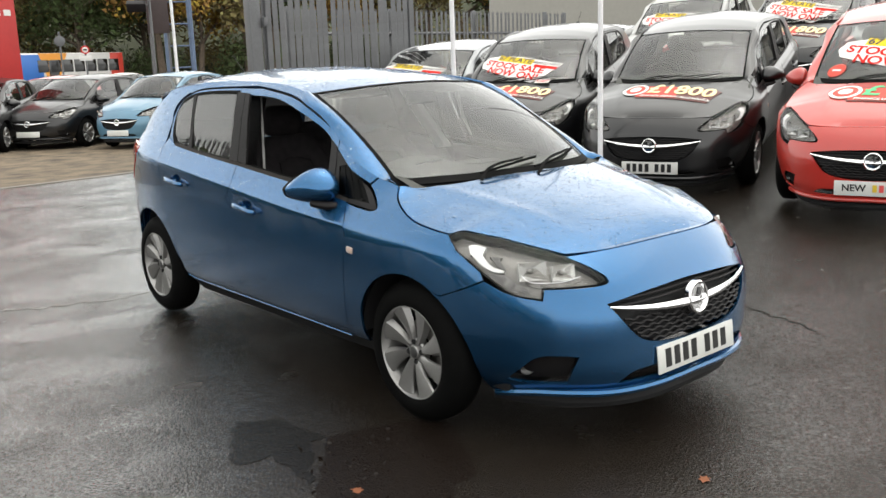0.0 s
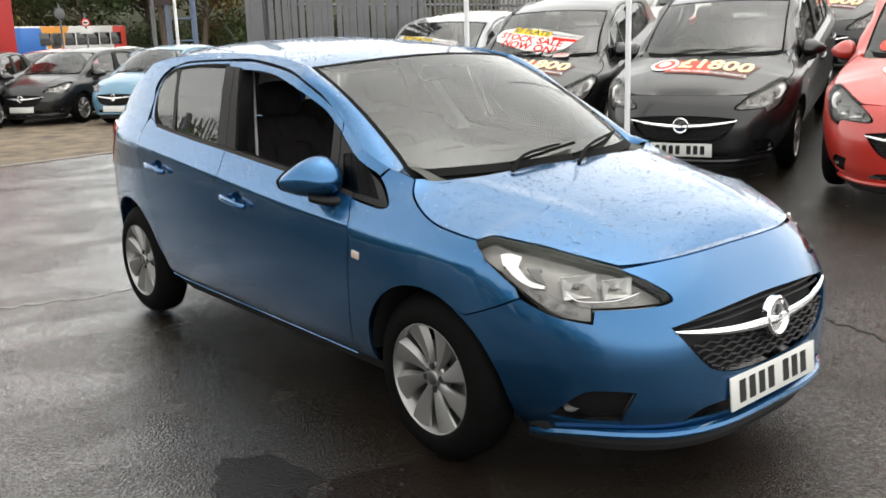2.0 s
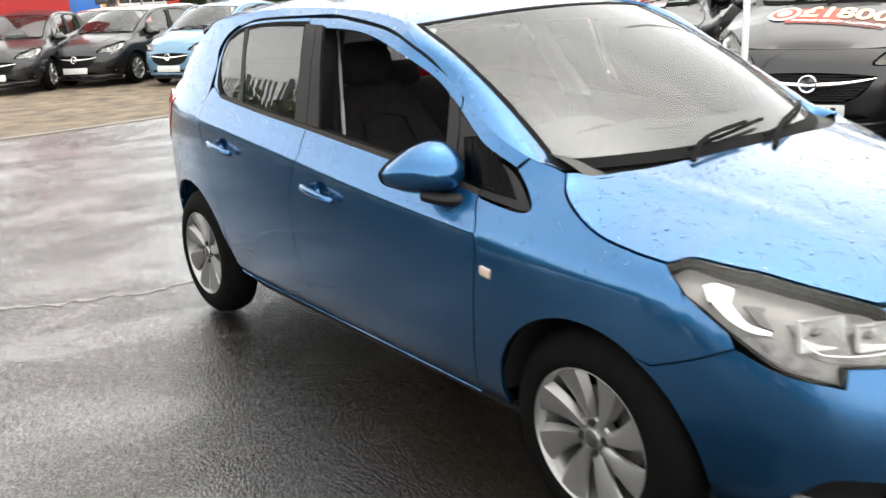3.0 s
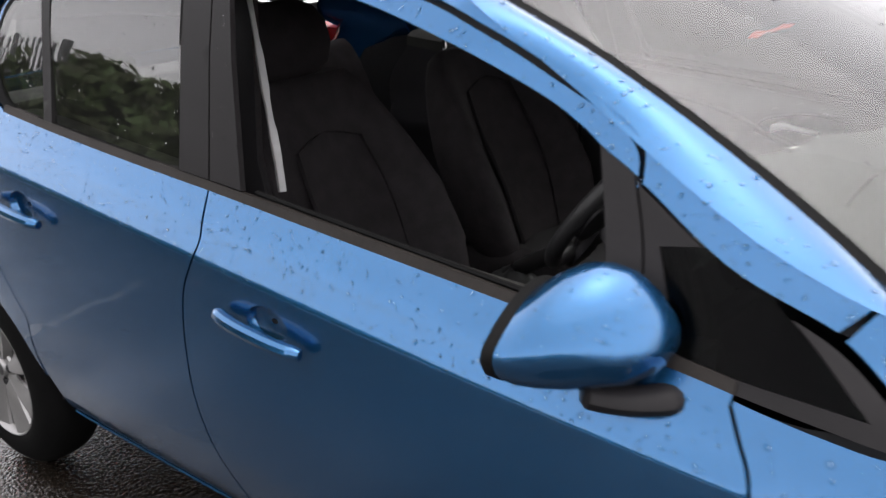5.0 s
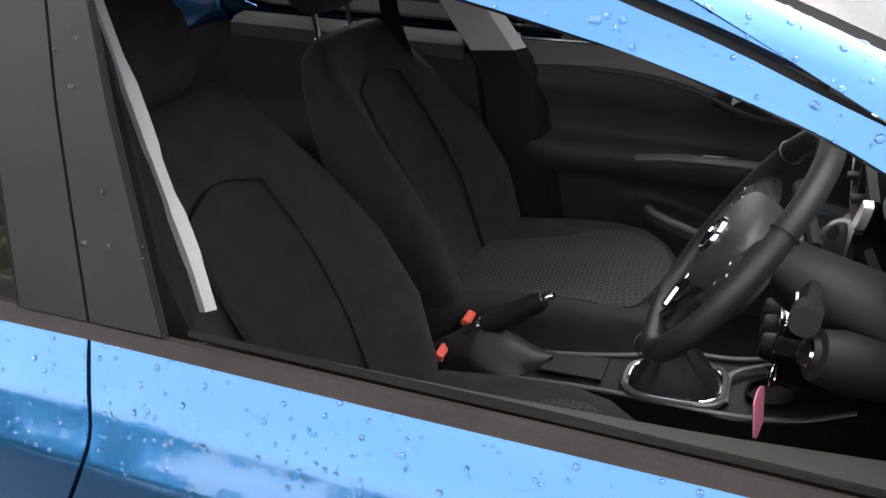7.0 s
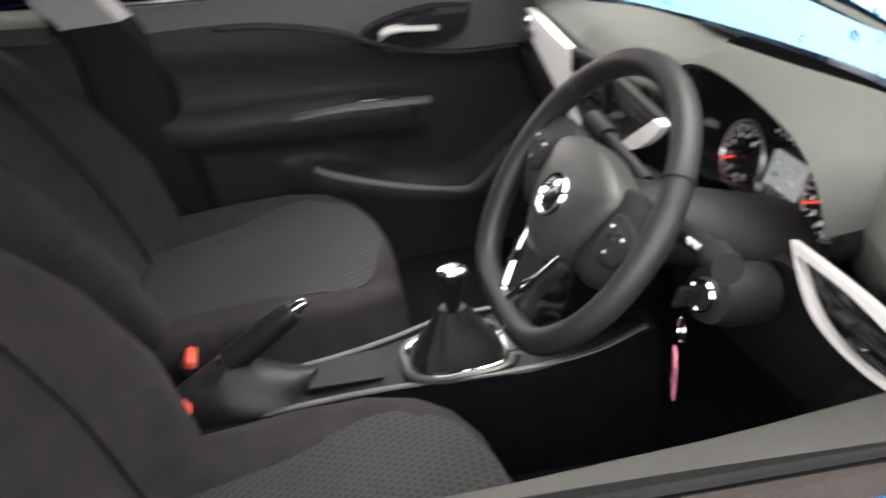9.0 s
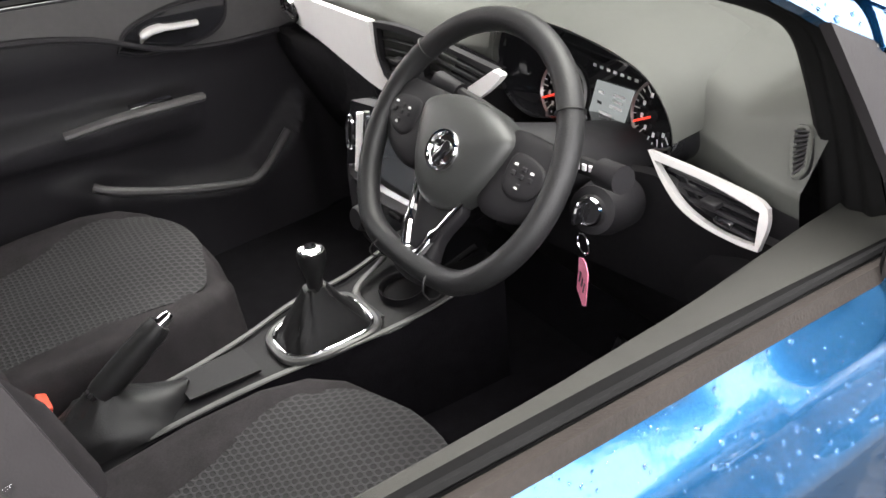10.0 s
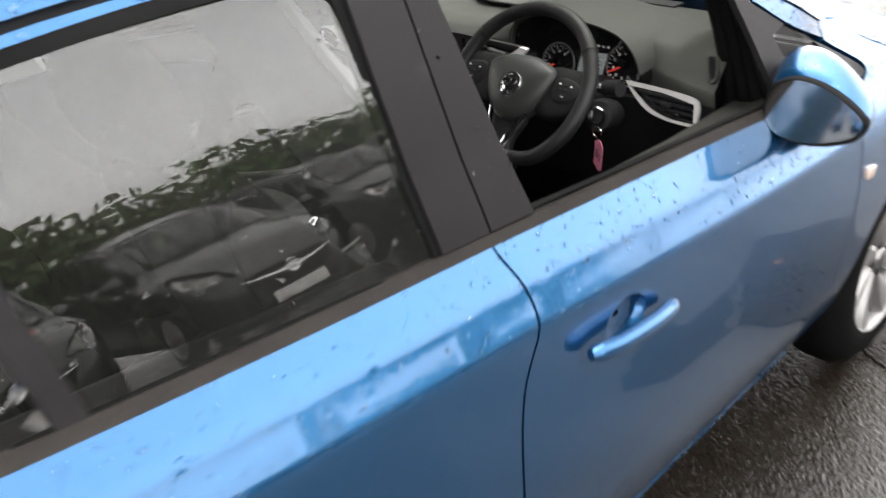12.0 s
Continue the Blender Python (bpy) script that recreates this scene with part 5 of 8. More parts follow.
lcd = part("display", panel(clus, arr((-0.334, 0.8886), (-0.267, 0.888), (-0.272, 0.934), (-0.341, 0.938)), grid=0.03, thick=0.002, proud=0.004, flip=True), DISPLAY, pod)
for k, (y, z, w) in enumerate(((-0.318, 0.925, 0.022), (-0.317, 0.917, 0.018), (-0.316, 0.909, 0.022), (-0.285, 0.922, 0.010), (-0.285, 0.908, 0.007), (-0.30, 0.896, 0.024))):
    part("text_bar", block((0.001, w, 0.004), tuple(clus(y, z) - np.array((0.0055, 0, 0))), 0), MARK if k != 4 else INK, lcd, smooth=False)
for k in range(7):
    part("warning_mark", block((0.001, 0.006, 0.004), tuple(clus(-0.262 - 0.013 * k, 0.952) - np.array((0.003, 0, 0))), 0), MARK, pod, smooth=False)

# driver's vent at the end of the dash
end_face = face(lambda y, z: 0.592 - 0.20 * (y + 0.464) + 0.35 * (z - 0.909) - 0.006)
end_out = outline([(-0.446, 0.922), (-0.52, 0.915), (-0.585, 0.906), (-0.604, 0.898)], [(-0.604, 0.898), (-0.610, 0.880), (-0.609, 0.850)], [(-0.609, 0.850), (-0.58, 0.851), (-0.54, 0.857), (-0.505, 0.869), (-0.474, 0.892), (-0.446, 0.922)])
end_in = outline([(-0.457, 0.913), (-0.53, 0.906), (-0.597, 0.892)], [(-0.597, 0.892), (-0.6035, 0.8555)], [(-0.6035, 0.8555), (-0.575, 0.8565), (-0.54, 0.8625), (-0.508, 0.8745), (-0.478, 0.896), (-0.457, 0.913)])
trim("vent_frame", end_face, end_out, material("satin_vent_silver", (0.46, 0.45, 0.44), 0.33, 0.3, noise_scale=30, noise_amount=0.04), dash, proud=0.008, holes=[end_in], grid=0.01, label="silver vent frame")
vent(dash, end_face, end_in, 5, 0.10, 0.02)
part("vent_tab", block((0.016, 0.022, 0.008), tuple(end_face(-0.54, 0.886) - np.array((0.004, 0, 0))), 0.002), CABIN, dash)
part("vent_wheel", block((0.010, 0.026, 0.008), tuple(end_face(-0.560, 0.869) - np.array((0.002, 0, 0))), 0.003), GLOSS, dash)
trim("dash_lower", face(lambda y, z: 0.60 + 0.30 * (0.86 - z) - 0.12 * (y + 0.46)), outline([(-0.12, 0.86), (-0.30, 0.85), (-0.45, 0.885), (-0.52, 0.853), (-0.63, 0.838)], [(-0.63, 0.838), (-0.66, 0.66)], [(-0.66, 0.66), (-0.12, 0.64)], [(-0.12, 0.64), (-0.12, 0.86)]), CABIN, dash, grid=0.04)
dem = [Vector(q) for q in ((0.667, -0.584, 0.972), (0.668, -0.605, 0.976), (0.642, -0.622, 0.942), (0.633, -0.612, 0.927))]
dem_out = (dem[1] - dem[0]).cross(dem[3] - dem[0]).normalized()
dem_out = dem_out if dem_out.x < 0 else -dem_out


def dem_at(u, v, lift=0.0):
    a, b = dem[0].lerp(dem[1], u), dem[3].lerp(dem[2], u)
    return a.lerp(b, v) + dem_out * lift


rim_d = [dem_at(0.5 + 0.5 * math.copysign(abs(math.cos(a)) ** 0.6, math.cos(a)), 0.5 + 0.5 * math.copysign(abs(math.sin(a)) ** 0.6, math.sin(a))) for a in np.linspace(0, 2 * math.pi, 33)[:-1]]
demist = part("demister", loft([[tuple(q - dem_out * 0.012) for q in rim_d], [tuple(q + dem_out * 0.003) for q in rim_d]]), INK, dash, angle=40)
part("demister_frame", tube([tuple(q + dem_out * 0.003) for q in rim_d], 0.0035, 6, closed=True, up=tuple(dem_out)), DASH, demist)
for k in range(9):
    v = 0.1 + 0.1 * k
    part("demister_slat", tube([tuple(dem_at(0.06, v, 0.005)), tuple(dem_at(0.94, v, 0.005))], 0.0018, 5), CABIN, demist)
def between(a, b, f, push=0.0):
    return [tuple(p + (q - p) * f + np.array((push, 0, 0))) for p, q in zip(a, b)]


# the ribbed seal round the front of the door opening, and the mirror post's inner return
SEAL_IN = [np.array(q) for q in spline([(0.409, -0.600, 1.204), (0.467, -0.600, 1.177), (0.532, -0.600, 1.148), (0.581, -0.600, 1.122), (0.612, -0.600, 1.094), (0.639, -0.600, 1.049), (0.667, -0.600, 0.992), (0.692, -0.600, 0.932), (0.718, -0.600, 0.842)], 6)]
SEAL_OUT = [np.array(q) for q in spline([(0.444, -0.630, 1.223), (0.516, -0.636, 1.186), (0.552, -0.640, 1.167), (0.602, -0.648, 1.133), (0.625, -0.656, 1.101), (0.633, -0.664, 1.076), (0.651, -0.678, 1.011), (0.668, -0.688, 0.954), (0.678, -0.700, 0.904)], 6)]
for sgn in (-1, 1):
    side = lambda line: [(x, y * -sgn, z) for x, y, z in line]
    ribs = [(f, 0.007 * (0.5 - 0.5 * math.cos(2 * math.pi * f * 3)) * -1) for f in np.linspace(0, 1, 19)]
    part("door_seal", loft([side(between(SEAL_IN, SEAL_OUT, f, h)) for f, h in ribs], closed=False, cap=False), SEAL, hero, "ribbed black door seal", angle=70)
    flank = [body(a, b) for a, b in spline([(0.555, 1.128), (0.564, 1.105), (0.572, 1.08), (0.59, 1.02), (0.607, 0.965), (0.625, 0.91)], 6)]
    part("post_return", loft([side([tuple(q + np.array((0.002, 0.004, 0))) for q in flank]), side(between(SEAL_OUT[18:], SEAL_OUT[18:], 0.0, 0.003))], closed=False, cap=False), TRIM, hero, angle=50)
part("screen_vent", block((0.045, 0.50, 0.006), (1.02, -0.05, 0.958), 0.002), CABIN, dash)
sp = spline([(0.80, -0.10), (0.86, -0.02), (0.86, 0.10), (0.80, 0.17), (0.74, 0.10), (0.74, -0.04)], 5, closed=True)
part("dash_pad", prism([(x, y, 0) for x, y in sp], 0.004), material("dark_grey_pad", (0.06, 0.062, 0.058), 0.6, noise_scale=6, noise_amount=0.1), dash, m=Matrix.Translation((0, 0, 0.990)))

# steering wheel in its own plane: x to the driver's left is -y of the car
TILT_WHEEL = 37
SW = Matrix.Translation((0.397, -0.314, 0.942)) @ Matrix(((0, math.sin(radians(TILT_WHEEL)), -math.cos(radians(TILT_WHEEL)), 0), (-1, 0, 0, 0), (0, math.cos(radians(TILT_WHEEL)), math.sin(radians(TILT_WHEEL)), 0), (0, 0, 0, 1)))
RW = 0.1655


def flat_foot(y):
    """The wheel's foot is drawn flat."""
    return y if y > -0.115 else -0.115 - 0.036 * math.tanh((-0.115 - y) / 0.036)


rim = [(RW * math.cos(a), flat_foot(RW * math.sin(a)), 0) for a in np.linspace(0, 2 * math.pi, 73)[:-1]]
wheel = part("steering_wheel", tube(rim, 0.0155, 12, closed=True, up=(0, 0, 1)), LEATHER, hero, "black leather steering wheel with silver lower spoke", m=SW)


def wpart(name, bm, mat, label="", angle=35):
    return part(name, bm, mat, wheel, label, angle=angle)


shield = spline([(-0.078, 0.045), (-0.03, 0.062), (0.03, 0.062), (0.078, 0.045), (0.083, 0.02), (0.060, -0.035), (0.022, -0.070), (-0.022, -0.070), (-0.060, -0.035), (-0.083, 0.02)], 4, closed=True)


def dome(line, steps=5, high=0.022, base=0.004, c=(0, 0)):
    rings = []
    for k in range(steps + 1):
        f = math.cos(k / steps * math.pi / 2 * 0.93)
        rings.append([(c[0] + (q[0] - c[0]) * (0.15 + 0.85 * f), c[1] + (q[1] - c[1]) * (0.15 + 0.85 * f), base + high * math.sin(k / steps * math.pi / 2)) for q in line])
    return loft([[(q[0], q[1], -0.02) for q in line]] + rings)


wpart("airbag_cover", dome(shield), material("charcoal_soft_plastic", (0.024, 0.025, 0.024), 0.45, noise_scale=6, noise_amount=0.1, bump=0.2, bump_scale=800), angle=60)
wpart("badge", lathe([(0.001, 0.031), (0.018, 0.031), (0.020, 0.030), (0.022, 0.034), (0.025, 0.034), (0.027, 0.030), (0.027, 0.020), (0.001, 0.020)], 32, Matrix.Translation((0, -0.006, -0.004))), CHROME, "round chrome badge")
wpart("badge_relief", joined(block((0.010, 0.030, 0.004), bevel=0.001, m=pose(0.004, -0.008, 0.030, 0, 0, -28)), block((0.018, 0.006, 0.004), bevel=0.001, m=pose(-0.010, 0.0, 0.030, 0, 0, 20))), GLOSS)
for sgn in (-1, 1):
    arm = spline([(sgn * 0.060, 0.046), (sgn * 0.11, 0.056), (sgn * 0.158, 0.048), (sgn * 0.163, 0.005), (sgn * 0.142, -0.030), (sgn * 0.095, -0.050), (sgn * 0.055, -0.036)], 4, closed=True)
    wpart("spoke", dome(arm, high=0.012, base=-0.006, c=(sgn * 0.115, 0.008)), CABIN, angle=60)
    for dx, dy in ((-0.014, 0.014), (0.014, 0.012), (0.0, -0.01)):
        wpart("button_mark", block((0.005, 0.0025, 0.001), bevel=0, m=pose(sgn * 0.12 + dx, 0.006 + dy, 0.0115)), MARK)
    pad = spline([(sgn * 0.093, 0.030), (sgn * 0.128, 0.032), (sgn * 0.150, 0.020), (sgn * 0.142, -0.008), (sgn * 0.112, -0.018), (sgn * 0.092, -0.006)], 4, closed=True)
    pod_b = wpart("button_pad", dome(pad, high=0.004, base=0.006, c=(sgn * 0.12, 0.008)), CABIN)
    for dx, dy in ((0, 0.014), (0, -0.006), (0.014, 0.006), (-0.014, 0.006), (0, 0.005)):
        part("button", block((0.007, 0.006, 0.003), (sgn * 0.12 + dx, 0.004 + dy, 0.0105), 0.001, 1), CABIN, pod_b)
low_arm = spline([(-0.040, -0.055), (0.040, -0.055), (0.028, -0.11), (0.035, -0.165), (-0.035, -0.165), (-0.028, -0.11)], 4, closed=True)
wpart("lower_spoke", dome(low_arm, high=0.008, base=-0.008, c=(0, -0.11)), CABIN, angle=60)
for sgn in (-1, 1):
    blade = [(sgn * 0.046, -0.052, 0.004), (sgn * 0.030, -0.095, 0.006), (sgn * 0.016, -0.130, 0.004), (sgn * 0.002, -0.150, 0.003)]
    wpart("silver_insert", tube(spline(blade, 5), [0.0035] * 6 + [0.0075] * 6 + [0.009] * 4, 8, squash=0.7), CHROME, "polished silver insert")
for a in (35, 145, 250, 290):
    q = (RW * math.cos(radians(a)), RW * math.sin(radians(a)), 0)
    wpart("rim_seam", tube([(q[0] + 0.0168 * (math.cos(b) * math.cos(radians(a))), q[1] + 0.0168 * math.cos(b) * math.sin(radians(a)), 0.0168 * math.sin(b)) for b in np.linspace(0, 2 * math.pi, 17)[:-1]], 0.0012, 5, closed=True, up=(math.cos(radians(a + 90)), math.sin(radians(a + 90)), 0.01)), INK)
# column, stalks, ignition and key
shroud = [[(x, -0.340 + w * math.cos(a), z + h * math.sin(a)) for a in np.linspace(0, 2 * math.pi, 25)[:-1]] for x, w, h, z in ((0.445, 0.042, 0.034, 0.927), (0.47, 0.052, 0.044, 0.916), (0.56, 0.066, 0.046, 0.880), (0.66, 0.070, 0.045, 0.848))]
col = part("steering_column", loft(shroud), CABIN, hero, angle=60)
part("stalk", joined(tube([(0.490, -0.385, 0.925), (0.487, -0.44, 0.935), (0.484, -0.470, 0.940)], 0.011, 10), tube([(0.484, -0.468, 0.940), (0.480, -0.505, 0.946)], 0.0165, 16)), CABIN, col)
for k in range(3):
    part("stalk_mark", block((0.003, 0.006, 0.008), (0.4725, -0.462 + 0.011 * k, 0.946 - 0.002 * k), 0.0005, 1), MARK, col, smooth=False)
part("stalk", joined(tube([(0.490, -0.295, 0.935), (0.482, -0.24, 0.950), (0.476, -0.205, 0.958)], 0.010, 10), tube([(0.477, -0.21, 0.957), (0.472, -0.168, 0.965)], 0.0145, 14)), CABIN, col)
igm = Matrix.Translation((0.505, -0.437, 0.868)) @ look((0, 0, 0), (0.8, 0.25, -0.3)).to_3x3().to_4x4()
part("ignition", lathe([(0.001, 0.020), (0.017, 0.020), (0.019, 0.016), (0.020, 0.012), (0.030, 0.010), (0.036, -0.02), (0.034, -0.07), (0.001, -0.07)], 28, igm), CABIN, col)
part("ignition_ring", lathe([(0.014, 0.020), (0.016, 0.023), (0.018, 0.020), (0.016, 0.018)], 28, igm), CHROME, col)
key = part("key", joined(block((0.006, 0.024, 0.034), bevel=0.003, m=igm @ pose(0, 0, 0.040)), block((0.003, 0.008, 0.03), bevel=0.001, m=igm @ pose(0, 0, 0.015))), GLOSS, hero, "car key with pink paper tag")
ringc = Vector((0.455, -0.468, 0.856))
part("key_ring", tube([tuple(ringc + Vector((0.003 * math.cos(a), 0.013 * math.cos(a), 0.013 * math.sin(a)))) for a in np.linspace(0, 2 * math.pi, 25)[:-1]], 0.0011, 6, closed=True, up=(1, 0, 0)), CHROME, key)
tagm = Matrix.Translation((0.444, -0.480, 0.812)) @ pose(0, 0, 0, 6, 0, -20)
part("paper_tag", prism([(-0.013, 0.028, 0), (-0.004, 0.034, 0), (0.005, 0.034, 0), (0.014, 0.022, 0), (0.012, -0.028, 0), (0.004, -0.034, 0), (-0.014, -0.022, 0)], 0.0015), PINK, key, "pink paper tag", smooth=False, m=tagm @ Matrix(((0, 0, -1, 0), (-1, 0, 0, 0), (0, 1, 0, 0), (0, 0, 0, 1))))
for k, w in enumerate((0.018, 0.015, 0.017)):
    part("scribble", block((0.001, 0.0025, w), bevel=0, m=tagm @ pose(-0.0018, 0.006 - 0.006 * k, 0.004 - 0.004 * k, 12, 0, 0)), INK, key, smooth=False)

# console between the seats
def console_skin():
    rings = []
    for x, w, z in ((-0.45, 0.075, 0.50), (-0.20, 0.080, 0.510), (0.02, 0.062, 0.522), (0.18, 0.072, 0.530), (0.30, 0.094, 0.535), (0.40, 0.100, 0.530), (0.50, 0.112, 0.545), (0.60, 0.120, 0.58)):
        rings.append([(x, -w, 0.28), (x, -w, z - 0.03), (x, -w + 0.012, z - 0.006), (x, -w + 0.03, z), (x, 0, z), (x, w - 0.03, z), (x, w - 0.012, z - 0.006), (x, w, z - 0.03), (x, w, 0.28)])
    return loft(rings)


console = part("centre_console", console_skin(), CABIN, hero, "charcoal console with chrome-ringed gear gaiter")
# side walls take the blacker carpet: footwell shade put into their colour
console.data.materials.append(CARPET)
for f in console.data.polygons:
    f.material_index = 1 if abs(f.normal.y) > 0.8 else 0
flat = lambda z: (lambda x, y: np.stack([np.asarray(x, float), np.asarray(y, float), z + 0 * np.asarray(x, float)], -1))
oval = [(0.298 + 0.078 * math.copysign(abs(math.cos(a)) ** 0.6, math.cos(a)), -0.018 + (0.058 + 0.008 * math.cos(a)) * math.copysign(abs(math.sin(a)) ** 0.6, math.sin(a))) for a in np.linspace(0, 2 * math.pi, 41)[:-1]]
part("gaiter_ring", tube([(x, y, 0.543) for x, y in oval], 0.0030, 8, closed=True), CHROME, console, "chrome ring")
part("gaiter_collar", tube([(0.298 + (x - 0.298) * 1.1, -0.018 + (y + 0.018) * 1.12, 0.538) for x, y in oval], 0.007, 8, closed=True), material("grey_satin_plastic", (0.055, 0.055, 0.055), 0.35, noise_scale=6, noise_amount=0.1), console)
rings = []
for k, (f, z, fold) in enumerate(((0.97, 0.536, 0.0), (0.90, 0.550, 0.05), (0.74, 0.566, 0.09), (0.54, 0.588, 0.12), (0.38, 0.608, 0.08), (0.24, 0.626, 0.0))):
    rings.append([(0.298 + (x - 0.298) * f * (1 + fold * math.sin(i * 1.26 + k)), -0.020 + (y + 0.018) * f * (1 + fold * math.cos(i * 1.7 + k * 2)), z + 0.004 * math.sin(i * 1.5 + k)) for i, (x, y) in enumerate(oval)])
part("gaiter", loft(rings), LEATHER, console, angle=60)
part("gear_lever", lathe([(0.001, 0.0), (0.012, 0.0), (0.013, 0.03), (0.017, 0.045), (0.022, 0.062), (0.0235, 0.075), (0.021, 0.084), (0.001, 0.085)], 28, Matrix.Translation((0.298, -0.022, 0.612)) @ pose(0, 0, 0, 0, 4, 0)), LEATHER, console)
part("gear_cap", lathe([(0.001, 0.004), (0.010, 0.0035), (0.0185, 0.001), (0.0215, -0.004), (0.001, -0.005)], 28, Matrix.Translation((0.3035, -0.022, 0.697)) @ pose(0, 0, 0, 0, 4, 0)), CHROME, console, "chrome gear knob cap")
part("gear_cap_inlay", lathe([(0.001, 0.0052), (0.009, 0.005), (0.010, 0.003), (0.001, 0.003)], 20, Matrix.Translation((0.3035, -0.022, 0.697)) @ pose(0, 0, 0, 0, 4, 0)), GLOSS, console)
part("cup_holder", lathe([(0.001, -0.035), (0.030, -0.035), (0.036, 0.0), (0.040, 0.002), (0.041, -0.002), (0.036, -0.05), (0.001, -0.05)], 28, Matrix.Translation((0.455, -0.02, 0.546))), CABIN, console)
grey_edge = material("satin_grey_edge", (0.055, 0.053, 0.052), 0.4, noise_scale=6, noise_amount=0.1)
edge_l = spline([(-0.02, -0.050, 0.523), (0.10, -0.054, 0.528), (0.20, -0.066, 0.533), (0.30, -0.086, 0.539), (0.40, -0.092, 0.537), (0.50, -0.103, 0.552), (0.58, -0.110, 0.585)], 5)
part("console_edge", tube(edge_l, 0.0055, 8, squash=0.5), grey_edge, console)
part("console_edge", tube([(x, -y - 0.005, z) for x, y, z in edge_l], 0.0055, 8, squash=0.5), grey_edge, console)
part("tray_frame", tube(spline([(0.385, -0.062, 0.540), (0.392, 0.030, 0.541), (0.47, 0.062, 0.556), (0.53, 0.075, 0.60), (0.55, 0.080, 0.64)], 5), 0.0065, 8, squash=0.5), grey_edge, console)
trim("coin_tray", flat(0.537), arr((0.06, -0.03), (0.175, -0.04), (0.175, 0.035), (0.06, 0.03)), CABIN, console, grid=0.03, thick=0.004, flip=False, proud=0.0005)
# handbrake with leather gaiter
hb = part("handbrake", tube(spline([(-0.115, 0.008, 0.548), (-0.07, 0.008, 0.578), (0.0, 0.009, 0.622), (0.062, 0.010, 0.660)], 5), [0.016] * 3 + [0.0195] * 4 + [0.022] * 5 + [0.0205] * 3 + [0.0165], 12), LEATHER, hero, "black handbrake lever with chrome button")
part("button", tube([(0.060, 0.010, 0.659), (0.074, 0.010, 0.6675), (0.080, 0.010, 0.671)], [0.012, 0.010, 0.006], 12), CHROME, hb)
part("chrome_band", tube([(-0.058, 0.008, 0.586), (-0.052, 0.008, 0.590)], 0.0205, 14), CHROME, hb)
rr = []
for k, (x, z, wx, wy) in enumerate(((-0.050, 0.520, 0.125, 0.060), (-0.048, 0.540, 0.112, 0.055), (-0.055, 0.552, 0.085, 0.048), (-0.060, 0.568, 0.058, 0.038), (-0.056, 0.582, 0.036, 0.028), (-0.050, 0.594, 0.022, 0.022))):
    rr.append([(x + wx * math.cos(a) * (1 + 0.12 * math.sin(3 * a + k)), 0.008 + wy * math.sin(a) * (1 + 0.1 * math.cos(5 * a + k)), z + 0.005 * math.sin(4 * a + 2 * k)) for a in np.linspace(0, 2 * math.pi, 29)[:-1]])
part("gaiter", loft(rr), LEATHER, hb, angle=60)
for y, x in ((0.100, -0.122), (-0.036, -0.128)):
    bk = part("belt_buckle", block((0.032, 0.055, 0.07), bevel=0.008, m=Matrix.Translation((x - 0.012, y + 0.004, 0.512)) @ pose(0, 0, 0, 0, 12, 0)), GLOSS, hero, "black seat belt buckle with red button")
    part("red_button", block((0.018, 0.044, 0.016), bevel=0.004, m=Matrix.Translation((x + 0.0, y, 0.548)) @ pose(0, 0, 0, 0, 25, 0)), RED_BUTTON, bk)


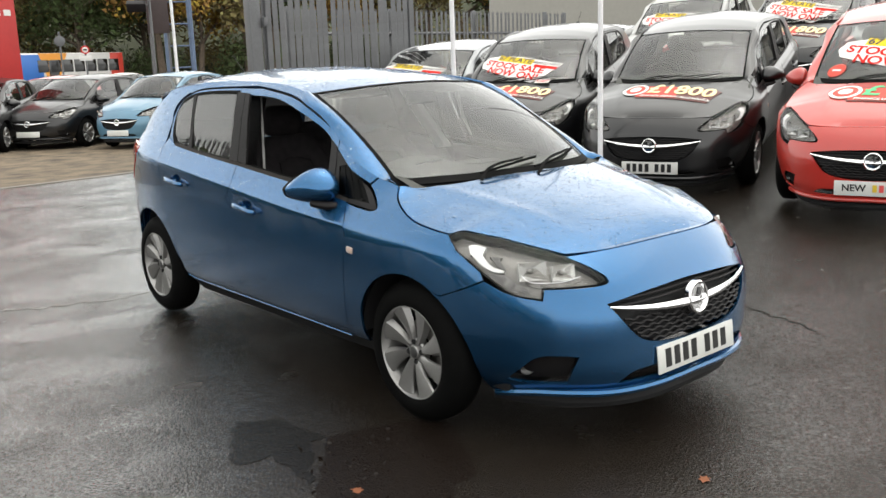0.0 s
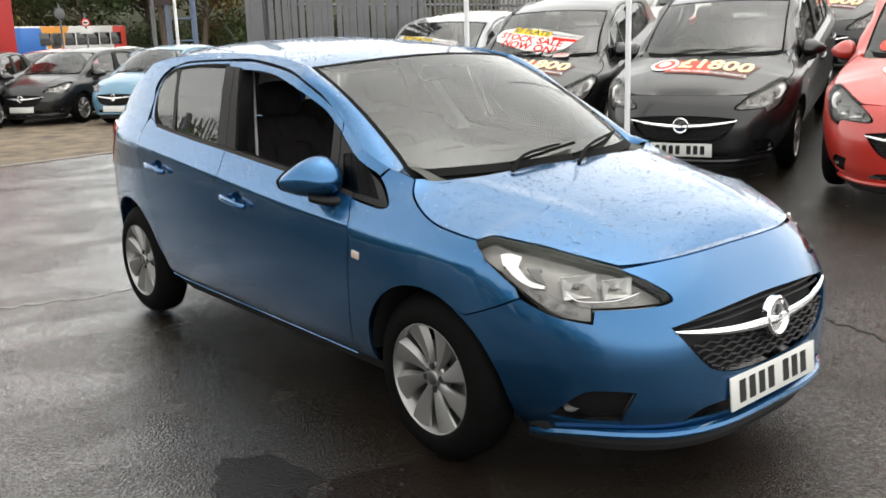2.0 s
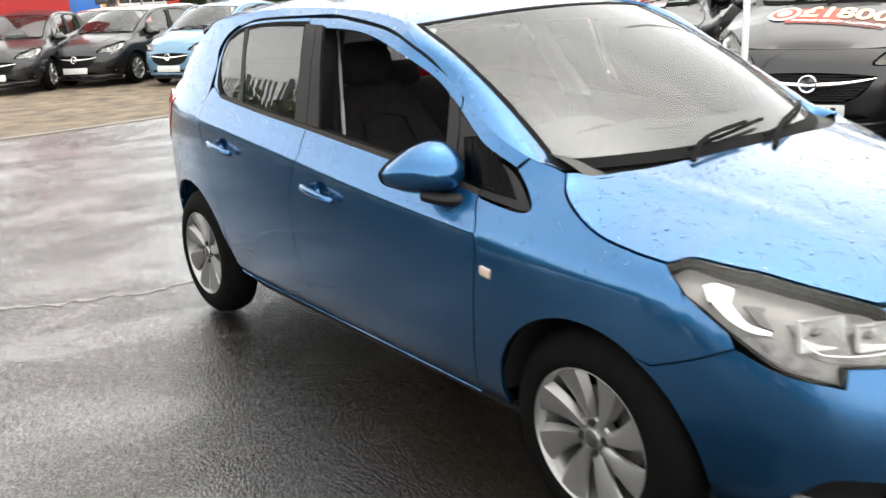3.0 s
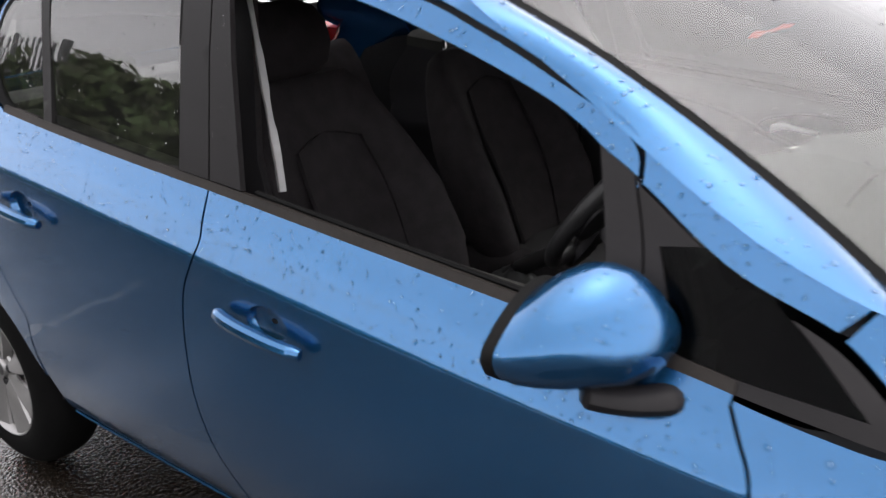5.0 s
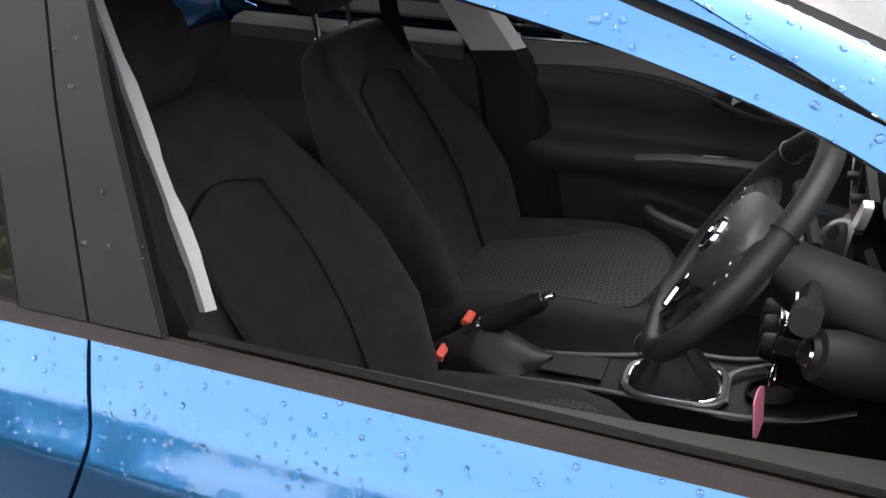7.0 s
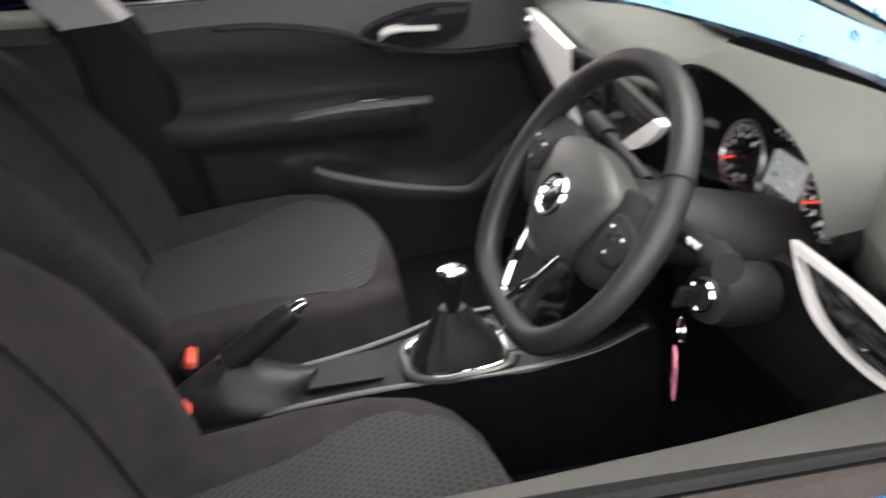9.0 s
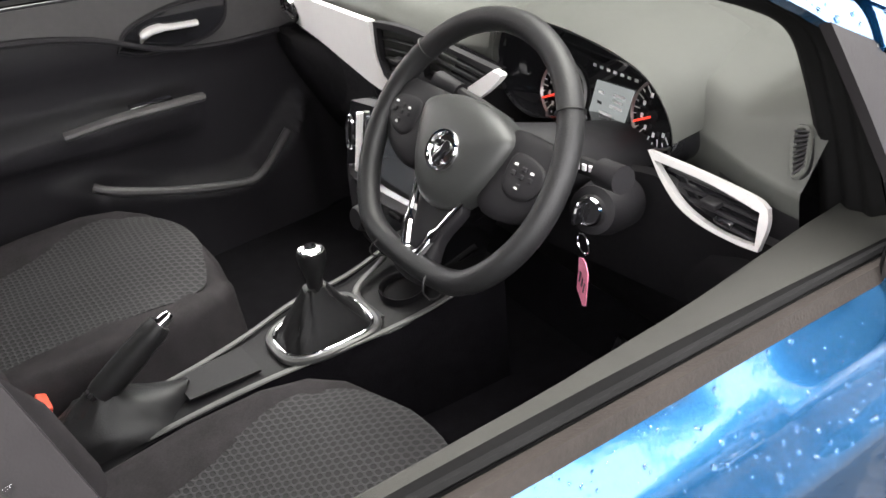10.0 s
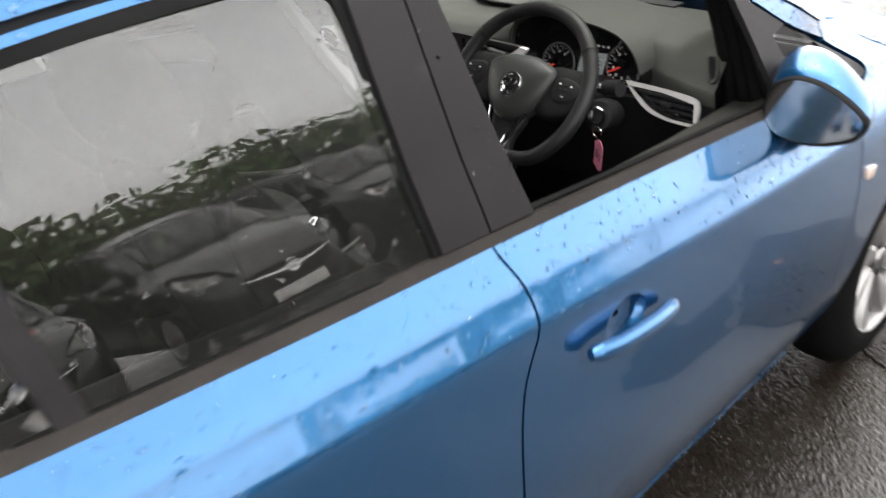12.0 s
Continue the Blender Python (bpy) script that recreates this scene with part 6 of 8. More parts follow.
# seats
def seat(at, name="front_seat", drop=0.0, tall=0.605):
    """A front seat: its cushion's front edge lies at x 0.27, its middle at y 0."""
    s = part(name, soft_loft([[(x, -w * 0.98, 0.36), (x, -w, z - 0.05), (x, -w * 0.93, z + b), (x, -w * 0.70, z + b * 0.9), (x, -w * 0.45, z + 0.006), (x, 0, z + 0.010), (x, w * 0.45, z + 0.006), (x, w * 0.70, z + b * 0.9), (x, w * 0.93, z + b), (x, w, z - 0.05), (x, w * 0.98, 0.36)]
                              for x, w, z, b in ((-0.30, 0.228, 0.515, 0.03), (-0.15, 0.240, 0.530, 0.035), (0.0, 0.245, 0.546, 0.026), (0.11, 0.240, 0.562, 0.010), (0.18, 0.224, 0.568, -0.004), (0.228, 0.195, 0.562, -0.014), (0.260, 0.155, 0.546, -0.020), (0.280, 0.105, 0.515, -0.02), (0.288, 0.07, 0.44, -0.02))]), CLOTH, hero, "charcoal cloth seat with hexagon pattern", angle=70, m=at)

    def top(x, y):
        x, y = np.asarray(x, float), np.asarray(y, float)
        z = np.interp(x, [-0.30, -0.15, 0.0, 0.12, 0.20, 0.25, 0.27], [0.515, 0.530, 0.546, 0.563, 0.567, 0.558, 0.545])
        return np.stack([x, y, z - 0.004 + 0.010 * np.exp(-(y / 0.10) ** 2) + 0.010 * (np.abs(y) / 0.16) ** 3 * ease((0.20 - x) / 0.2) - 0.030 * np.clip((np.abs(y) - 0.06) / 0.14, 0, 1) ** 2 * ease((x - 0.12) / 0.12)], -1)
    part("cushion_panel", panel(top, outline([(-0.28, -0.130), (0.0, -0.158), (0.10, -0.178), (0.165, -0.182)], [(0.165, -0.182), (0.225, -0.135), (0.258, 0.0), (0.225, 0.135), (0.165, 0.182)], [(0.165, 0.182), (0.10, 0.178), (0.0, 0.158), (-0.28, 0.130)], [(-0.28, 0.130), (-0.28, -0.130)]), grid=0.03, thick=0.012, proud=0.010), HEX, s, "hexagon-patterned cloth")
    # backrest: sections stacked up a leaning line
    secs = []
    for t, w, dep, bol in ((0.0, 0.215, 0.10, 0.06), (0.15, 0.235, 0.11, 0.085), (0.35, 0.250, 0.115, 0.10), (0.55, 0.248, 0.11, 0.085), (0.72, 0.225, 0.10, 0.05), (0.86, 0.195, 0.085, 0.02), (0.95, 0.170, 0.065, 0.01), (1.0, 0.135, 0.035, 0.0)):
        z = 0.50 + tall * t
        x = -0.185 - 0.235 * t ** 1.15
        secs.append([(x - dep, -w * 0.75, z), (x - dep * 0.5, -w * 0.98, z), (x + bol * 0.7, -w, z), (x + bol, -w * 0.86, z), (x + bol * 0.45, -w * 0.64, z), (x, -w * 0.42, z), (x - 0.006, 0, z), (x, w * 0.42, z), (x + bol * 0.45, w * 0.64, z), (x + bol, w * 0.86, z), (x + bol * 0.7, w, z), (x - dep * 0.5, w * 0.98, z), (x - dep, w * 0.75, z), (x - dep * 1.1, 0, z)])
    part("backrest", soft_loft(secs), CLOTH, s, angle=75)

    def backf(y, z):
        y, z = np.asarray(y, float), np.asarray(z, float)
        t = np.clip((z - 0.50) / tall, 0, 1)
        return np.stack([-0.185 - 0.235 * t ** 1.15 + 0.03 * (np.abs(y) / 0.12) ** 3 * np.interp(t, [0, 0.35, 0.8, 1], [0.7, 1.0, 0.2, 0.0]), y, z], -1)
    part("backrest_panel", panel(backf, outline([(-0.095, 0.54), (-0.11, 0.70), (-0.115, 0.85), (-0.10, 0.96)], [(-0.10, 0.96), (0.0, 0.985), (0.10, 0.96)], [(0.10, 0.96), (0.115, 0.85), (0.11, 0.70), (0.095, 0.54)], [(0.095, 0.54), (-0.095, 0.54)]), grid=0.03, thick=0.010, proud=0.003, flip=True), CLOTH, s)
    for y in (-0.075, 0.075):
        part("headrest_post", tube([(-0.455, y, 0.465 + tall), (-0.465, y, 0.600 + tall)], 0.006, 10), CHROME, s)
        part("post_sleeve", lathe([(0.001, 0.012), (0.011, 0.012), (0.014, 0.006), (0.016, 0.0), (0.001, 0.0)], 16, Matrix.Translation((-0.455, y, 0.487 + tall))), GLOSS, s)
    hs = []
    for t, w, d in ((0.0, 0.085, 0.03), (0.12, 0.115, 0.048), (0.4, 0.130, 0.058), (0.7, 0.125, 0.052), (0.9, 0.10, 0.036), (1.0, 0.06, 0.014)):
        z, x = 0.550 + tall - drop + 0.165 * t, -0.465 - 0.02 * t
        hs.append([(x + d * math.copysign(abs(math.cos(a)) ** 0.75, math.cos(a)), w * math.copysign(abs(math.sin(a)) ** 0.75, math.sin(a)), z) for a in np.linspace(0, 2 * math.pi, 15)[:-1]])
    part("headrest", soft_loft(hs), CLOTH, s, angle=75)
    return s


seat(pose(0.03, -0.345, 0.0), drop=0.05)
seat(pose(-0.025, 0.360, 0.0), tall=0.57)
bench = part("rear_bench", soft_loft([[(-0.62, y, 0.40), (-0.60, y, 0.50), (-0.66, y, 0.545), (-0.85, y, 0.535), (-1.02, y, 0.52), (-1.10, y, 0.40)] for y in (-0.62, -0.60, -0.3, 0.0, 0.3, 0.60, 0.62)]), CLOTH, hero, "charcoal cloth rear bench", angle=70)
part("bench_back", soft_loft([[(-1.06, y, 0.50), (-1.00, y, 0.62), (-1.10, y, 0.85), (-1.18, y, 0.99), (-1.25, y, 0.99), (-1.20, y, 0.70), (-1.16, y, 0.50)] for y in (-0.62, -0.60, -0.3, 0.0, 0.3, 0.60, 0.62)]), CLOTH, bench, angle=70)
for y in (-0.36, 0.36):
    hs = [[(-1.22 + d * math.cos(a), y + w * math.copysign(abs(math.sin(a)) ** 0.7, math.sin(a)), z) for a in np.linspace(0, 2 * math.pi, 15)[:-1]] for z, w, d in ((0.985, 0.10, 0.04), (1.01, 0.125, 0.05), (1.08, 0.12, 0.045), (1.115, 0.08, 0.02))]
    part("rear_headrest", soft_loft(hs), CLOTH, bench, angle=75)
part("parcel_shelf", block((0.45, 1.15, 0.02), (-1.48, 0, 0.955), 0.006), CABIN, hero)

# passenger's door card
def card(x, z):
    x, z = np.asarray(x, float), np.asarray(z, float)
    y = 0.700 + 0 * x
    arm = 0.722 - 0.084 * (x - 0.147)
    y = y - 0.045 * ease((z - arm + 0.10) / 0.05) * ease((arm + 0.02 - z) / 0.03) * ease((x + 0.35) / 0.3) * ease((0.43 - x) / 0.06)
    y = y - 0.022 * ease((z - 0.81 + 0.12 * x) / 0.05)
    lip = np.interp(x, [0.0, 0.15, 0.30, 0.44, 0.50, 0.59, 0.66], [0.60, 0.585, 0.525, 0.486, 0.492, 0.56, 0.63])
    y = y - 0.055 * ease((lip + 0.015 - z) / 0.04) * ease((x - 0.05) / 0.12) * ease((0.70 - x) / 0.10)
    y = y + 0.05 * ease((z - 0.86) / 0.12) * 0.4
    return np.stack([x, y, z], -1)


door_l = HERO[("front_door", 1)]
card_ob = part("door_card", panel(card, outline([(-0.18, 0.30), (-0.26, 0.60), (-0.20, 0.985)], [(-0.20, 0.985), (0.2, 0.955), (0.62, 0.905), (0.70, 0.86)], [(0.70, 0.86), (0.76, 0.55), (0.74, 0.30)], [(0.74, 0.30), (-0.18, 0.30)]), grid=0.018, thick=0.02), CARD_PLASTIC, door_l, "charcoal door card with pocket and armrest", angle=60)
upper = outline([(-0.19, 0.925), (0.0, 0.920), (0.12, 0.907), (0.24, 0.876), (0.36, 0.823), (0.48, 0.798), (0.62, 0.788)], [(0.62, 0.788), (0.71, 0.80)], [(0.71, 0.80), (0.70, 0.855)], [(0.70, 0.855), (0.62, 0.900), (0.2, 0.950), (-0.19, 0.980)], [(-0.19, 0.980), (-0.19, 0.925)])
part("card_top", panel(card, upper, [outline([(0.270, 0.835), (0.305, 0.878), (0.42, 0.900), (0.525, 0.889)], [(0.525, 0.889), (0.505, 0.835), (0.44, 0.808), (0.33, 0.811), (0.270, 0.835)])], grid=0.02, thick=0.008, proud=0.005), CARD_TOP, card_ob, "charcoal upper door trim")
part("door_pull", tube(spline([(0.12, 0.640, 0.715), (0.22, 0.628, 0.722), (0.33, 0.628, 0.716), (0.41, 0.642, 0.705)], 5), 0.014, 10, squash=0.7), CARD_TOP, card_ob, "door pull with window switches")
part("window_switch", block((0.09, 0.022, 0.008), bevel=0.003, m=Matrix.Translation((0.30, 0.640, 0.728)) @ pose(0, 0, 0, 0, 3, 0)), GLOSS, card_ob)
part("pocket_lip", tube(spline([(0.142, 0.652, 0.588), (0.18, 0.636, 0.570), (0.30, 0.630, 0.525), (0.44, 0.630, 0.486), (0.50, 0.632, 0.492), (0.587, 0.650, 0.560)], 6), 0.010, 10), CARD_TOP, card_ob)
bowl = outline([(0.275, 0.835), (0.31, 0.875), (0.42, 0.895), (0.52, 0.885)], [(0.52, 0.885), (0.50, 0.835), (0.44, 0.812), (0.33, 0.815), (0.275, 0.835)])
part("latch_bowl", panel(card, bowl, grid=0.02, thick=0, proud=0.006), GLOSS, card_ob)
part("bowl_rim", tube([card(*q) - np.array((0, 0.007, 0)) for q in resample(bowl, 0.012)], 0.004, 6, closed=True, up=(0, 1, 0)), CARD_PLASTIC, card_ob)
part("latch_lever", tube(spline([(0.325, 0.678, 0.838), (0.335, 0.668, 0.856), (0.36, 0.664, 0.862), (0.40, 0.664, 0.856), (0.445, 0.668, 0.850)], 5), [0.006] * 4 + [0.0115] * 8 + [0.0085] * 9, 10, squash=0.8), SATIN, card_ob, "chrome door release lever")
part("wave_line", tube(spline([(0.0, 0.668, 0.918), (0.12, 0.660, 0.905), (0.24, 0.658, 0.873), (0.36, 0.660, 0.820), (0.48, 0.662, 0.795), (0.62, 0.668, 0.785)], 6), 0.006, 8), CARD_PLASTIC, card_ob)
# driver's door: broad grey top and seals inside the window slot
def shelf(x, v):
    x, v = np.asarray(x, float), np.asarray(v, float)
    z = belt(x) - 0.014
    inner = np.interp(x, [-0.10, 0.20, 0.40, 0.63, 0.72], [-0.696, -0.684, -0.668, -0.638, -0.630])
    f = np.clip(v, 0, 1)
    y = inner + (-0.748 - inner) * f - 0.012 * np.clip(-v, 0, 1)
    return np.stack([x, y, z - 0.010 * (1 - f) ** 2 - 0.05 * np.clip(-v, 0, 1)], -1)


door_r = HERO[("front_door", 0)]
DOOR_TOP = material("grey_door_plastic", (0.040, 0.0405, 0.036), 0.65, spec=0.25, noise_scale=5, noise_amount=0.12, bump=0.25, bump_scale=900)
shelf_ob = part("door_card", panel(shelf, outline([(-0.10, -1.0), (-0.10, 1.0)], [(-0.10, 1.0), (0.72, 1.0)], [(0.72, 1.0), (0.72, -1.0)], [(0.72, -1.0), (-0.10, -1.0)]), grid=0.05, thick=0.0, flip=True), DOOR_TOP, door_r, "grey inner door top", angle=60)
part("door_card_lower", panel(lambda x, z: np.stack([np.asarray(x, float), -0.690 + 0.0 * np.asarray(x, float) - 0.03 * ease((0.7 - np.asarray(z, float)) / 0.3), np.asarray(z, float)], -1), arr((-0.18, 0.30), (0.74, 0.30), (0.74, 0.885), (-0.18, 0.93)), grid=0.06, thick=0, flip=True), CARD_PLASTIC, door_r)
for k, (yy, dz, r) in enumerate(((-0.746, 0.004, 0.006), (-0.757, 0.010, 0.005))):
    line = [(x, yy, float(np.interp(x, [-0.10, 0.128, 0.467, 0.70], [0.984, 0.962, 0.931, 0.906])) - 0.012 + dz) for x in np.linspace(-0.10, 0.68, 20)]
    part("window_channel", tube(line, r, 6), SEAL, door_r)
for dz, yy in ((0.004, -0.758), (0.010, -0.748)):
    part("channel_ridge", tube([(x, yy, float(np.interp(x, [-0.10, 0.128, 0.467, 0.70], [0.984, 0.962, 0.931, 0.906])) + dz) for x in np.linspace(-0.09, 0.67, 20)], 0.0045, 6), SEAL, door_r)
part("window_pane", block((0.78, 0.004, 0.03), bevel=0.001, m=Matrix.Translation((0.28, -0.747, 0.918)) @ pose(0, 0, 0, 0, 5.5, 0)), GLASS, door_r)
for sgn in (-1, 1):
    wall_r = lambda x, z: np.stack([np.asarray(x, float), sgn * (0.672 - 0.03 * ease((np.asarray(z, float) - 0.66) / 0.04) * ease((0.78 - np.asarray(z, float)) / 0.04)) + 0 * np.asarray(x, float), np.asarray(z, float)], -1)
    part("rear_door_card", panel(wall_r, outline([(-0.24, 0.32), (-0.28, 0.945)], [(-0.28, 0.945), (-0.60, 0.98), (-0.95, 1.012)], [(-0.95, 1.012), (-1.06, 0.85), (-1.0, 0.60), (-0.86, 0.32)], [(-0.86, 0.32), (-0.24, 0.32)]), grid=0.05, thick=0.01, flip=sgn < 0), CARD_PLASTIC, HERO[("rear_door", 0 if sgn < 0 else 1)])
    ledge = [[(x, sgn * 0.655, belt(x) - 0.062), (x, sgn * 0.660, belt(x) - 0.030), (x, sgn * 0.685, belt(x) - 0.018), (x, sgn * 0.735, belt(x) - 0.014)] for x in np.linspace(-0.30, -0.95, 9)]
    # far ledge grey, near ledge darker: its shade is put into the colour
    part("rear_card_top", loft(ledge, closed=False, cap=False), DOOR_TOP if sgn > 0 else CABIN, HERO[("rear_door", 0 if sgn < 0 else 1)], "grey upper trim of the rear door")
# pillar trims and lining
part("pillar_cover_inner", loft([[(x - w, y + 0.008, z), (x - w * 0.7, y - 0.026, z), (x + w * 0.7, y - 0.026, z), (x + w, y + 0.008, z)] for x, y, z, w in ((-0.225, 0.672, 0.965, 0.075), (-0.25, 0.655, 1.02, 0.072), (-0.33, 0.56, 1.22, 0.062), (-0.38, 0.50, 1.36, 0.062))]), PALE, hero, "pale plastic trim of the far centre pillar")
strip = spline([(-0.150, -0.640, 0.955), (-0.168, -0.628, 1.02), (-0.205, -0.605, 1.10), (-0.235, -0.585, 1.17), (-0.285, -0.552, 1.28), (-0.305, -0.540, 1.325)], 4)
wid = [0.013] * 4 + [0.015] * 3 + [0.011] * 3 + [0.014] * 4 + [0.009] * 5 + [0.012] * 10
part("pillar_strip", tube(strip, [wid[i] for i in range(len(strip))], 4, squash=0.4, up=(0, 1, 0)), PALE, hero, "pale plastic strip on the centre pillar")
for sgn in (-1, 1):
    part("pillar_trim", loft([[(x - w, sgn * (y + 0.012), z), (x - w * 0.7, sgn * (y - 0.02), z), (x + w * 0.7, sgn * (y - 0.02), z), (x + w, sgn * (y + 0.012), z)] for x, y, z, w in ((-0.17, 0.69, 0.50, 0.10), (-0.20, 0.685, 0.90, 0.085), (-0.25, 0.655, 1.02, 0.07), (-0.33, 0.56, 1.22, 0.06), (-0.38, 0.50, 1.36, 0.06))]), CABIN, hero)
    part("seat_belt", tube(spline([(-0.36, sgn * 0.515, 1.24), (-0.42, sgn * 0.51, 1.10), (-0.37, sgn * 0.545, 0.85), (-0.30, sgn * 0.60, 0.48)], 6), 0.023, 8, squash=0.08, up=(0, 1, 0)), CARPET, hero, "black seat belt")
lin = [np.array((x, y)) for x, y in ((0.30, -0.50), (0.30, 0.50), (-0.2, 0.52), (-0.9, 0.53), (-1.5, 0.45), (-1.5, -0.45), (-0.9, -0.53), (-0.2, -0.52))]
part("roof_lining", panel(roof_surface, lin, grid=0.1, thick=0.0, proud=-0.03), LINING, hero)
part("rear_view_mirror", block((0.03, 0.22, 0.065), bevel=0.014, segments=3, m=Matrix.Translation((0.42, -0.02, 1.305)) @ pose(0, 0, 0, 0, -8, 12)), GLOSS, hero)
part("sun_visor", block((0.15, 0.36, 0.015), bevel=0.006, m=Matrix.Translation((0.16, -0.27, 1.345)) @ pose(0, 0, 0, 0, 16, 0)), LINING, hero)
part("sun_visor", block((0.15, 0.36, 0.015), bevel=0.006, m=Matrix.Translation((0.16, 0.27, 1.345)) @ pose(0, 0, 0, 0, 16, 0)), LINING, hero)
part("carpet", joined(block((1.6, 1.30, 0.02), (0.0, 0, 0.315), 0.004), block((0.02, 1.30, 0.45), bevel=0.004, m=Matrix.Translation((0.83, 0, 0.52)) @ pose(0, 0, 0, 0, 20, 0))), CARPET, hero)
for k, y in enumerate((-0.30, -0.39, -0.47)):
    part("pedal", block((0.02, 0.05 if k else 0.04, 0.07), bevel=0.006, m=Matrix.Translation((0.70, y, 0.43)) @ pose(0, 0, 0, 0, 25, 0)), GLOSS, hero)

# ---- ground ----
def rise(x, y):
    """The yard climbs gently towards the sales rows."""
    u = min(max(y - 0.9, 0.0), 13.0)
    return (0.075 * (u - 0.6 * (1 - math.exp(-u / 0.6))) + 0.08 * max(u - 4.6, 0.0)) * float(ease((x + 11) / 7))


def wet_asphalt(name="wet_asphalt", dark=(0.0035, 0.0026, 0.0019), light=(0.019, 0.0148, 0.0112), smooth=0.0, wet=1.0):
    m = material(name, (0.045, 0.042, 0.040), 0.35)
    n, l = m.node_tree.nodes, m.node_tree.links
    b, co = n["Principled BSDF"], n.new("ShaderNodeTexCoord")

    def noise_tex(scale, detail=4.0, distort=0.0):
        t = n.new("ShaderNodeTexNoise")
        t.inputs["Scale"].default_value, t.inputs["Detail"].default_value, t.inputs["Distortion"].default_value = scale, detail, distort
        l.new(co.outputs["Object"], t.inputs["Vector"])
        return t.outputs["Fac"]

    def remap(v, a, c, d, e):
        r = n.new("ShaderNodeMapRange")
        for k, q in zip(("From Min", "From Max", "To Min", "To Max"), (a, c, d, e)):
            r.inputs[k].default_value = q
        l.new(v, r.inputs["Value"])
        return r.outputs[0]

    def mth(op, a, c):
        k = n.new("ShaderNodeMath")
        k.operation = op
        for i, q in enumerate((a, c)):
            if isinstance(q, float):
                k.inputs[i].default_value = q
            else:
                l.new(q, k.inputs[i])
        return k.outputs[0]
    lay = n.new("ShaderNodeMapping")
    lay.inputs["Scale"].default_value, lay.inputs["Rotation"].default_value = (1.5, 1.1, 1.0), (0, 0, 0.5)
    l.new(co.outputs["Object"], lay.inputs["Vector"])
    drift = n.new("ShaderNodeTexNoise")
    drift.inputs["Scale"].default_value, drift.inputs["Detail"].default_value, drift.inputs["Distortion"].default_value = 1.1, 9.0, 0.6
    l.new(lay.outputs[0], drift.inputs["Vector"])
    pools = remap(drift.outputs["Fac"], 0.40, 0.64, 0.0, 1.0)
    grit = noise_tex(260.0, 3.0)
    stones = n.new("ShaderNodeTexVoronoi")
    stones.inputs["Scale"].default_value = 105.0
    l.new(co.outputs["Object"], stones.inputs["Vector"])
    rough = mth("ADD", remap(pools, 0.0, 1.0, 0.20 - smooth, 0.13), remap(noise_tex(3.0, 5.0), 0.3, 0.7, -0.04, 0.10))
    l.new(rough, b.inputs["Roughness"])
    b.inputs["Specular IOR Level"].default_value = 0.12 * wet
    b.inputs["Coat IOR"].default_value = 1.5
    # sky sheen put into the coat by place, stronger towards the gravel and hedge
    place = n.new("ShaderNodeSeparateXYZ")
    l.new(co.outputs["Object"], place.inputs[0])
    sheen_by_place = remap(mth("ADD", mth("ADD", place.outputs["X"], place.outputs["Y"]), mth("MULTIPLY", noise_tex(0.9, 4.0), 3.0)), 1.7, -0.6, 0.0, 1.05)
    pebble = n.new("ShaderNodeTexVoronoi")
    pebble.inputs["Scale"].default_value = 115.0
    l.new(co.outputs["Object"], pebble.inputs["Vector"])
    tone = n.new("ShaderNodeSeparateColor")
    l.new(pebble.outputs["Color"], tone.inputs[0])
    l.new(mth("MULTIPLY", remap(drift.outputs["Fac"], 0.40, 0.64, 0.65 * wet, 1.0 * wet), mth("ADD", remap(tone.outputs[0], 0.0, 1.0, 0.02, 0.74), sheen_by_place)), b.inputs["Coat Weight"])
    l.new(remap(noise_tex(5.0, 5.0), 0.35, 0.65, 0.09, 0.21), b.inputs["Coat Roughness"])
    ramp = n.new("ShaderNodeMix")
    ramp.data_type = "RGBA"
    ramp.inputs["A"].default_value, ramp.inputs["B"].default_value = (*dark, 1), (*light, 1)
    fleck = remap(noise_tex(420.0, 2.0), 0.60, 0.72, 0.0, 1.6)
    l.new(mth("ADD", mth("ADD", mth("MULTIPLY", grit, 0.55), mth("MULTIPLY", noise_tex(1.1, 6.0), 0.55)), fleck), ramp.inputs["Factor"])
    ramp.clamp_factor = False
    l.new(ramp.outputs["Result"], b.inputs["Base Color"])
    k = n.new("ShaderNodeBump")
    k.inputs["Distance"].default_value = 0.0032
    l.new(remap(pools, 0.0, 1.0, 1.0 - smooth, 0.75 - smooth), k.inputs["Strength"])
    l.new(mth("ADD", mth("MULTIPLY", stones.outputs["Distance"], 0.8), mth("MULTIPLY", noise_tex(95.0, 3.0), 1.2)), k.inputs["Height"])
    l.new(k.outputs[0], b.inputs["Normal"])
    l.new(k.outputs[0], b.inputs["Coat Normal"])
    return m


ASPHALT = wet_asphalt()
PATCH = wet_asphalt("darker_repair_asphalt", (0.003, 0.0023, 0.0019), (0.013, 0.0092, 0.0072), wet=0.35)
# smooth wet patch; its weak coat puts in the car's dark reflection
STAIN = wet_asphalt("oily_wet_asphalt", (0.009, 0.0085, 0.008), (0.014, 0.013, 0.012), 0.2, 0.32)
GRAVEL = material("brown_gravel", (0.110, 0.083, 0.054), 0.9, noise_scale=2.6, noise_amount=0.95, bump=1.0, bump_scale=45)
KERB = material("pale_concrete_edge", (0.16, 0.145, 0.125), 0.7, noise_scale=3, noise_amount=0.3, bump=0.4, bump_scale=80)
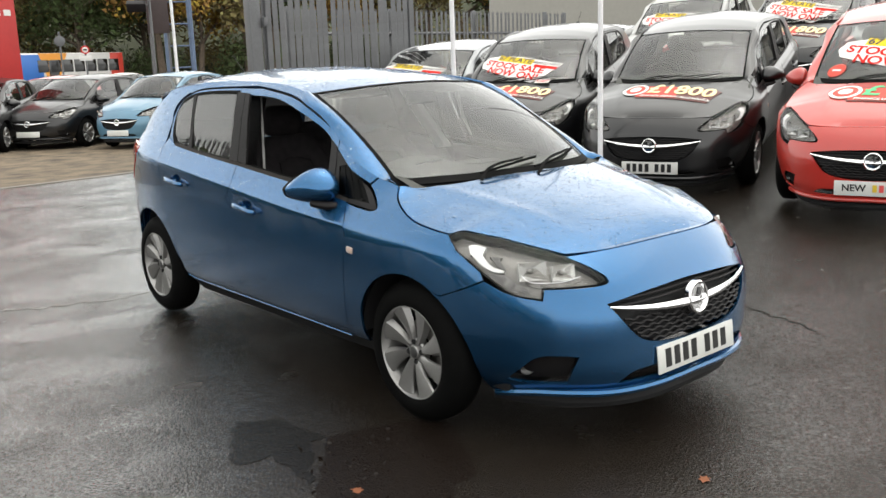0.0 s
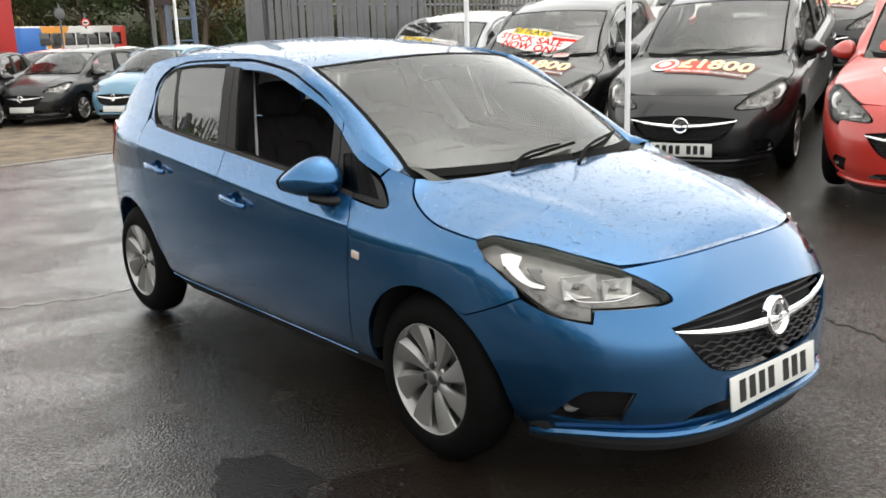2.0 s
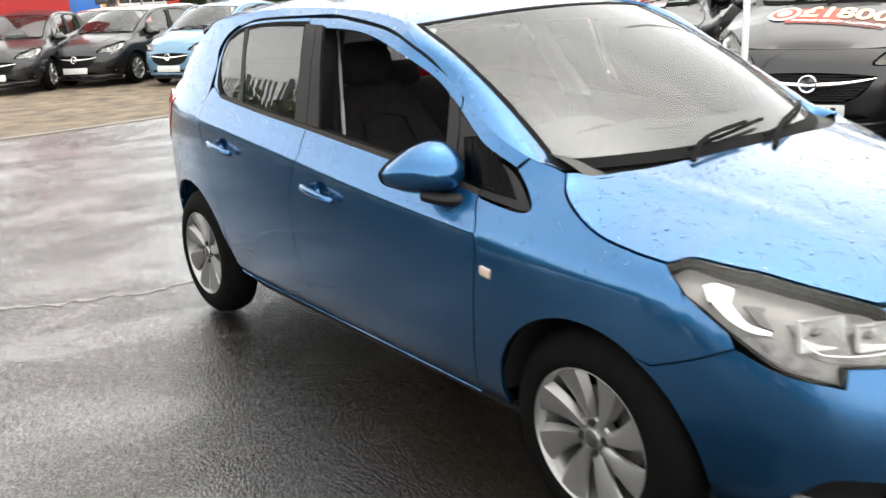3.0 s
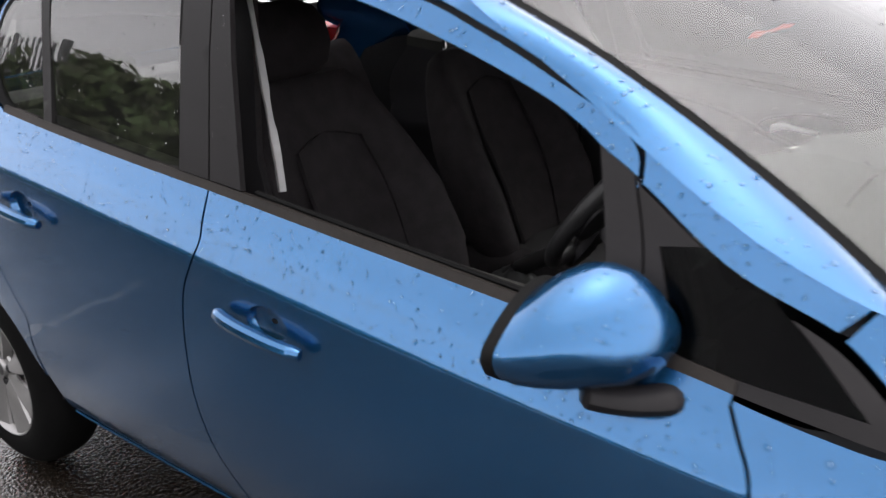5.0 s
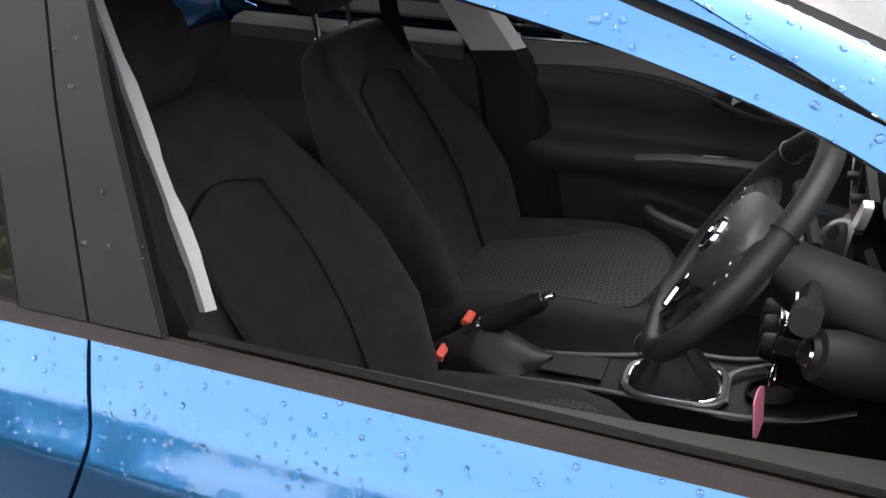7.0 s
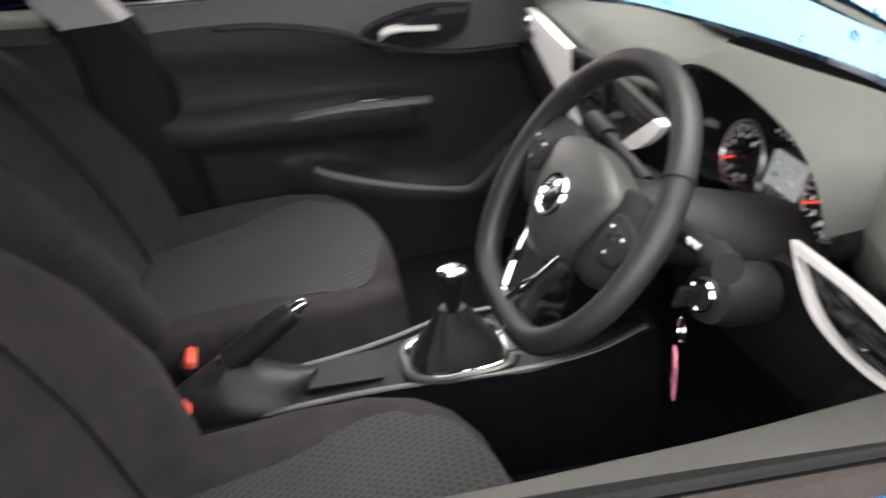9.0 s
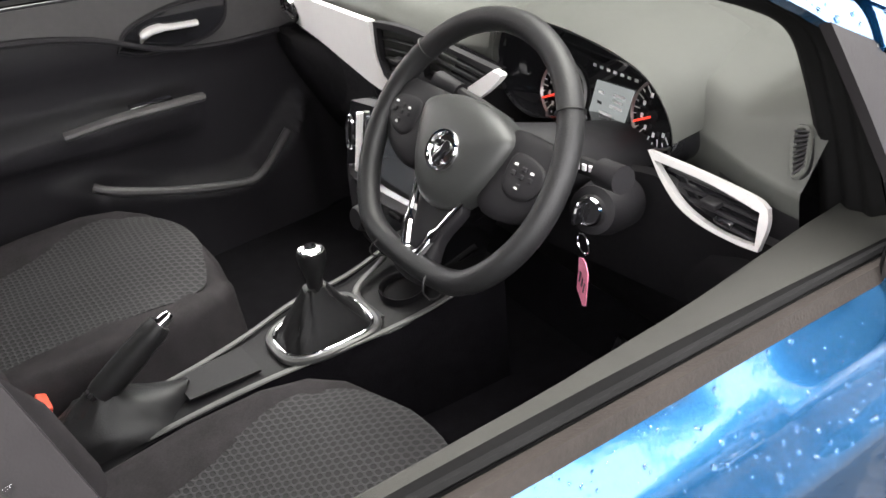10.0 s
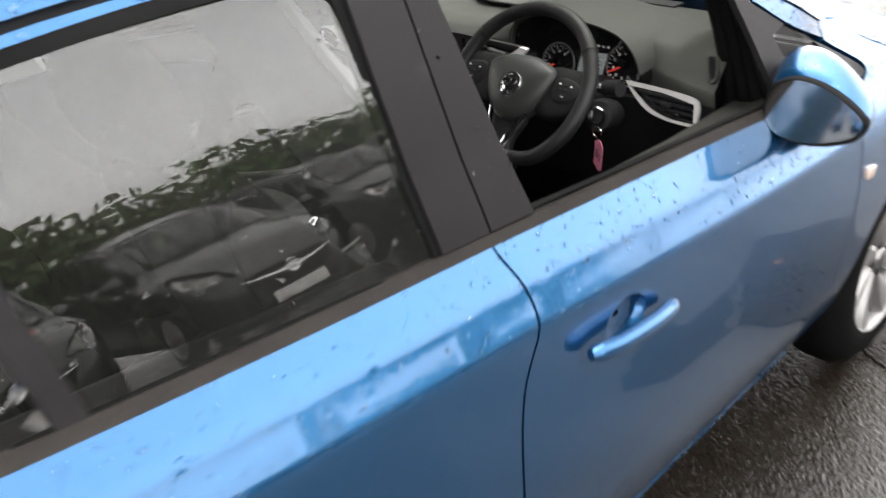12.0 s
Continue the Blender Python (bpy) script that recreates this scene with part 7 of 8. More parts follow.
GALV = material("weathered_galvanised_steel", (0.125, 0.127, 0.133), 0.55, 0.3, noise_scale=3, noise_amount=0.25, rough_var=0.1)
WHITE_POST = material("white_painted_steel", (0.72, 0.72, 0.74), 0.4, noise_scale=4, noise_amount=0.1)
bm = bmesh.new()
xs = np.unique(np.r_[np.linspace(-600, -18, 12), np.linspace(-18, 14, 65), np.linspace(14, 600, 12)])
ys = np.unique(np.r_[np.linspace(-600, -14, 12), np.linspace(-14, 18, 65), np.linspace(18, 600, 12)])
vs = [[bm.verts.new((x, y, rise(x, y))) for y in ys] for x in xs]
for i in range(len(xs) - 1):
    for j in range(len(ys) - 1):
        bm.faces.new((vs[i][j], vs[i + 1][j], vs[i + 1][j + 1], vs[i][j + 1]))
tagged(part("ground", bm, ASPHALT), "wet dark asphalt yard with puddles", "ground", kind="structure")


def sheet(name, line, mat, label, category, z=0.004, grid=0.3, ragged=0.0, kind="structure"):
    pts = resample([np.array(q, float) for q in line], grid)
    if ragged:
        pts = [q + ragged * np.array((noise.noise(Vector((q[0] * 2.3, q[1] * 2.3, 3.1))), noise.noise(Vector((q[0] * 2.7, q[1] * 2.7, 7.7))))) for q in pts]
        pts = [q + 0.6 * ragged * np.array((noise.noise(Vector((q[0] * 13.0, q[1] * 13.0, 1.1))), noise.noise(Vector((q[0] * 13.0, q[1] * 13.0, 5.3))))) for q in pts] if grid < 0.1 else pts
    surf = lambda x, y: np.stack([np.asarray(x, float), np.asarray(y, float), np.array([rise(a, b) for a, b in zip(np.ravel(x), np.ravel(y))]).reshape(np.shape(x)) + z], -1)
    return tagged(part(name, panel(surf, pts, grid=grid, thick=z), mat), label, category, kind=kind)


sheet("gravel_strip", [(-30, -12), (-9.0, -12), (-8.9, -4), (-9.05, 0.3), (-9.25, 2.3), (-9.4, 6.5), (-30, 9)], GRAVEL, "brown gravel strip under the parked cars", "gravel", 0.006, 0.8, 0.10)
sheet("kerb", [(-8.86, -12), (-8.76, -4), (-8.92, 0.3), (-9.12, 2.3), (-9.27, 6.5), (-9.40, 6.5), (-9.25, 2.3), (-9.05, 0.3), (-8.90, -4), (-9.0, -12)], KERB, "pale worn concrete edging beside the gravel", "kerb", 0.012, 0.5)
sheet("repair_patch", [(1.113, -1.17), (1.25, -0.81), (1.404, -0.723), (1.80, -0.945), (1.80, -1.07), (2.0, -1.25), (1.85, -1.6), (1.503, -1.465), (1.346, -1.338)], PATCH, "darker broken repair patch in the asphalt", "road patch", 0.004, 0.03, 0.035)
sheet("wet_stain", [(0.797, -1.44), (0.712, -1.367), (0.789, -1.22), (0.947, -1.148), (1.09, -1.17), (1.10, -1.24), (1.30, -1.345), (1.46, -1.46), (1.36, -1.44), (1.267, -1.418), (1.143, -1.419), (1.128, -1.532), (0.998, -1.537)], STAIN, "dark smooth wet stain on the asphalt", "stain", 0.002, 0.02, 0.05)


SEAM = wet_asphalt("worn_grey_joint", (0.10, 0.095, 0.088), (0.19, 0.18, 0.165), wet=0.85)
sheet("tar_seam", [(-2.34, -2.1), (-2.105, -1.537), (-1.816, -0.829), (-1.765, -0.364), (-1.74, -0.364), (-1.79, -0.829), (-2.07, -1.537), (-2.31, -2.1)], SEAM, "thin worn joint in the asphalt", "joint", 0.003, 0.02, 0.09)
CRACK = wet_asphalt("dark_crack", (0.002, 0.002, 0.002), (0.006, 0.005, 0.004), wet=0.2)
sheet("crack", [(1.22, 1.66), (1.303, 1.638), (1.602, 1.551), (1.947, 1.384), (1.940, 1.378), (1.598, 1.543), (1.30, 1.629), (1.22, 1.652)], CRACK, "thin dark crack in the asphalt", "crack", 0.002, 0.02, 0.06)
# loose stones bedded in the broken patch
rnd = random.Random(17)
b = bmesh.new()
for i in range(90):
    x, y = rnd.gauss(1.36, 0.16), rnd.gauss(-1.20, 0.14)
    if not (1.1 < x < 1.85 and -1.5 < y < -0.85):
        continue
    r = rnd.uniform(0.004, 0.014)
    bmesh.ops.create_icosphere(b, subdivisions=1, radius=r, matrix=pose(x, y, 0.004, rnd.uniform(0, 90), 0, rnd.uniform(0, 360)) @ Matrix.Diagonal((1.0, rnd.uniform(0.6, 1.0), 0.55, 1)))
tagged(part("patch_stones", b, PATCH), "dark wet stones bedded in the broken patch", "stones", kind="stuff")


def fallen_leaf(at, col):
    line = [(0.0, -0.03), (0.010, -0.016), (0.024, -0.012), (0.013, 0.003), (0.021, 0.014), (0.008, 0.017), (0.0, 0.034), (-0.007, 0.016), (-0.022, 0.015), (-0.012, 0.002), (-0.020, -0.013), (-0.008, -0.015)]
    b = bmesh.new()
    b.faces.new([b.verts.new((x, y, 0.002 + 0.004 * abs(x) / 0.02)) for x, y in line])
    ob = part("fallen_leaf", b, col, m=at)
    return tagged(ob, "small orange autumn leaf on wet asphalt", "leaf", "fallen leaves")


LEAF_COL = material("orange_leaf", (0.17, 0.050, 0.014), 0.6, noise_scale=40, noise_amount=0.3)
for x, y, a in ((2.403, -0.417, 20), (1.60, -1.35, 70), (2.9, 0.9, 130), (3.2, 1.6, 10), (-2.2, -2.3, 60), (-4.0, -1.6, 200)):
    fallen_leaf(pose(x, y, rise(x, y) + 0.001, 0, 0, a), LEAF_COL)


# ---- other cars ----
SMALL = {"wheel_nut", "plate_bar", "hub_badge", "badge_relief", "fuel_flap"}
INSIDE = [o for o in hero.children if o.name.split(".")[0] in ("dashboard", "front_seat", "rear_bench", "roof_lining", "carpet", "steering_wheel", "parcel_shelf", "rear_view_mirror")]


def car_copy(at, paint, name, label, group="", near=True):
    top = thing(name, label, "car", at, group)
    made = {}
    for nm, me, mat, under, key, lab, shadow, m in CAR_PARTS:
        if nm in SMALL and not near:
            continue
        par = made.get(under, top) if under else top
        ob = new(nm, me)
        ob.parent = par
        ob.visible_shadow = shadow
        if lab:
            ob["label"] = lab
        if mat is BLUE:
            ob.material_slots[0].link = "OBJECT"
            ob.material_slots[0].material = paint
        made[key] = ob
    for o in INSIDE:
        ob = new(o.name.split(".")[0], o.data)
        ob.parent, ob.matrix_basis = top, o.matrix_basis
        for ch in o.children:
            if ch.name.split(".")[0] in ("backrest", "headrest", "bench_back", "rear_headrest", "airbag_cover", "spoke"):
                c2 = new(ch.name.split(".")[0], ch.data)
                c2.parent, c2.matrix_basis = ob, ch.matrix_basis
    return top


def parked(ex, ey, heading, paint, name, label, group, near=True, nose=2.08):
    """A car whose badge stands over (ex, ey) and whose nose points along heading (degrees)."""
    a = radians(heading)
    x, y = ex - nose * math.cos(a), ey - nose * math.sin(a)
    zf, zr = rise(x + 1.255 * math.cos(a), y + 1.255 * math.sin(a)), rise(x - 1.255 * math.cos(a), y - 1.255 * math.sin(a))
    return car_copy(pose(x, y, (zf + zr) / 2, 0, -math.degrees(math.atan2(zf - zr, 2.51)), heading), paint, name, label, group, near)


STOCK = "cars in the sales rows"
SALE = []
SALE.append(parked(-0.95, 3.80, -69, BLACK_PAINT, "hatchback", "black hatchback with deposit offer banner on its bonnet", STOCK))
SALE.append(parked(1.13, 3.68, -73.5, RED_PAINT, "hatchback", "bright red hatchback with sale banner in its windscreen", STOCK))
SALE.append(parked(-3.04, 3.83, -65, BLACK_PAINT, "hatchback", "black hatchback with sale banner and sold notice", STOCK))
SALE.append(parked(-5.05, 3.85, -64, GREY_PAINT, "hatchback", "dark grey hatchback with sale banner, spiked reflections on roof", STOCK))
SALE.append(parked(-6.3, 8.6, -67, GREY_PAINT, "hatchback", "grey hatchback in the second row with sale banner", STOCK, False))
SALE.append(parked(-4.0, 8.1, -69, PALE, "hatchback", "silver hatchback in the second row with sale banner", STOCK, False))
SALE.append(parked(-2.2, 8.2, -78, BLACK_PAINT, "hatchback", "black hatchback in the second row with sale banner", STOCK, False))
SALE.append(parked(0.3, 8.6, -80, BLACK_PAINT, "hatchback", "black hatchback parked at the row's end", STOCK, False))
LOT = "used cars on the gravel"
parked(-15.07, 2.48, -51.7, BLACK_PAINT, "hatchback", "black used hatchback parked on gravel", LOT, False)
ka = parked(-13.35, 3.50, -57.7, SKY_PAINT, "hatchback", "small pale blue city car parked on gravel", LOT, False)
ka.scale = (0.90, 0.94, 1.0)
parked(-15.05, 1.01, -32.6, BLACK_PAINT, "hatchback", "black used car beside a black hatchback", LOT, False)
parked(-21.0, 4.0, -45, RED_PAINT, "hatchback", "red used car behind the front row", LOT, False)
parked(-14.2, 6.2, -62, BLACK_PAINT, "hatchback", "dark car parked beyond the gate", LOT, False)

# paper on the cars: windscreen boards, bonnet banners, notices
YELLOW = material("yellow_card", (0.70, 0.50, 0.03), 0.8, spec=0.2, noise_scale=8, noise_amount=0.05)
CARD = material("white_card", (0.66, 0.65, 0.63), 0.8, spec=0.2, noise_scale=6, noise_amount=0.05)
RED_INK = material("red_print", (0.55, 0.02, 0.015), 0.8, spec=0.15)
BANNER_RED = material("red_banner_print", (0.50, 0.05, 0.03), 0.6, noise_scale=9, noise_amount=0.08)
CREAM = material("cream_print", (0.80, 0.66, 0.36), 0.6)
DARK_BANNER = material("dark_red_banner", (0.10, 0.025, 0.02), 0.5, noise_scale=5, noise_amount=0.2)


def letters(text, size, mat, parent, m, name="letter", bend=None):
    """Each letter of a line of print as a part of its own, bent over what it is stuck on."""
    bm = bmesh.new()
    bm.from_mesh(lettering(text, size, 0.0008))
    bmesh.ops.remove_doubles(bm, verts=bm.verts[:], dist=1e-6)
    left = set(bm.verts)
    while left:
        seen, todo = set(), [next(v for v in bm.verts if v in left)]
        while todo:
            v = todo.pop()
            if v not in seen:
                seen.add(v)
                todo += [e.other_vert(v) for e in v.link_edges]
        left -= seen
        index = {v: i for i, v in enumerate(v for v in bm.verts if v in seen)}
        me = bpy.data.meshes.new(name)
        me.from_pydata([tuple(bend(m @ v.co) if bend else v.co) for v in index], [], [tuple(index[v] for v in f.verts) for f in bm.faces if f.verts[0] in seen])
        me.materials.append(mat)
        part(name, me, None, parent, m=None if bend else m)
    bm.free()


def screen_frame(u, v):
    """Axes on the outside of the windscreen: across, up and out."""
    p = Vector(screen_surface(u, v))
    a = (Vector(screen_surface(u + 0.05, v)) - Vector(screen_surface(u - 0.05, v))).normalized()
    b = (Vector(screen_surface(u, v + 0.05)) - Vector(screen_surface(u, v - 0.05))).normalized()
    c = a.cross(b).normalized()
    b = c.cross(a)
    m = Matrix((a, b, c)).transposed().to_4x4()
    m.translation = p + c * 0.006
    return m


def stuck(surface, line, lift):
    """A thin sheet along an outline, bent over surface(a, b, lift)."""
    return panel(lambda a, b: surface(a, b, lift), [np.array(q[:2], float) for q in line], grid=0.06, thick=0.002)


def sale_board(car, u=-0.30, v=0.40, roll=-12.0, size=1.35):
    ca, sa = math.cos(radians(roll)), math.sin(radians(roll))

    def over(a, b, lift):
        a, b = np.asarray(a, float) * size, np.asarray(b, float) * size
        uu, vv = u + (ca * a - sa * b) / 0.60, v + (sa * a + ca * b) / 0.90
        q = screen_surface(uu, vv)
        n = np.cross(screen_surface(uu + 0.01, vv) - q, screen_surface(uu, vv + 0.01) - q)
        return q + n / np.linalg.norm(n, axis=-1, keepdims=True) * lift
    bend = lambda p: over(p.x, p.y, p.z)
    board = tagged(part("sale_board", stuck(over, [(-0.36, 0.06), (-0.22, 0.12), (-0.02, 0.14), (0.38, 0.115), (0.28, -0.10), (0.22, -0.165), (0.14, -0.16), (-0.34, -0.10), (-0.38, -0.03)], 0.006), CARD, m=car.matrix_basis.copy(), smooth=False), "white stock sale board lying on a windscreen", "sign", "sale boards")
    part("yellow_strip", stuck(over, [(-0.24, 0.047), (0.12, 0.047), (0.12, 0.124), (-0.24, 0.124)], 0.008), YELLOW, board, smooth=False)
    letters("67 PLATE", 0.085, INK, board, pose(-0.06, 0.086, 0.0105), bend=bend)
    letters("STOCK SALE", 0.105, RED_INK, board, pose(-0.03, -0.010, 0.0085), bend=bend)
    letters("NOW ON!", 0.105, RED_INK, board, pose(0.0, -0.098, 0.0085), bend=bend)
    letters("BRAND NEW", 0.040, INK, board, pose(0.24, 0.088, 0.0085), bend=bend)
    part("print_bar", stuck(over, [(0.15, 0.028), (0.35, 0.028), (0.35, 0.062), (0.15, 0.062)], 0.008), RED_INK, board, smooth=False)
    return board


def bonnet_banner(car, ink, x=1.46, y=0.04):
    ca, sa = math.cos(radians(82)), math.sin(radians(82))

    def over(a, b, lift):
        a, b = np.asarray(a, float), np.asarray(b, float)
        q = bonnet_surface(x + ca * a - sa * b, y + sa * a + ca * b)
        return q + np.array((0, 0, lift))
    bend = lambda p: over(p.x, p.y, p.z)
    disc = lambda r: [(-0.36 + r * math.cos(t), 0.02 + r * math.sin(t)) for t in np.linspace(0, 2 * math.pi, 29)[:-1]]
    ban = tagged(part("offer_banner", stuck(over, [(-0.42, 0.12), (0.46, 0.13), (0.40, -0.15), (-0.30, -0.15)], 0.006), DARK_BANNER, m=car.matrix_basis.copy(), smooth=False), "finance deposit banner stuck on a bonnet", "banner", "bonnet banners")
    part("red_field", stuck(over, [(-0.38, 0.10), (0.05, 0.11), (0.10, -0.13), (-0.30, -0.13)], 0.008), BANNER_RED, ban, smooth=False)
    part("round_mark", stuck(over, disc(0.125), 0.010), CARD, ban, smooth=False)
    part("round_mark_inner", stuck(over, disc(0.095), 0.012), BANNER_RED, ban, smooth=False)
    part("round_mark_heart", stuck(over, disc(0.055), 0.014), CARD, ban, smooth=False)
    letters("£1800", 0.26, ink, ban, pose(0.10, 0.035, 0.0120), bend=bend)
    letters("FINANCE DEPOSIT ALLOWANCE", 0.046, CARD, ban, pose(0.08, -0.115, 0.0120), bend=bend)
    return ban


GREEN_INK = material("green_print", (0.05, 0.42, 0.16), 0.45)
bonnet_banner(SALE[0], CREAM)
bonnet_banner(SALE[1], GREEN_INK)
bonnet_banner(SALE[2], CREAM)
bonnet_banner(SALE[6], CREAM)
for i, (u, v, r) in {1: (0.05, 0.40, -12), 2: (-0.15, 0.33, -14), 3: (-0.25, 0.33, -12), 4: (-0.25, 0.33, -12), 5: (-0.1, 0.36, -6), 6: (-0.05, 0.34, -16)}.items():
    sale_board(SALE[i], u, v, r)
sold = tagged(part("sold_notice", prism([(-0.085, 0.05, 0), (0.085, 0.05, 0), (0.085, -0.05, 0), (-0.085, -0.05, 0)], 0.003), CARD, m=SALE[2].matrix_basis @ Matrix.Translation((1.19, 0.30, bonnet_top(1.19, 0.30)[2] + 0.02)) @ pose(0, 0, 0, 0, 12, 0) @ pose(0, 0, 0, 0, 0, 90), smooth=False), "white sold notice with red print on a bonnet", "notice")
letters("SOLD", 0.06, RED_INK, sold, pose(0, 0.018, 0.004))
part("print_bar", block((0.14, 0.012, 0.001), (0, -0.022, 0.0038), 0), RED_INK, sold, smooth=False)
rs = screen_frame(-0.72, 0.16)
sticker = tagged(part("price_sticker", lathe([(0.001, 0.003), (0.075, 0.003), (0.078, 0.0), (0.001, 0.0)], 32), BANNER_RED, m=SALE[1].matrix_basis @ rs), "round red price sticker on a windscreen", "sticker")
part("print_bar", block((0.08, 0.02, 0.001), (0, 0, 0.004), 0), CARD, sticker, smooth=False)
# the red car's plate has a word and coloured marks
show_plate = next(c for c in SALE[1].children if c.name.split(".")[0] == "number_plate")
for bar in list(show_plate.children):
    bpy.data.objects.remove(bar)
letters("NEW", 0.072, INK, show_plate, Matrix.Translation((2.0905, -0.125, 0.330)) @ pose(0, 0, 0, 90, 0, 90))
for k, col in enumerate(((0.7, 0.5, 0.05), (0.75, 0.1, 0.1), (0.1, 0.3, 0.7), (0.1, 0.5, 0.2), (0.6, 0.1, 0.4))):
    part("plate_mark", block((0.002, 0.03, 0.055), (2.0935, 0.02 + 0.045 * k, 0.332), 0), material("plate_colour", col, 0.4), SALE[1], smooth=False)


# ---- fence, posts and boards ----
def fence(name, a, b, height, spacing, label, base=0.0, pale_w=0.065, lean=0.0):
    """A palisade between two places: posts, rails and single pales with split tops."""
    a, b = Vector((*a, 0)), Vector((*b, 0))
    run = b - a
    ang = math.degrees(math.atan2(run.y, run.x))
    f = thing(name, label, "fence", pose(a.x, a.y, 0, 0, 0, ang))
    n = int(run.length / spacing)
    pale = mesh_of(prism([(-pale_w / 2, 0, 0), (pale_w / 2, 0, 0), (pale_w / 2, height - 0.10, 0), (pale_w / 2 + 0.012, height, 0), (0.008, height - 0.05, 0), (0, height + 0.03, 0), (-0.008, height - 0.05, 0), (-pale_w / 2 - 0.012, height, 0), (-pale_w / 2, height - 0.10, 0)], 0.006), "pale", False)
    pale.materials.append(GALV)
    for k in range(n + 1):
        x = k * spacing
        w = a + run * (x / run.length)
        part("pale", pale, None, f, m=pose(x, random.uniform(-0.004, 0.004), rise(w.x, w.y) + base, 90, random.uniform(-0.6, 0.6), random.uniform(-4, 4)))
    for zr in (0.35, height - 0.50):
        line = []
        for k in range(13):
            w = a + run * (k / 12)
            line.append((run.length * k / 12, 0.03, rise(w.x, w.y) + base + zr))
        part("rail", tube(line, 0.035, 4), GALV, f)
    for k in range(int(run.length / 2.7) + 2):
        x = min(k * 2.7, run.length)
        w = a + run * (x / run.length)
        part("post", block((0.10, 0.06, height + 0.05), (x, 0.09, rise(w.x, w.y) + base + height / 2), 0.008), GALV, f)
    return f


fence("gate", (-7.12, 3.50), (-6.75, 5.75), 2.75, 0.108, "weathered grey steel palisade gate standing open", 0.05, 0.076)
fence("palisade_fence", (-11.6, 6.6), (-12.3, 15.5), 2.62, 0.150, "weathered grey steel palisade fence behind the cars")
fence("palisade_fence", (-12.3, 15.5), (3.5, 19.0), 1.5, 0.20, "grey palisade fence behind the second row")
gp = thing("gate_post", "square grey steel gate post", "post", pose(-7.2, 3.31, 0))
part("shaft", block((0.17, 0.17, 3.6), (0, 0, 1.8), 0.012), GALV, gp)
part("cap", block((0.20, 0.20, 0.03), (0, 0, 3.61), 0.006), GALV, gp)
part("hinge", block((0.10, 0.06, 0.12), (0.10, 0.12, 2.1), 0.01), GALV, gp)
for x, y, h, nm, lab in ((-3.06, 3.29, 3.4, "bollard_post", "slim white steel post between parked cars"), (-1.33, 3.55, 3.4, "bollard_post", "slim white steel post between parked cars")):
    z = rise(x, y)
    p = thing(nm, lab, "post", pose(x, y, z), "white posts")
    part("shaft", tube([(0, 0, 0), (0, 0, h)], 0.024, 12), WHITE_POST, p)
    part("foot_plate", block((0.14, 0.14, 0.01), (0, 0, 0.005), 0.002), GALV, p)
    part("cap", lathe([(0.001, 0.02), (0.015, 0.015), (0.026, 0.0), (0.001, 0.0)], 12, Matrix.Translation((0, 0, h))), WHITE_POST, p)
wp = thing("flag_pole", "thin white flag pole leaning slightly", "pole", pose(-26.85, 11.15, 0))
part("shaft", tube([(0, 0, 0), (0, 0, 8)], [0.06, 0.045], 10), WHITE_POST, wp)
part("base", lathe([(0.001, 0.06), (0.10, 0.05), (0.14, 0.0), (0.001, 0.0)], 16), GALV, wp)
BLUE_STEEL = material("blue_grey_steel", (0.10, 0.14, 0.22), 0.5, 0.2, noise_scale=4, noise_amount=0.2)
mast = thing("lattice_mast", "blue-grey steel mast with rungs", "mast", pose(-28.6, 12.15, 0, 0, 0, -26))
for yy in (-0.45, 0.45):
    part("leg", tube([(0, yy, 0), (0, yy * 0.98, 9)], 0.10, 8), BLUE_STEEL, mast)
for k in range(9):
    part("rung", tube([(0, -0.44, 0.8 + 0.8 * k), (0, 0.44, 0.8 + 0.8 * k)], 0.035, 6), BLUE_STEEL, mast)
lamp = thing("flood_lamp", "grey lamp post with square floodlight", "street lamp", pose(-26.24, 10.09, 0, 0, 0, -24))
part("shaft", tube([(0, 0.0, 0), (0, 0.0, 4.6)], 0.05, 8), GALV, lamp)
part("arm", tube([(0, 0.0, 3.7), (0, -0.3, 3.75)], 0.03, 6), GALV, lamp)
part("head", block((0.34, 0.62, 0.30), bevel=0.03, m=pose(0.1, -0.42, 3.66, 0, 25, 0)), TRIM, lamp)
sign = thing("site_board", "plain dark brown board on two poles", "sign board", pose(-27.06, 10.71, 0, 0, 0, -24))
part("board", block((0.06, 0.74, 2.6), (0, 0, 4.1), 0.01), material("dark_brown_board", (0.05, 0.035, 0.035), 0.6, noise_scale=3, noise_amount=0.2), sign)
for yy in (-0.3, 0.3):
    part("pole", tube([(-0.06, yy, 0), (-0.06, yy, 3.5)], 0.04, 8), GALV, sign)
RED_BOARD = material("red_printed_fabric", (0.38, 0.018, 0.017), 0.5, noise_scale=1.5, noise_amount=0.12)
ban = thing("banner_frame", "tall plain red advertising banner on a frame", "banner", pose(-17.6, 1.90, 0, 0, 0, 14))
part("banner_cloth", block((0.05, 1.6, 3.6), (0, 0.70, 2.15), 0.02), RED_BOARD, ban)
for yy in (0.0, 1.4):
    part("leg", tube([(-0.05, yy, 0), (-0.05, yy, 4.0)], 0.04, 8), GALV, ban)
for k in range(6):
    part("white_bar", block((0.01, 0.16, 0.13), (0.03, 1.3 - 0.24 * k, 2.88), 0), CARD, ban, smooth=False)
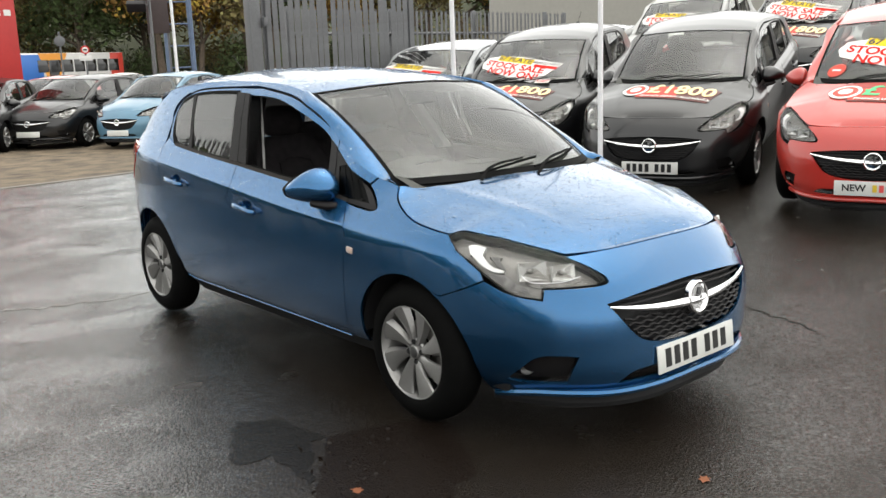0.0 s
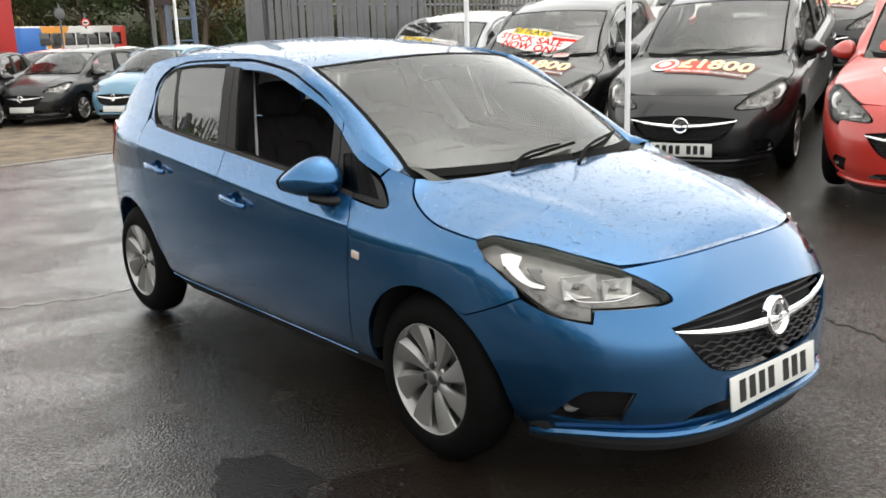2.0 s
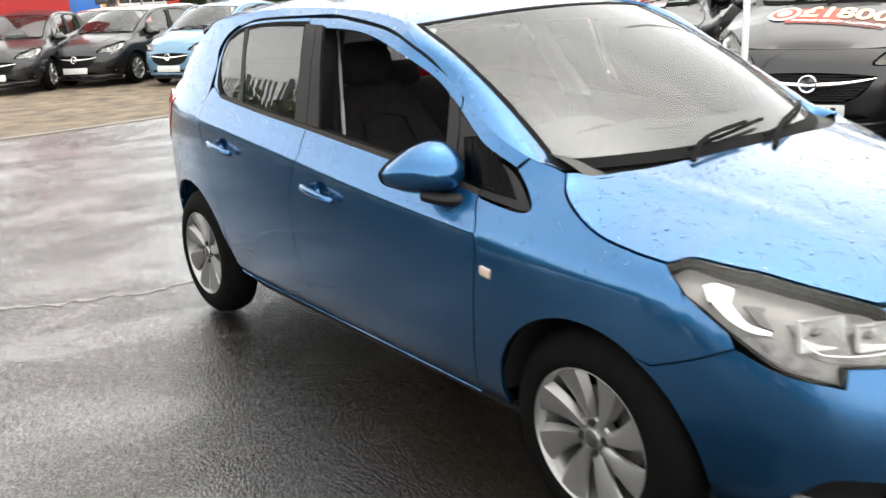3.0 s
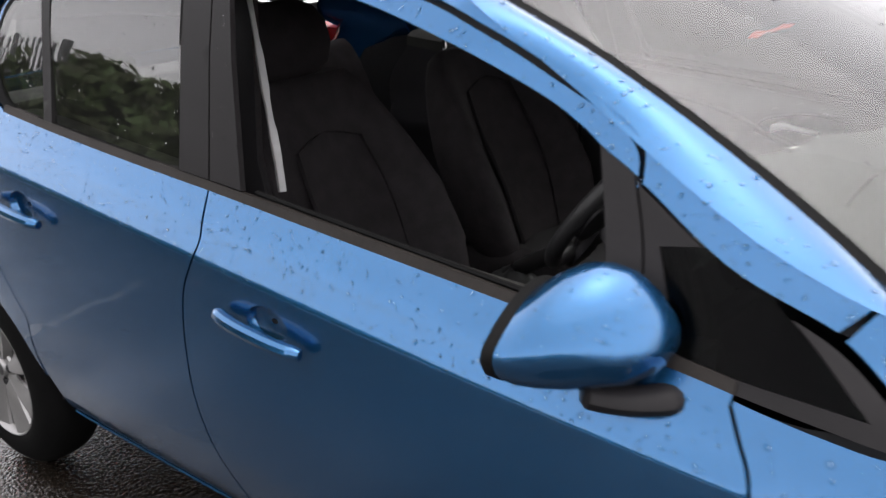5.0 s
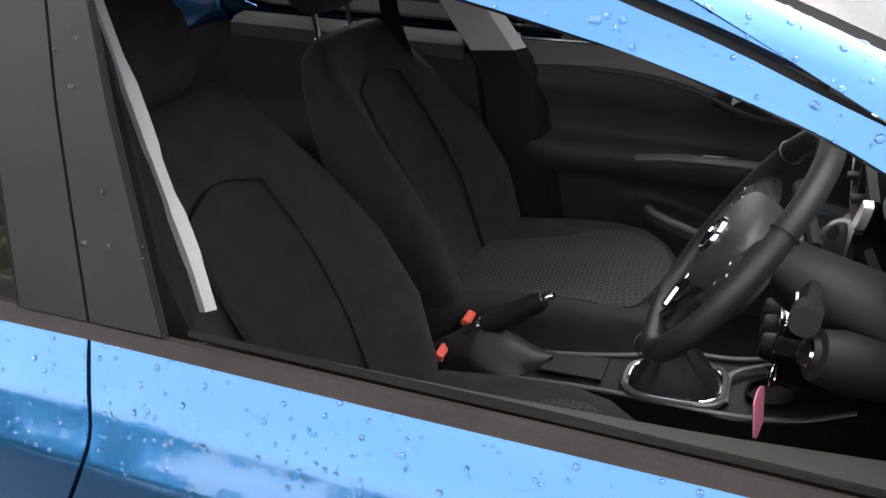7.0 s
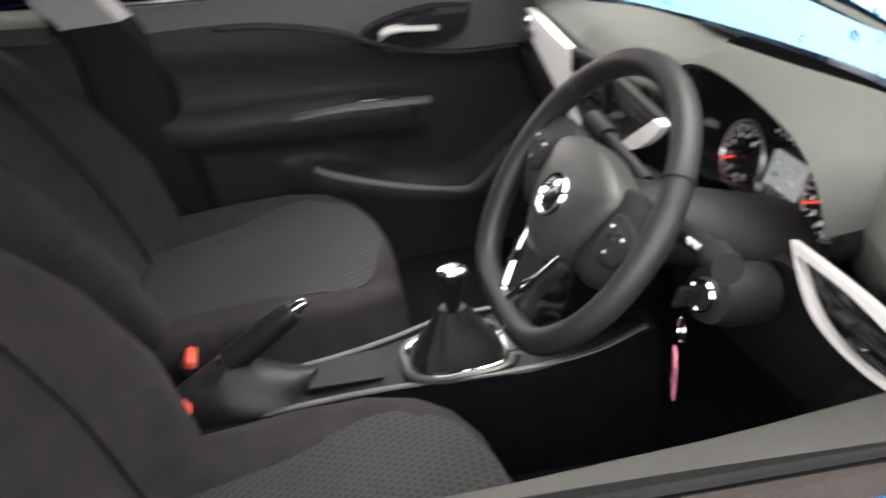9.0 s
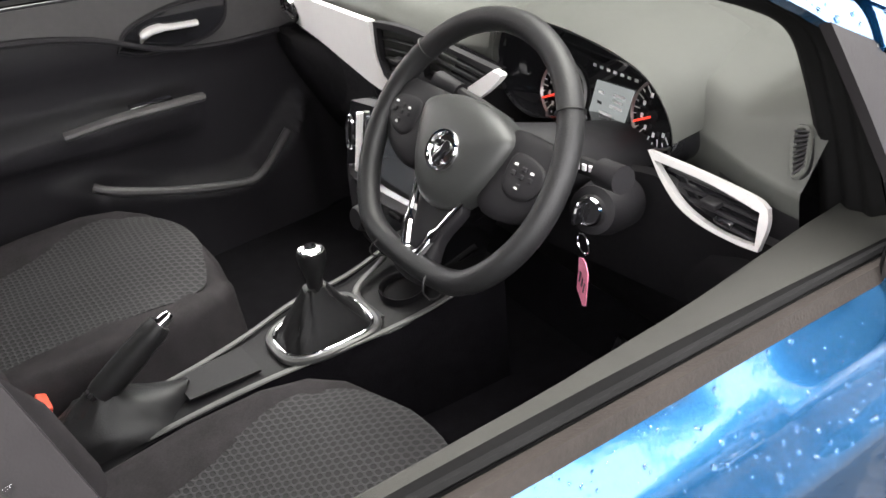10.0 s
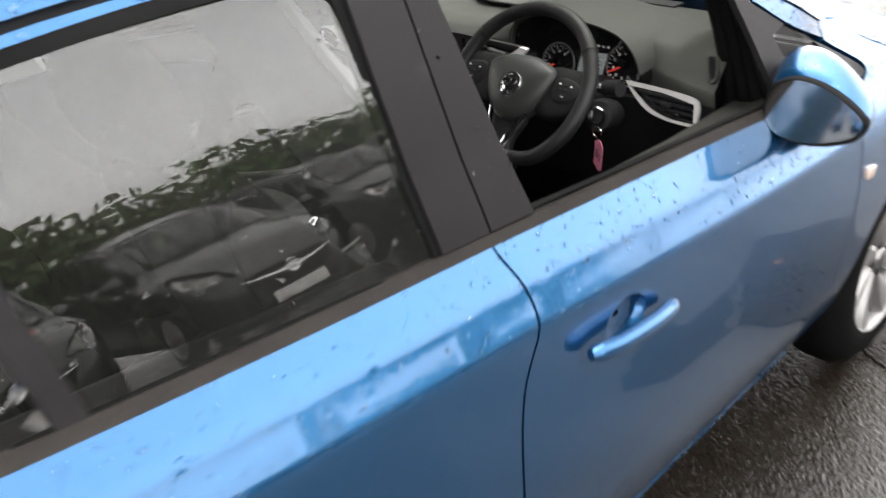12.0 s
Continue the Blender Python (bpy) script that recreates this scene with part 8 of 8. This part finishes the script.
for x, y, h, r, nm in ((-41.5, 12.02, 3.07, 0.25, "round"), (-41.2, 13.08, 2.64, 0.20, "plate")):
    s = thing("road_sign", "grey back of a round road sign" if nm == "round" else "round no-motor-vehicles style sign with plate", "road sign", pose(x, y, 0, 0, 0, -16))
    part("pole", tube([(0, 0, 0), (0, 0, h + 0.45)], 0.045, 8), GALV, s)
    part("disc", lathe([(0.001, 0.01), (r - 0.02, 0.01), (r, 0.0), (0.001, 0.0)], 28, Matrix.Translation((0.06, 0, h)) @ pose(0, 0, 0, 0, 90, 0)), GALV if nm == "round" else CARD, s)
    if nm == "plate":
        part("red_ring", lathe([(r - 0.06, 0.012), (r - 0.03, 0.016), (r, 0.012), (r - 0.03, 0.008)], 28, Matrix.Translation((0.06, 0, h)) @ pose(0, 0, 0, 0, 90, 0)), RED_INK, s)
        part("symbol", block((0.01, 0.18, 0.07), (0.075, 0, h), 0.003), INK, s)
        part("plate", block((0.02, 0.60, 0.24), (0.06, 0, h - 0.40), 0.005), CARD, s)


# ---- the road beyond: bus, wagon, lorry ----
def bus(at):
    b = thing("bus", "white single-deck bus with blue, orange and red ends", "bus", at)
    part("body", block((2.4, 10.4, 2.75), (0, 0, 1.75), 0.15, 3), CARD, b)
    part("orange_panel", prism([(-3.4, 0, 0), (-0.6, 0, 0), (-1.6, -2.6, 0), (-2.6, -2.6, 0)], 0.02), material("orange_panel", (0.72, 0.30, 0.04), 0.4), b, m=Matrix(((0, 0, 1, 1.205), (1, 0, 0, 0), (0, 1, 0, 3.1), (0, 0, 0, 1))), smooth=False)
    part("blue_end", block((2.44, 2.3, 2.6), (0, -4.1, 1.75), 0.12), material("blue_panel", (0.03, 0.14, 0.45), 0.4), b)
    part("red_end", block((2.44, 1.5, 2.7), (0, 4.55, 1.75), 0.12), material("red_panel", (0.60, 0.05, 0.03), 0.4), b)
    for k in range(7):
        part("window", block((2.48, 1.08, 1.15), (0, -3.0 + 1.2 * k, 1.95), 0.06), GLOSS, b)
    part("door", block((2.48, 1.0, 2.0), (0, -2.0, 1.45), 0.06), GLOSS, b)
    for y in (-3.3, 3.2):
        part("wheel", lathe([(0.001, 1.24), (0.30, 1.24), (0.46, 1.22), (0.48, 1.0), (0.001, 1.0)], 28, Matrix.Translation((0, y, 0.48)) @ pose(0, 0, 0, 0, 90, 0)), RUBBER, b)
    return b


bus(pose(-84.5, 26.6, 0.35, 0, 0, 12))
van = car_copy(pose(-51.6, 19.4, 0.0, 0, 0, 20), CARD, "estate_car", "distant white estate car on the road", "", False)


# ---- trees and bank ----
BARK = material("grey_brown_bark", (0.10, 0.075, 0.055), 0.9, noise_scale=4, noise_amount=0.4)


def leaf_material(name, base):
    m = material(name, base, 0.75)
    n, l = m.node_tree.nodes, m.node_tree.links
    geo, hsv = n.new("ShaderNodeNewGeometry"), n.new("ShaderNodeHueSaturation")
    hsv.inputs["Color"].default_value = (*base, 1)
    for sock, lo, hi in (("Value", 0.5, 1.6), ("Hue", 0.47, 0.53)):
        r = n.new("ShaderNodeMapRange")
        r.inputs["To Min"].default_value, r.inputs["To Max"].default_value = lo, hi
        l.new(geo.outputs["Random Per Island"], r.inputs["Value"])
        l.new(r.outputs[0], hsv.inputs[sock])
    l.new(hsv.outputs[0], n["Principled BSDF"].inputs["Base Color"])
    return m


LEAVES = {"green": leaf_material("dull_green_leaves", (0.055, 0.075, 0.022)), "gold": leaf_material("golden_autumn_leaves", (0.26, 0.15, 0.025)), "brown": leaf_material("olive_brown_leaves", (0.13, 0.10, 0.035))}


def tree(at, height, spread, kind, seed, leaf=0.28, count=1500, name="tree", label=""):
    rnd = random.Random(seed)
    t = thing(name, label or {"green": "green tree on the wooded bank", "gold": "golden autumn tree on the wooded bank", "brown": "olive brown autumn tree on the bank"}[kind], "tree", at)
    trunk = [tube(spline([(0, 0, 0), (rnd.uniform(-0.1, 0.1) * spread, rnd.uniform(-0.1, 0.1) * spread, height * 0.4), (0, 0, height * 0.85)], 4), [height * 0.03 * (1 - 0.1 * k) for k in range(9)], 7)]
    tips = [(0.0, 0.0, height * 0.85)]
    for k in range(9):
        a, z0 = rnd.uniform(0, 6.28), height * rnd.uniform(0.22, 0.65)
        tip = (spread * 0.75 * math.cos(a) * rnd.uniform(0.5, 1), spread * 0.75 * math.sin(a) * rnd.uniform(0.5, 1), z0 + height * rnd.uniform(0.1, 0.28))
        trunk.append(tube([(0, 0, z0), (tip[0] * 0.5, tip[1] * 0.5, (z0 + tip[2]) / 2 + 0.1), tip], [height * 0.012, height * 0.008, height * 0.004], 5))
        tips.append(tip)
    part("trunk", joined(*trunk), BARK, t)
    verts, faces = [], []
    for i in range(count):
        c = tips[rnd.randrange(len(tips))]
        r = spread * 0.42
        d = Vector((rnd.gauss(0, 1), rnd.gauss(0, 1), rnd.gauss(0, 0.8)))
        d = d.normalized() * r * rnd.random() ** 0.45
        p = Vector(c) + d
        if p.z < height * 0.12:
            continue
        u = Vector((rnd.gauss(0, 1), rnd.gauss(0, 1), rnd.gauss(0, 1))).normalized()
        v = u.orthogonal().normalized()
        s = leaf * rnd.uniform(0.5, 1.3)
        n0 = len(verts)
        verts += [tuple(p - u * s), tuple(p + v * s * 0.55), tuple(p + u * s), tuple(p - v * s * 0.55)]
        faces.append((n0, n0 + 1, n0 + 2, n0 + 3))
    me = bpy.data.meshes.new("crown")
    me.from_pydata(verts, [], faces)
    me.materials.append(LEAVES[kind])
    part("crown", me, None, t)
    return t


def hill(name, a, b, depth, height, mat, label, seed):
    """A bank of rising ground along a line."""
    a, b = Vector((*a, 0)), Vector((*b, 0))
    d = (b - a)
    side = Vector((-d.y, d.x, 0)).normalized()
    rings = []
    for k in range(25):
        p = a + d * (k / 24)
        h = height * (0.75 + 0.4 * noise.noise(Vector((k * 0.35, seed, 0))))
        rings.append([tuple(p + side * depth * f + Vector((0, 0, h * g - 0.3))) for f, g in ((0, 0), (0.25, 0.3), (0.5, 0.7), (0.8, 0.95), (1.0, 1.0))])
    return tagged(part(name, loft(rings, closed=False, cap=False), mat), label, "bank", kind="structure")


BANK = material("dark_undergrowth", (0.035, 0.04, 0.018), 0.95, noise_scale=0.4, noise_amount=0.6, bump=1.0, bump_scale=3)
hill("bank", (-116, -30), (-52, 104), 40, 17, BANK, "dark overgrown wooded bank beyond the road", 2.0)
rnd = random.Random(5)
for k in range(34):
    f = k / 33
    px, py = -104 + 50 * f + rnd.uniform(-7, 4), 2 + 84 * f + rnd.uniform(-3, 3)
    tree(pose(px, py, rnd.uniform(0, 2), 0, 0, rnd.uniform(0, 360)), rnd.uniform(11, 17), rnd.uniform(5.0, 7.0), ("brown", "gold", "brown", "green", "brown", "gold", "green")[k % 7], 100 + k, 0.27, 4200)
# scrub along the foot of the bank
for k in range(16):
    f = k / 15
    tree(pose(-110 + 50 * f + rnd.uniform(-4, 4), 4 + 80 * f + rnd.uniform(-2, 2), 0, 0, 0, rnd.uniform(0, 360)), rnd.uniform(3.0, 5.0), rnd.uniform(3.5, 5.0), ("green", "brown")[k % 2], 500 + k, 0.2, 2200, "bush", "dark scrubby bush at the foot of the bank")
# hedge, fence and cars on the side that only glass and paint mirror
for k in range(13):
    hx = -23 + 2.6 * k + rnd.uniform(-0.6, 0.6)
    tree(pose(hx, -11.8 + rnd.uniform(-0.8, 0.8), 0, 0, 0, rnd.uniform(0, 360)), (rnd.uniform(2.0, 2.6) if hx < -3 else rnd.uniform(2.2, 2.7)), rnd.uniform(1.9, 2.4), "green", 300 + k, 0.13, 3000, "hedge_tree", "dark evergreen hedge tree behind a palisade fence")
for k in range(5):
    tree(pose(-7.3 + 1.05 * k, -5.0 + rnd.uniform(-0.2, 0.2), 0, 0, 0, rnd.uniform(0, 360)), rnd.uniform(1.65, 1.95), rnd.uniform(1.2, 1.4), "green", 700 + k, 0.10, 4200, "hedge_tree", "dense dark hedge beside the palisade fence")
fence("palisade_fence", (-13.0, -5.0), (-6.3, -4.2), 2.25, 0.17, "grey palisade fence alongside the parked hatchback")
OPPOSITE = [parked(x, y, h, paint, "hatchback", label, "cars opposite", False) for x, y, h, paint, label in (
    (0.45, -6.2, 93, BLACK_PAINT, "black hatchback parked nose-out opposite"), (2.65, -6.1, 91, BLACK_PAINT, "black hatchback parked nose-out opposite"),
    (4.9, -6.3, 89, BLACK_PAINT, "black hatchback parked nose-out opposite"), (7.2, -6.2, 88, GREY_PAINT, "grey hatchback parked nose-out opposite"))]
bonnet_banner(OPPOSITE[0], CREAM)
shed = thing("warehouse", "pale metal clad warehouse beyond the fence", "building", pose(-16, 36, 0, 0, 0, 25))
part("wall", block((26, 12, 6), (0, 0, 3), 0.05), material("pale_cladding", (0.30, 0.29, 0.26), 0.6, noise_scale=0.5, noise_amount=0.1), shed)
part("roof", block((27, 13, 0.4), (0, 0, 6.2), 0.05), GALV, shed)

# ---- rain on the paint ----
def raindrops(spots, seed):
    """Beads of water strewn over parts: (part, beads to a square metre, smallest and largest radius, least upward slope)."""
    rng = np.random.default_rng(seed)
    a = np.linspace(0, 2 * np.pi, 8)[:-1]
    base = np.stack([np.cos(a), np.sin(a), 0 * a], -1)
    dome = np.concatenate([base * (1, 1, 0) + (0, 0, -0.05), base * (0.78, 0.78, 0) + (0, 0, 0.33), [(0, 0, 0.46)]])
    quads = [(i, (i + 1) % 7, 7 + (i + 1) % 7, 7 + i) for i in range(7)] + [(7 + i, 7 + (i + 1) % 7, 14) for i in range(7)]
    verts, faces, n0 = [], [], 0
    for ob, density, r0, r1, slope in spots:
        me = ob.data
        for f in me.polygons:
            q = np.array([me.vertices[i].co for i in f.vertices])
            n = np.array(f.normal)
            n = n if n @ (q.mean(0) - (q.mean(0)[0] * 0.8, 0, 0.6)) > 0 else -n
            if n[2] < slope:
                continue
            u = np.cross(n, (0.3, 0.8, 0.1))
            u /= np.linalg.norm(u)
            v = np.cross(n, u)
            for _ in range(rng.poisson(density * f.area)):
                w = rng.dirichlet(np.ones(len(q)))
                p = w @ q
                r = r0 + (r1 - r0) * rng.random() ** 2.5
                s = dome * r * (rng.uniform(0.8, 1.25), rng.uniform(0.8, 1.25), 1.0)
                verts.append(p + s[:, :1] * u + s[:, 1:2] * v + s[:, 2:] * n)
                faces += [tuple(n0 + i for i in fc) for fc in quads]
                n0 += 15
    me = bpy.data.meshes.new("raindrops")
    me.from_pydata(np.concatenate(verts).tolist(), [], faces)
    for f in me.polygons:
        f.use_smooth = True
    water = material("rain_water", (1.0, 1.0, 1.0), 0.02)
    b = water.node_tree.nodes["Principled BSDF"]
    b.inputs["Transmission Weight"].default_value, b.inputs["IOR"].default_value = 1.0, 1.33
    me.materials.append(water)
    return tagged(part("raindrops", me, None), "small raindrops beaded on blue paint and glass", "water", kind="stuff")


H = lambda name, side=0: HERO[(name, side)]
raindrops([(H("roof"), 2600, 0.0015, 0.0050, 0.2), (H("bonnet"), 3000, 0.0012, 0.0046, 0.2), (H("front_door"), 4500, 0.0009, 0.0034, 0.28), (H("rear_door"), 4500, 0.0008, 0.0030, 0.28),
           (H("roof_rail"), 3800, 0.0012, 0.0045, 0.2), (H("roof_rail", 1), 1500, 0.0015, 0.0045, 0.2), (H("door_frame"), 1800, 0.0012, 0.004, 0.1), (H("front_frame"), 3600, 0.0012, 0.0045, 0.1), (H("windscreen_pillar"), 2200, 0.0012, 0.0045, 0.1),
           (H("front_wing"), 1600, 0.0012, 0.0045, 0.30), (H("front_wing", 1), 1200, 0.0012, 0.0045, 0.35), (H("rear_quarter"), 1500, 0.0012, 0.0045, 0.15), (H("mirror"), 4200, 0.0008, 0.0030, 0.0),
           (H("pillar_cover"), 900, 0.0012, 0.0040, -1.0), (H("rear_glass"), 500, 0.0012, 0.0035, -1.0), (H("rear_quarter_glass"), 600, 0.0012, 0.0035, -1.0), (H("windscreen"), 160, 0.0015, 0.0045, -1.0)], 11)
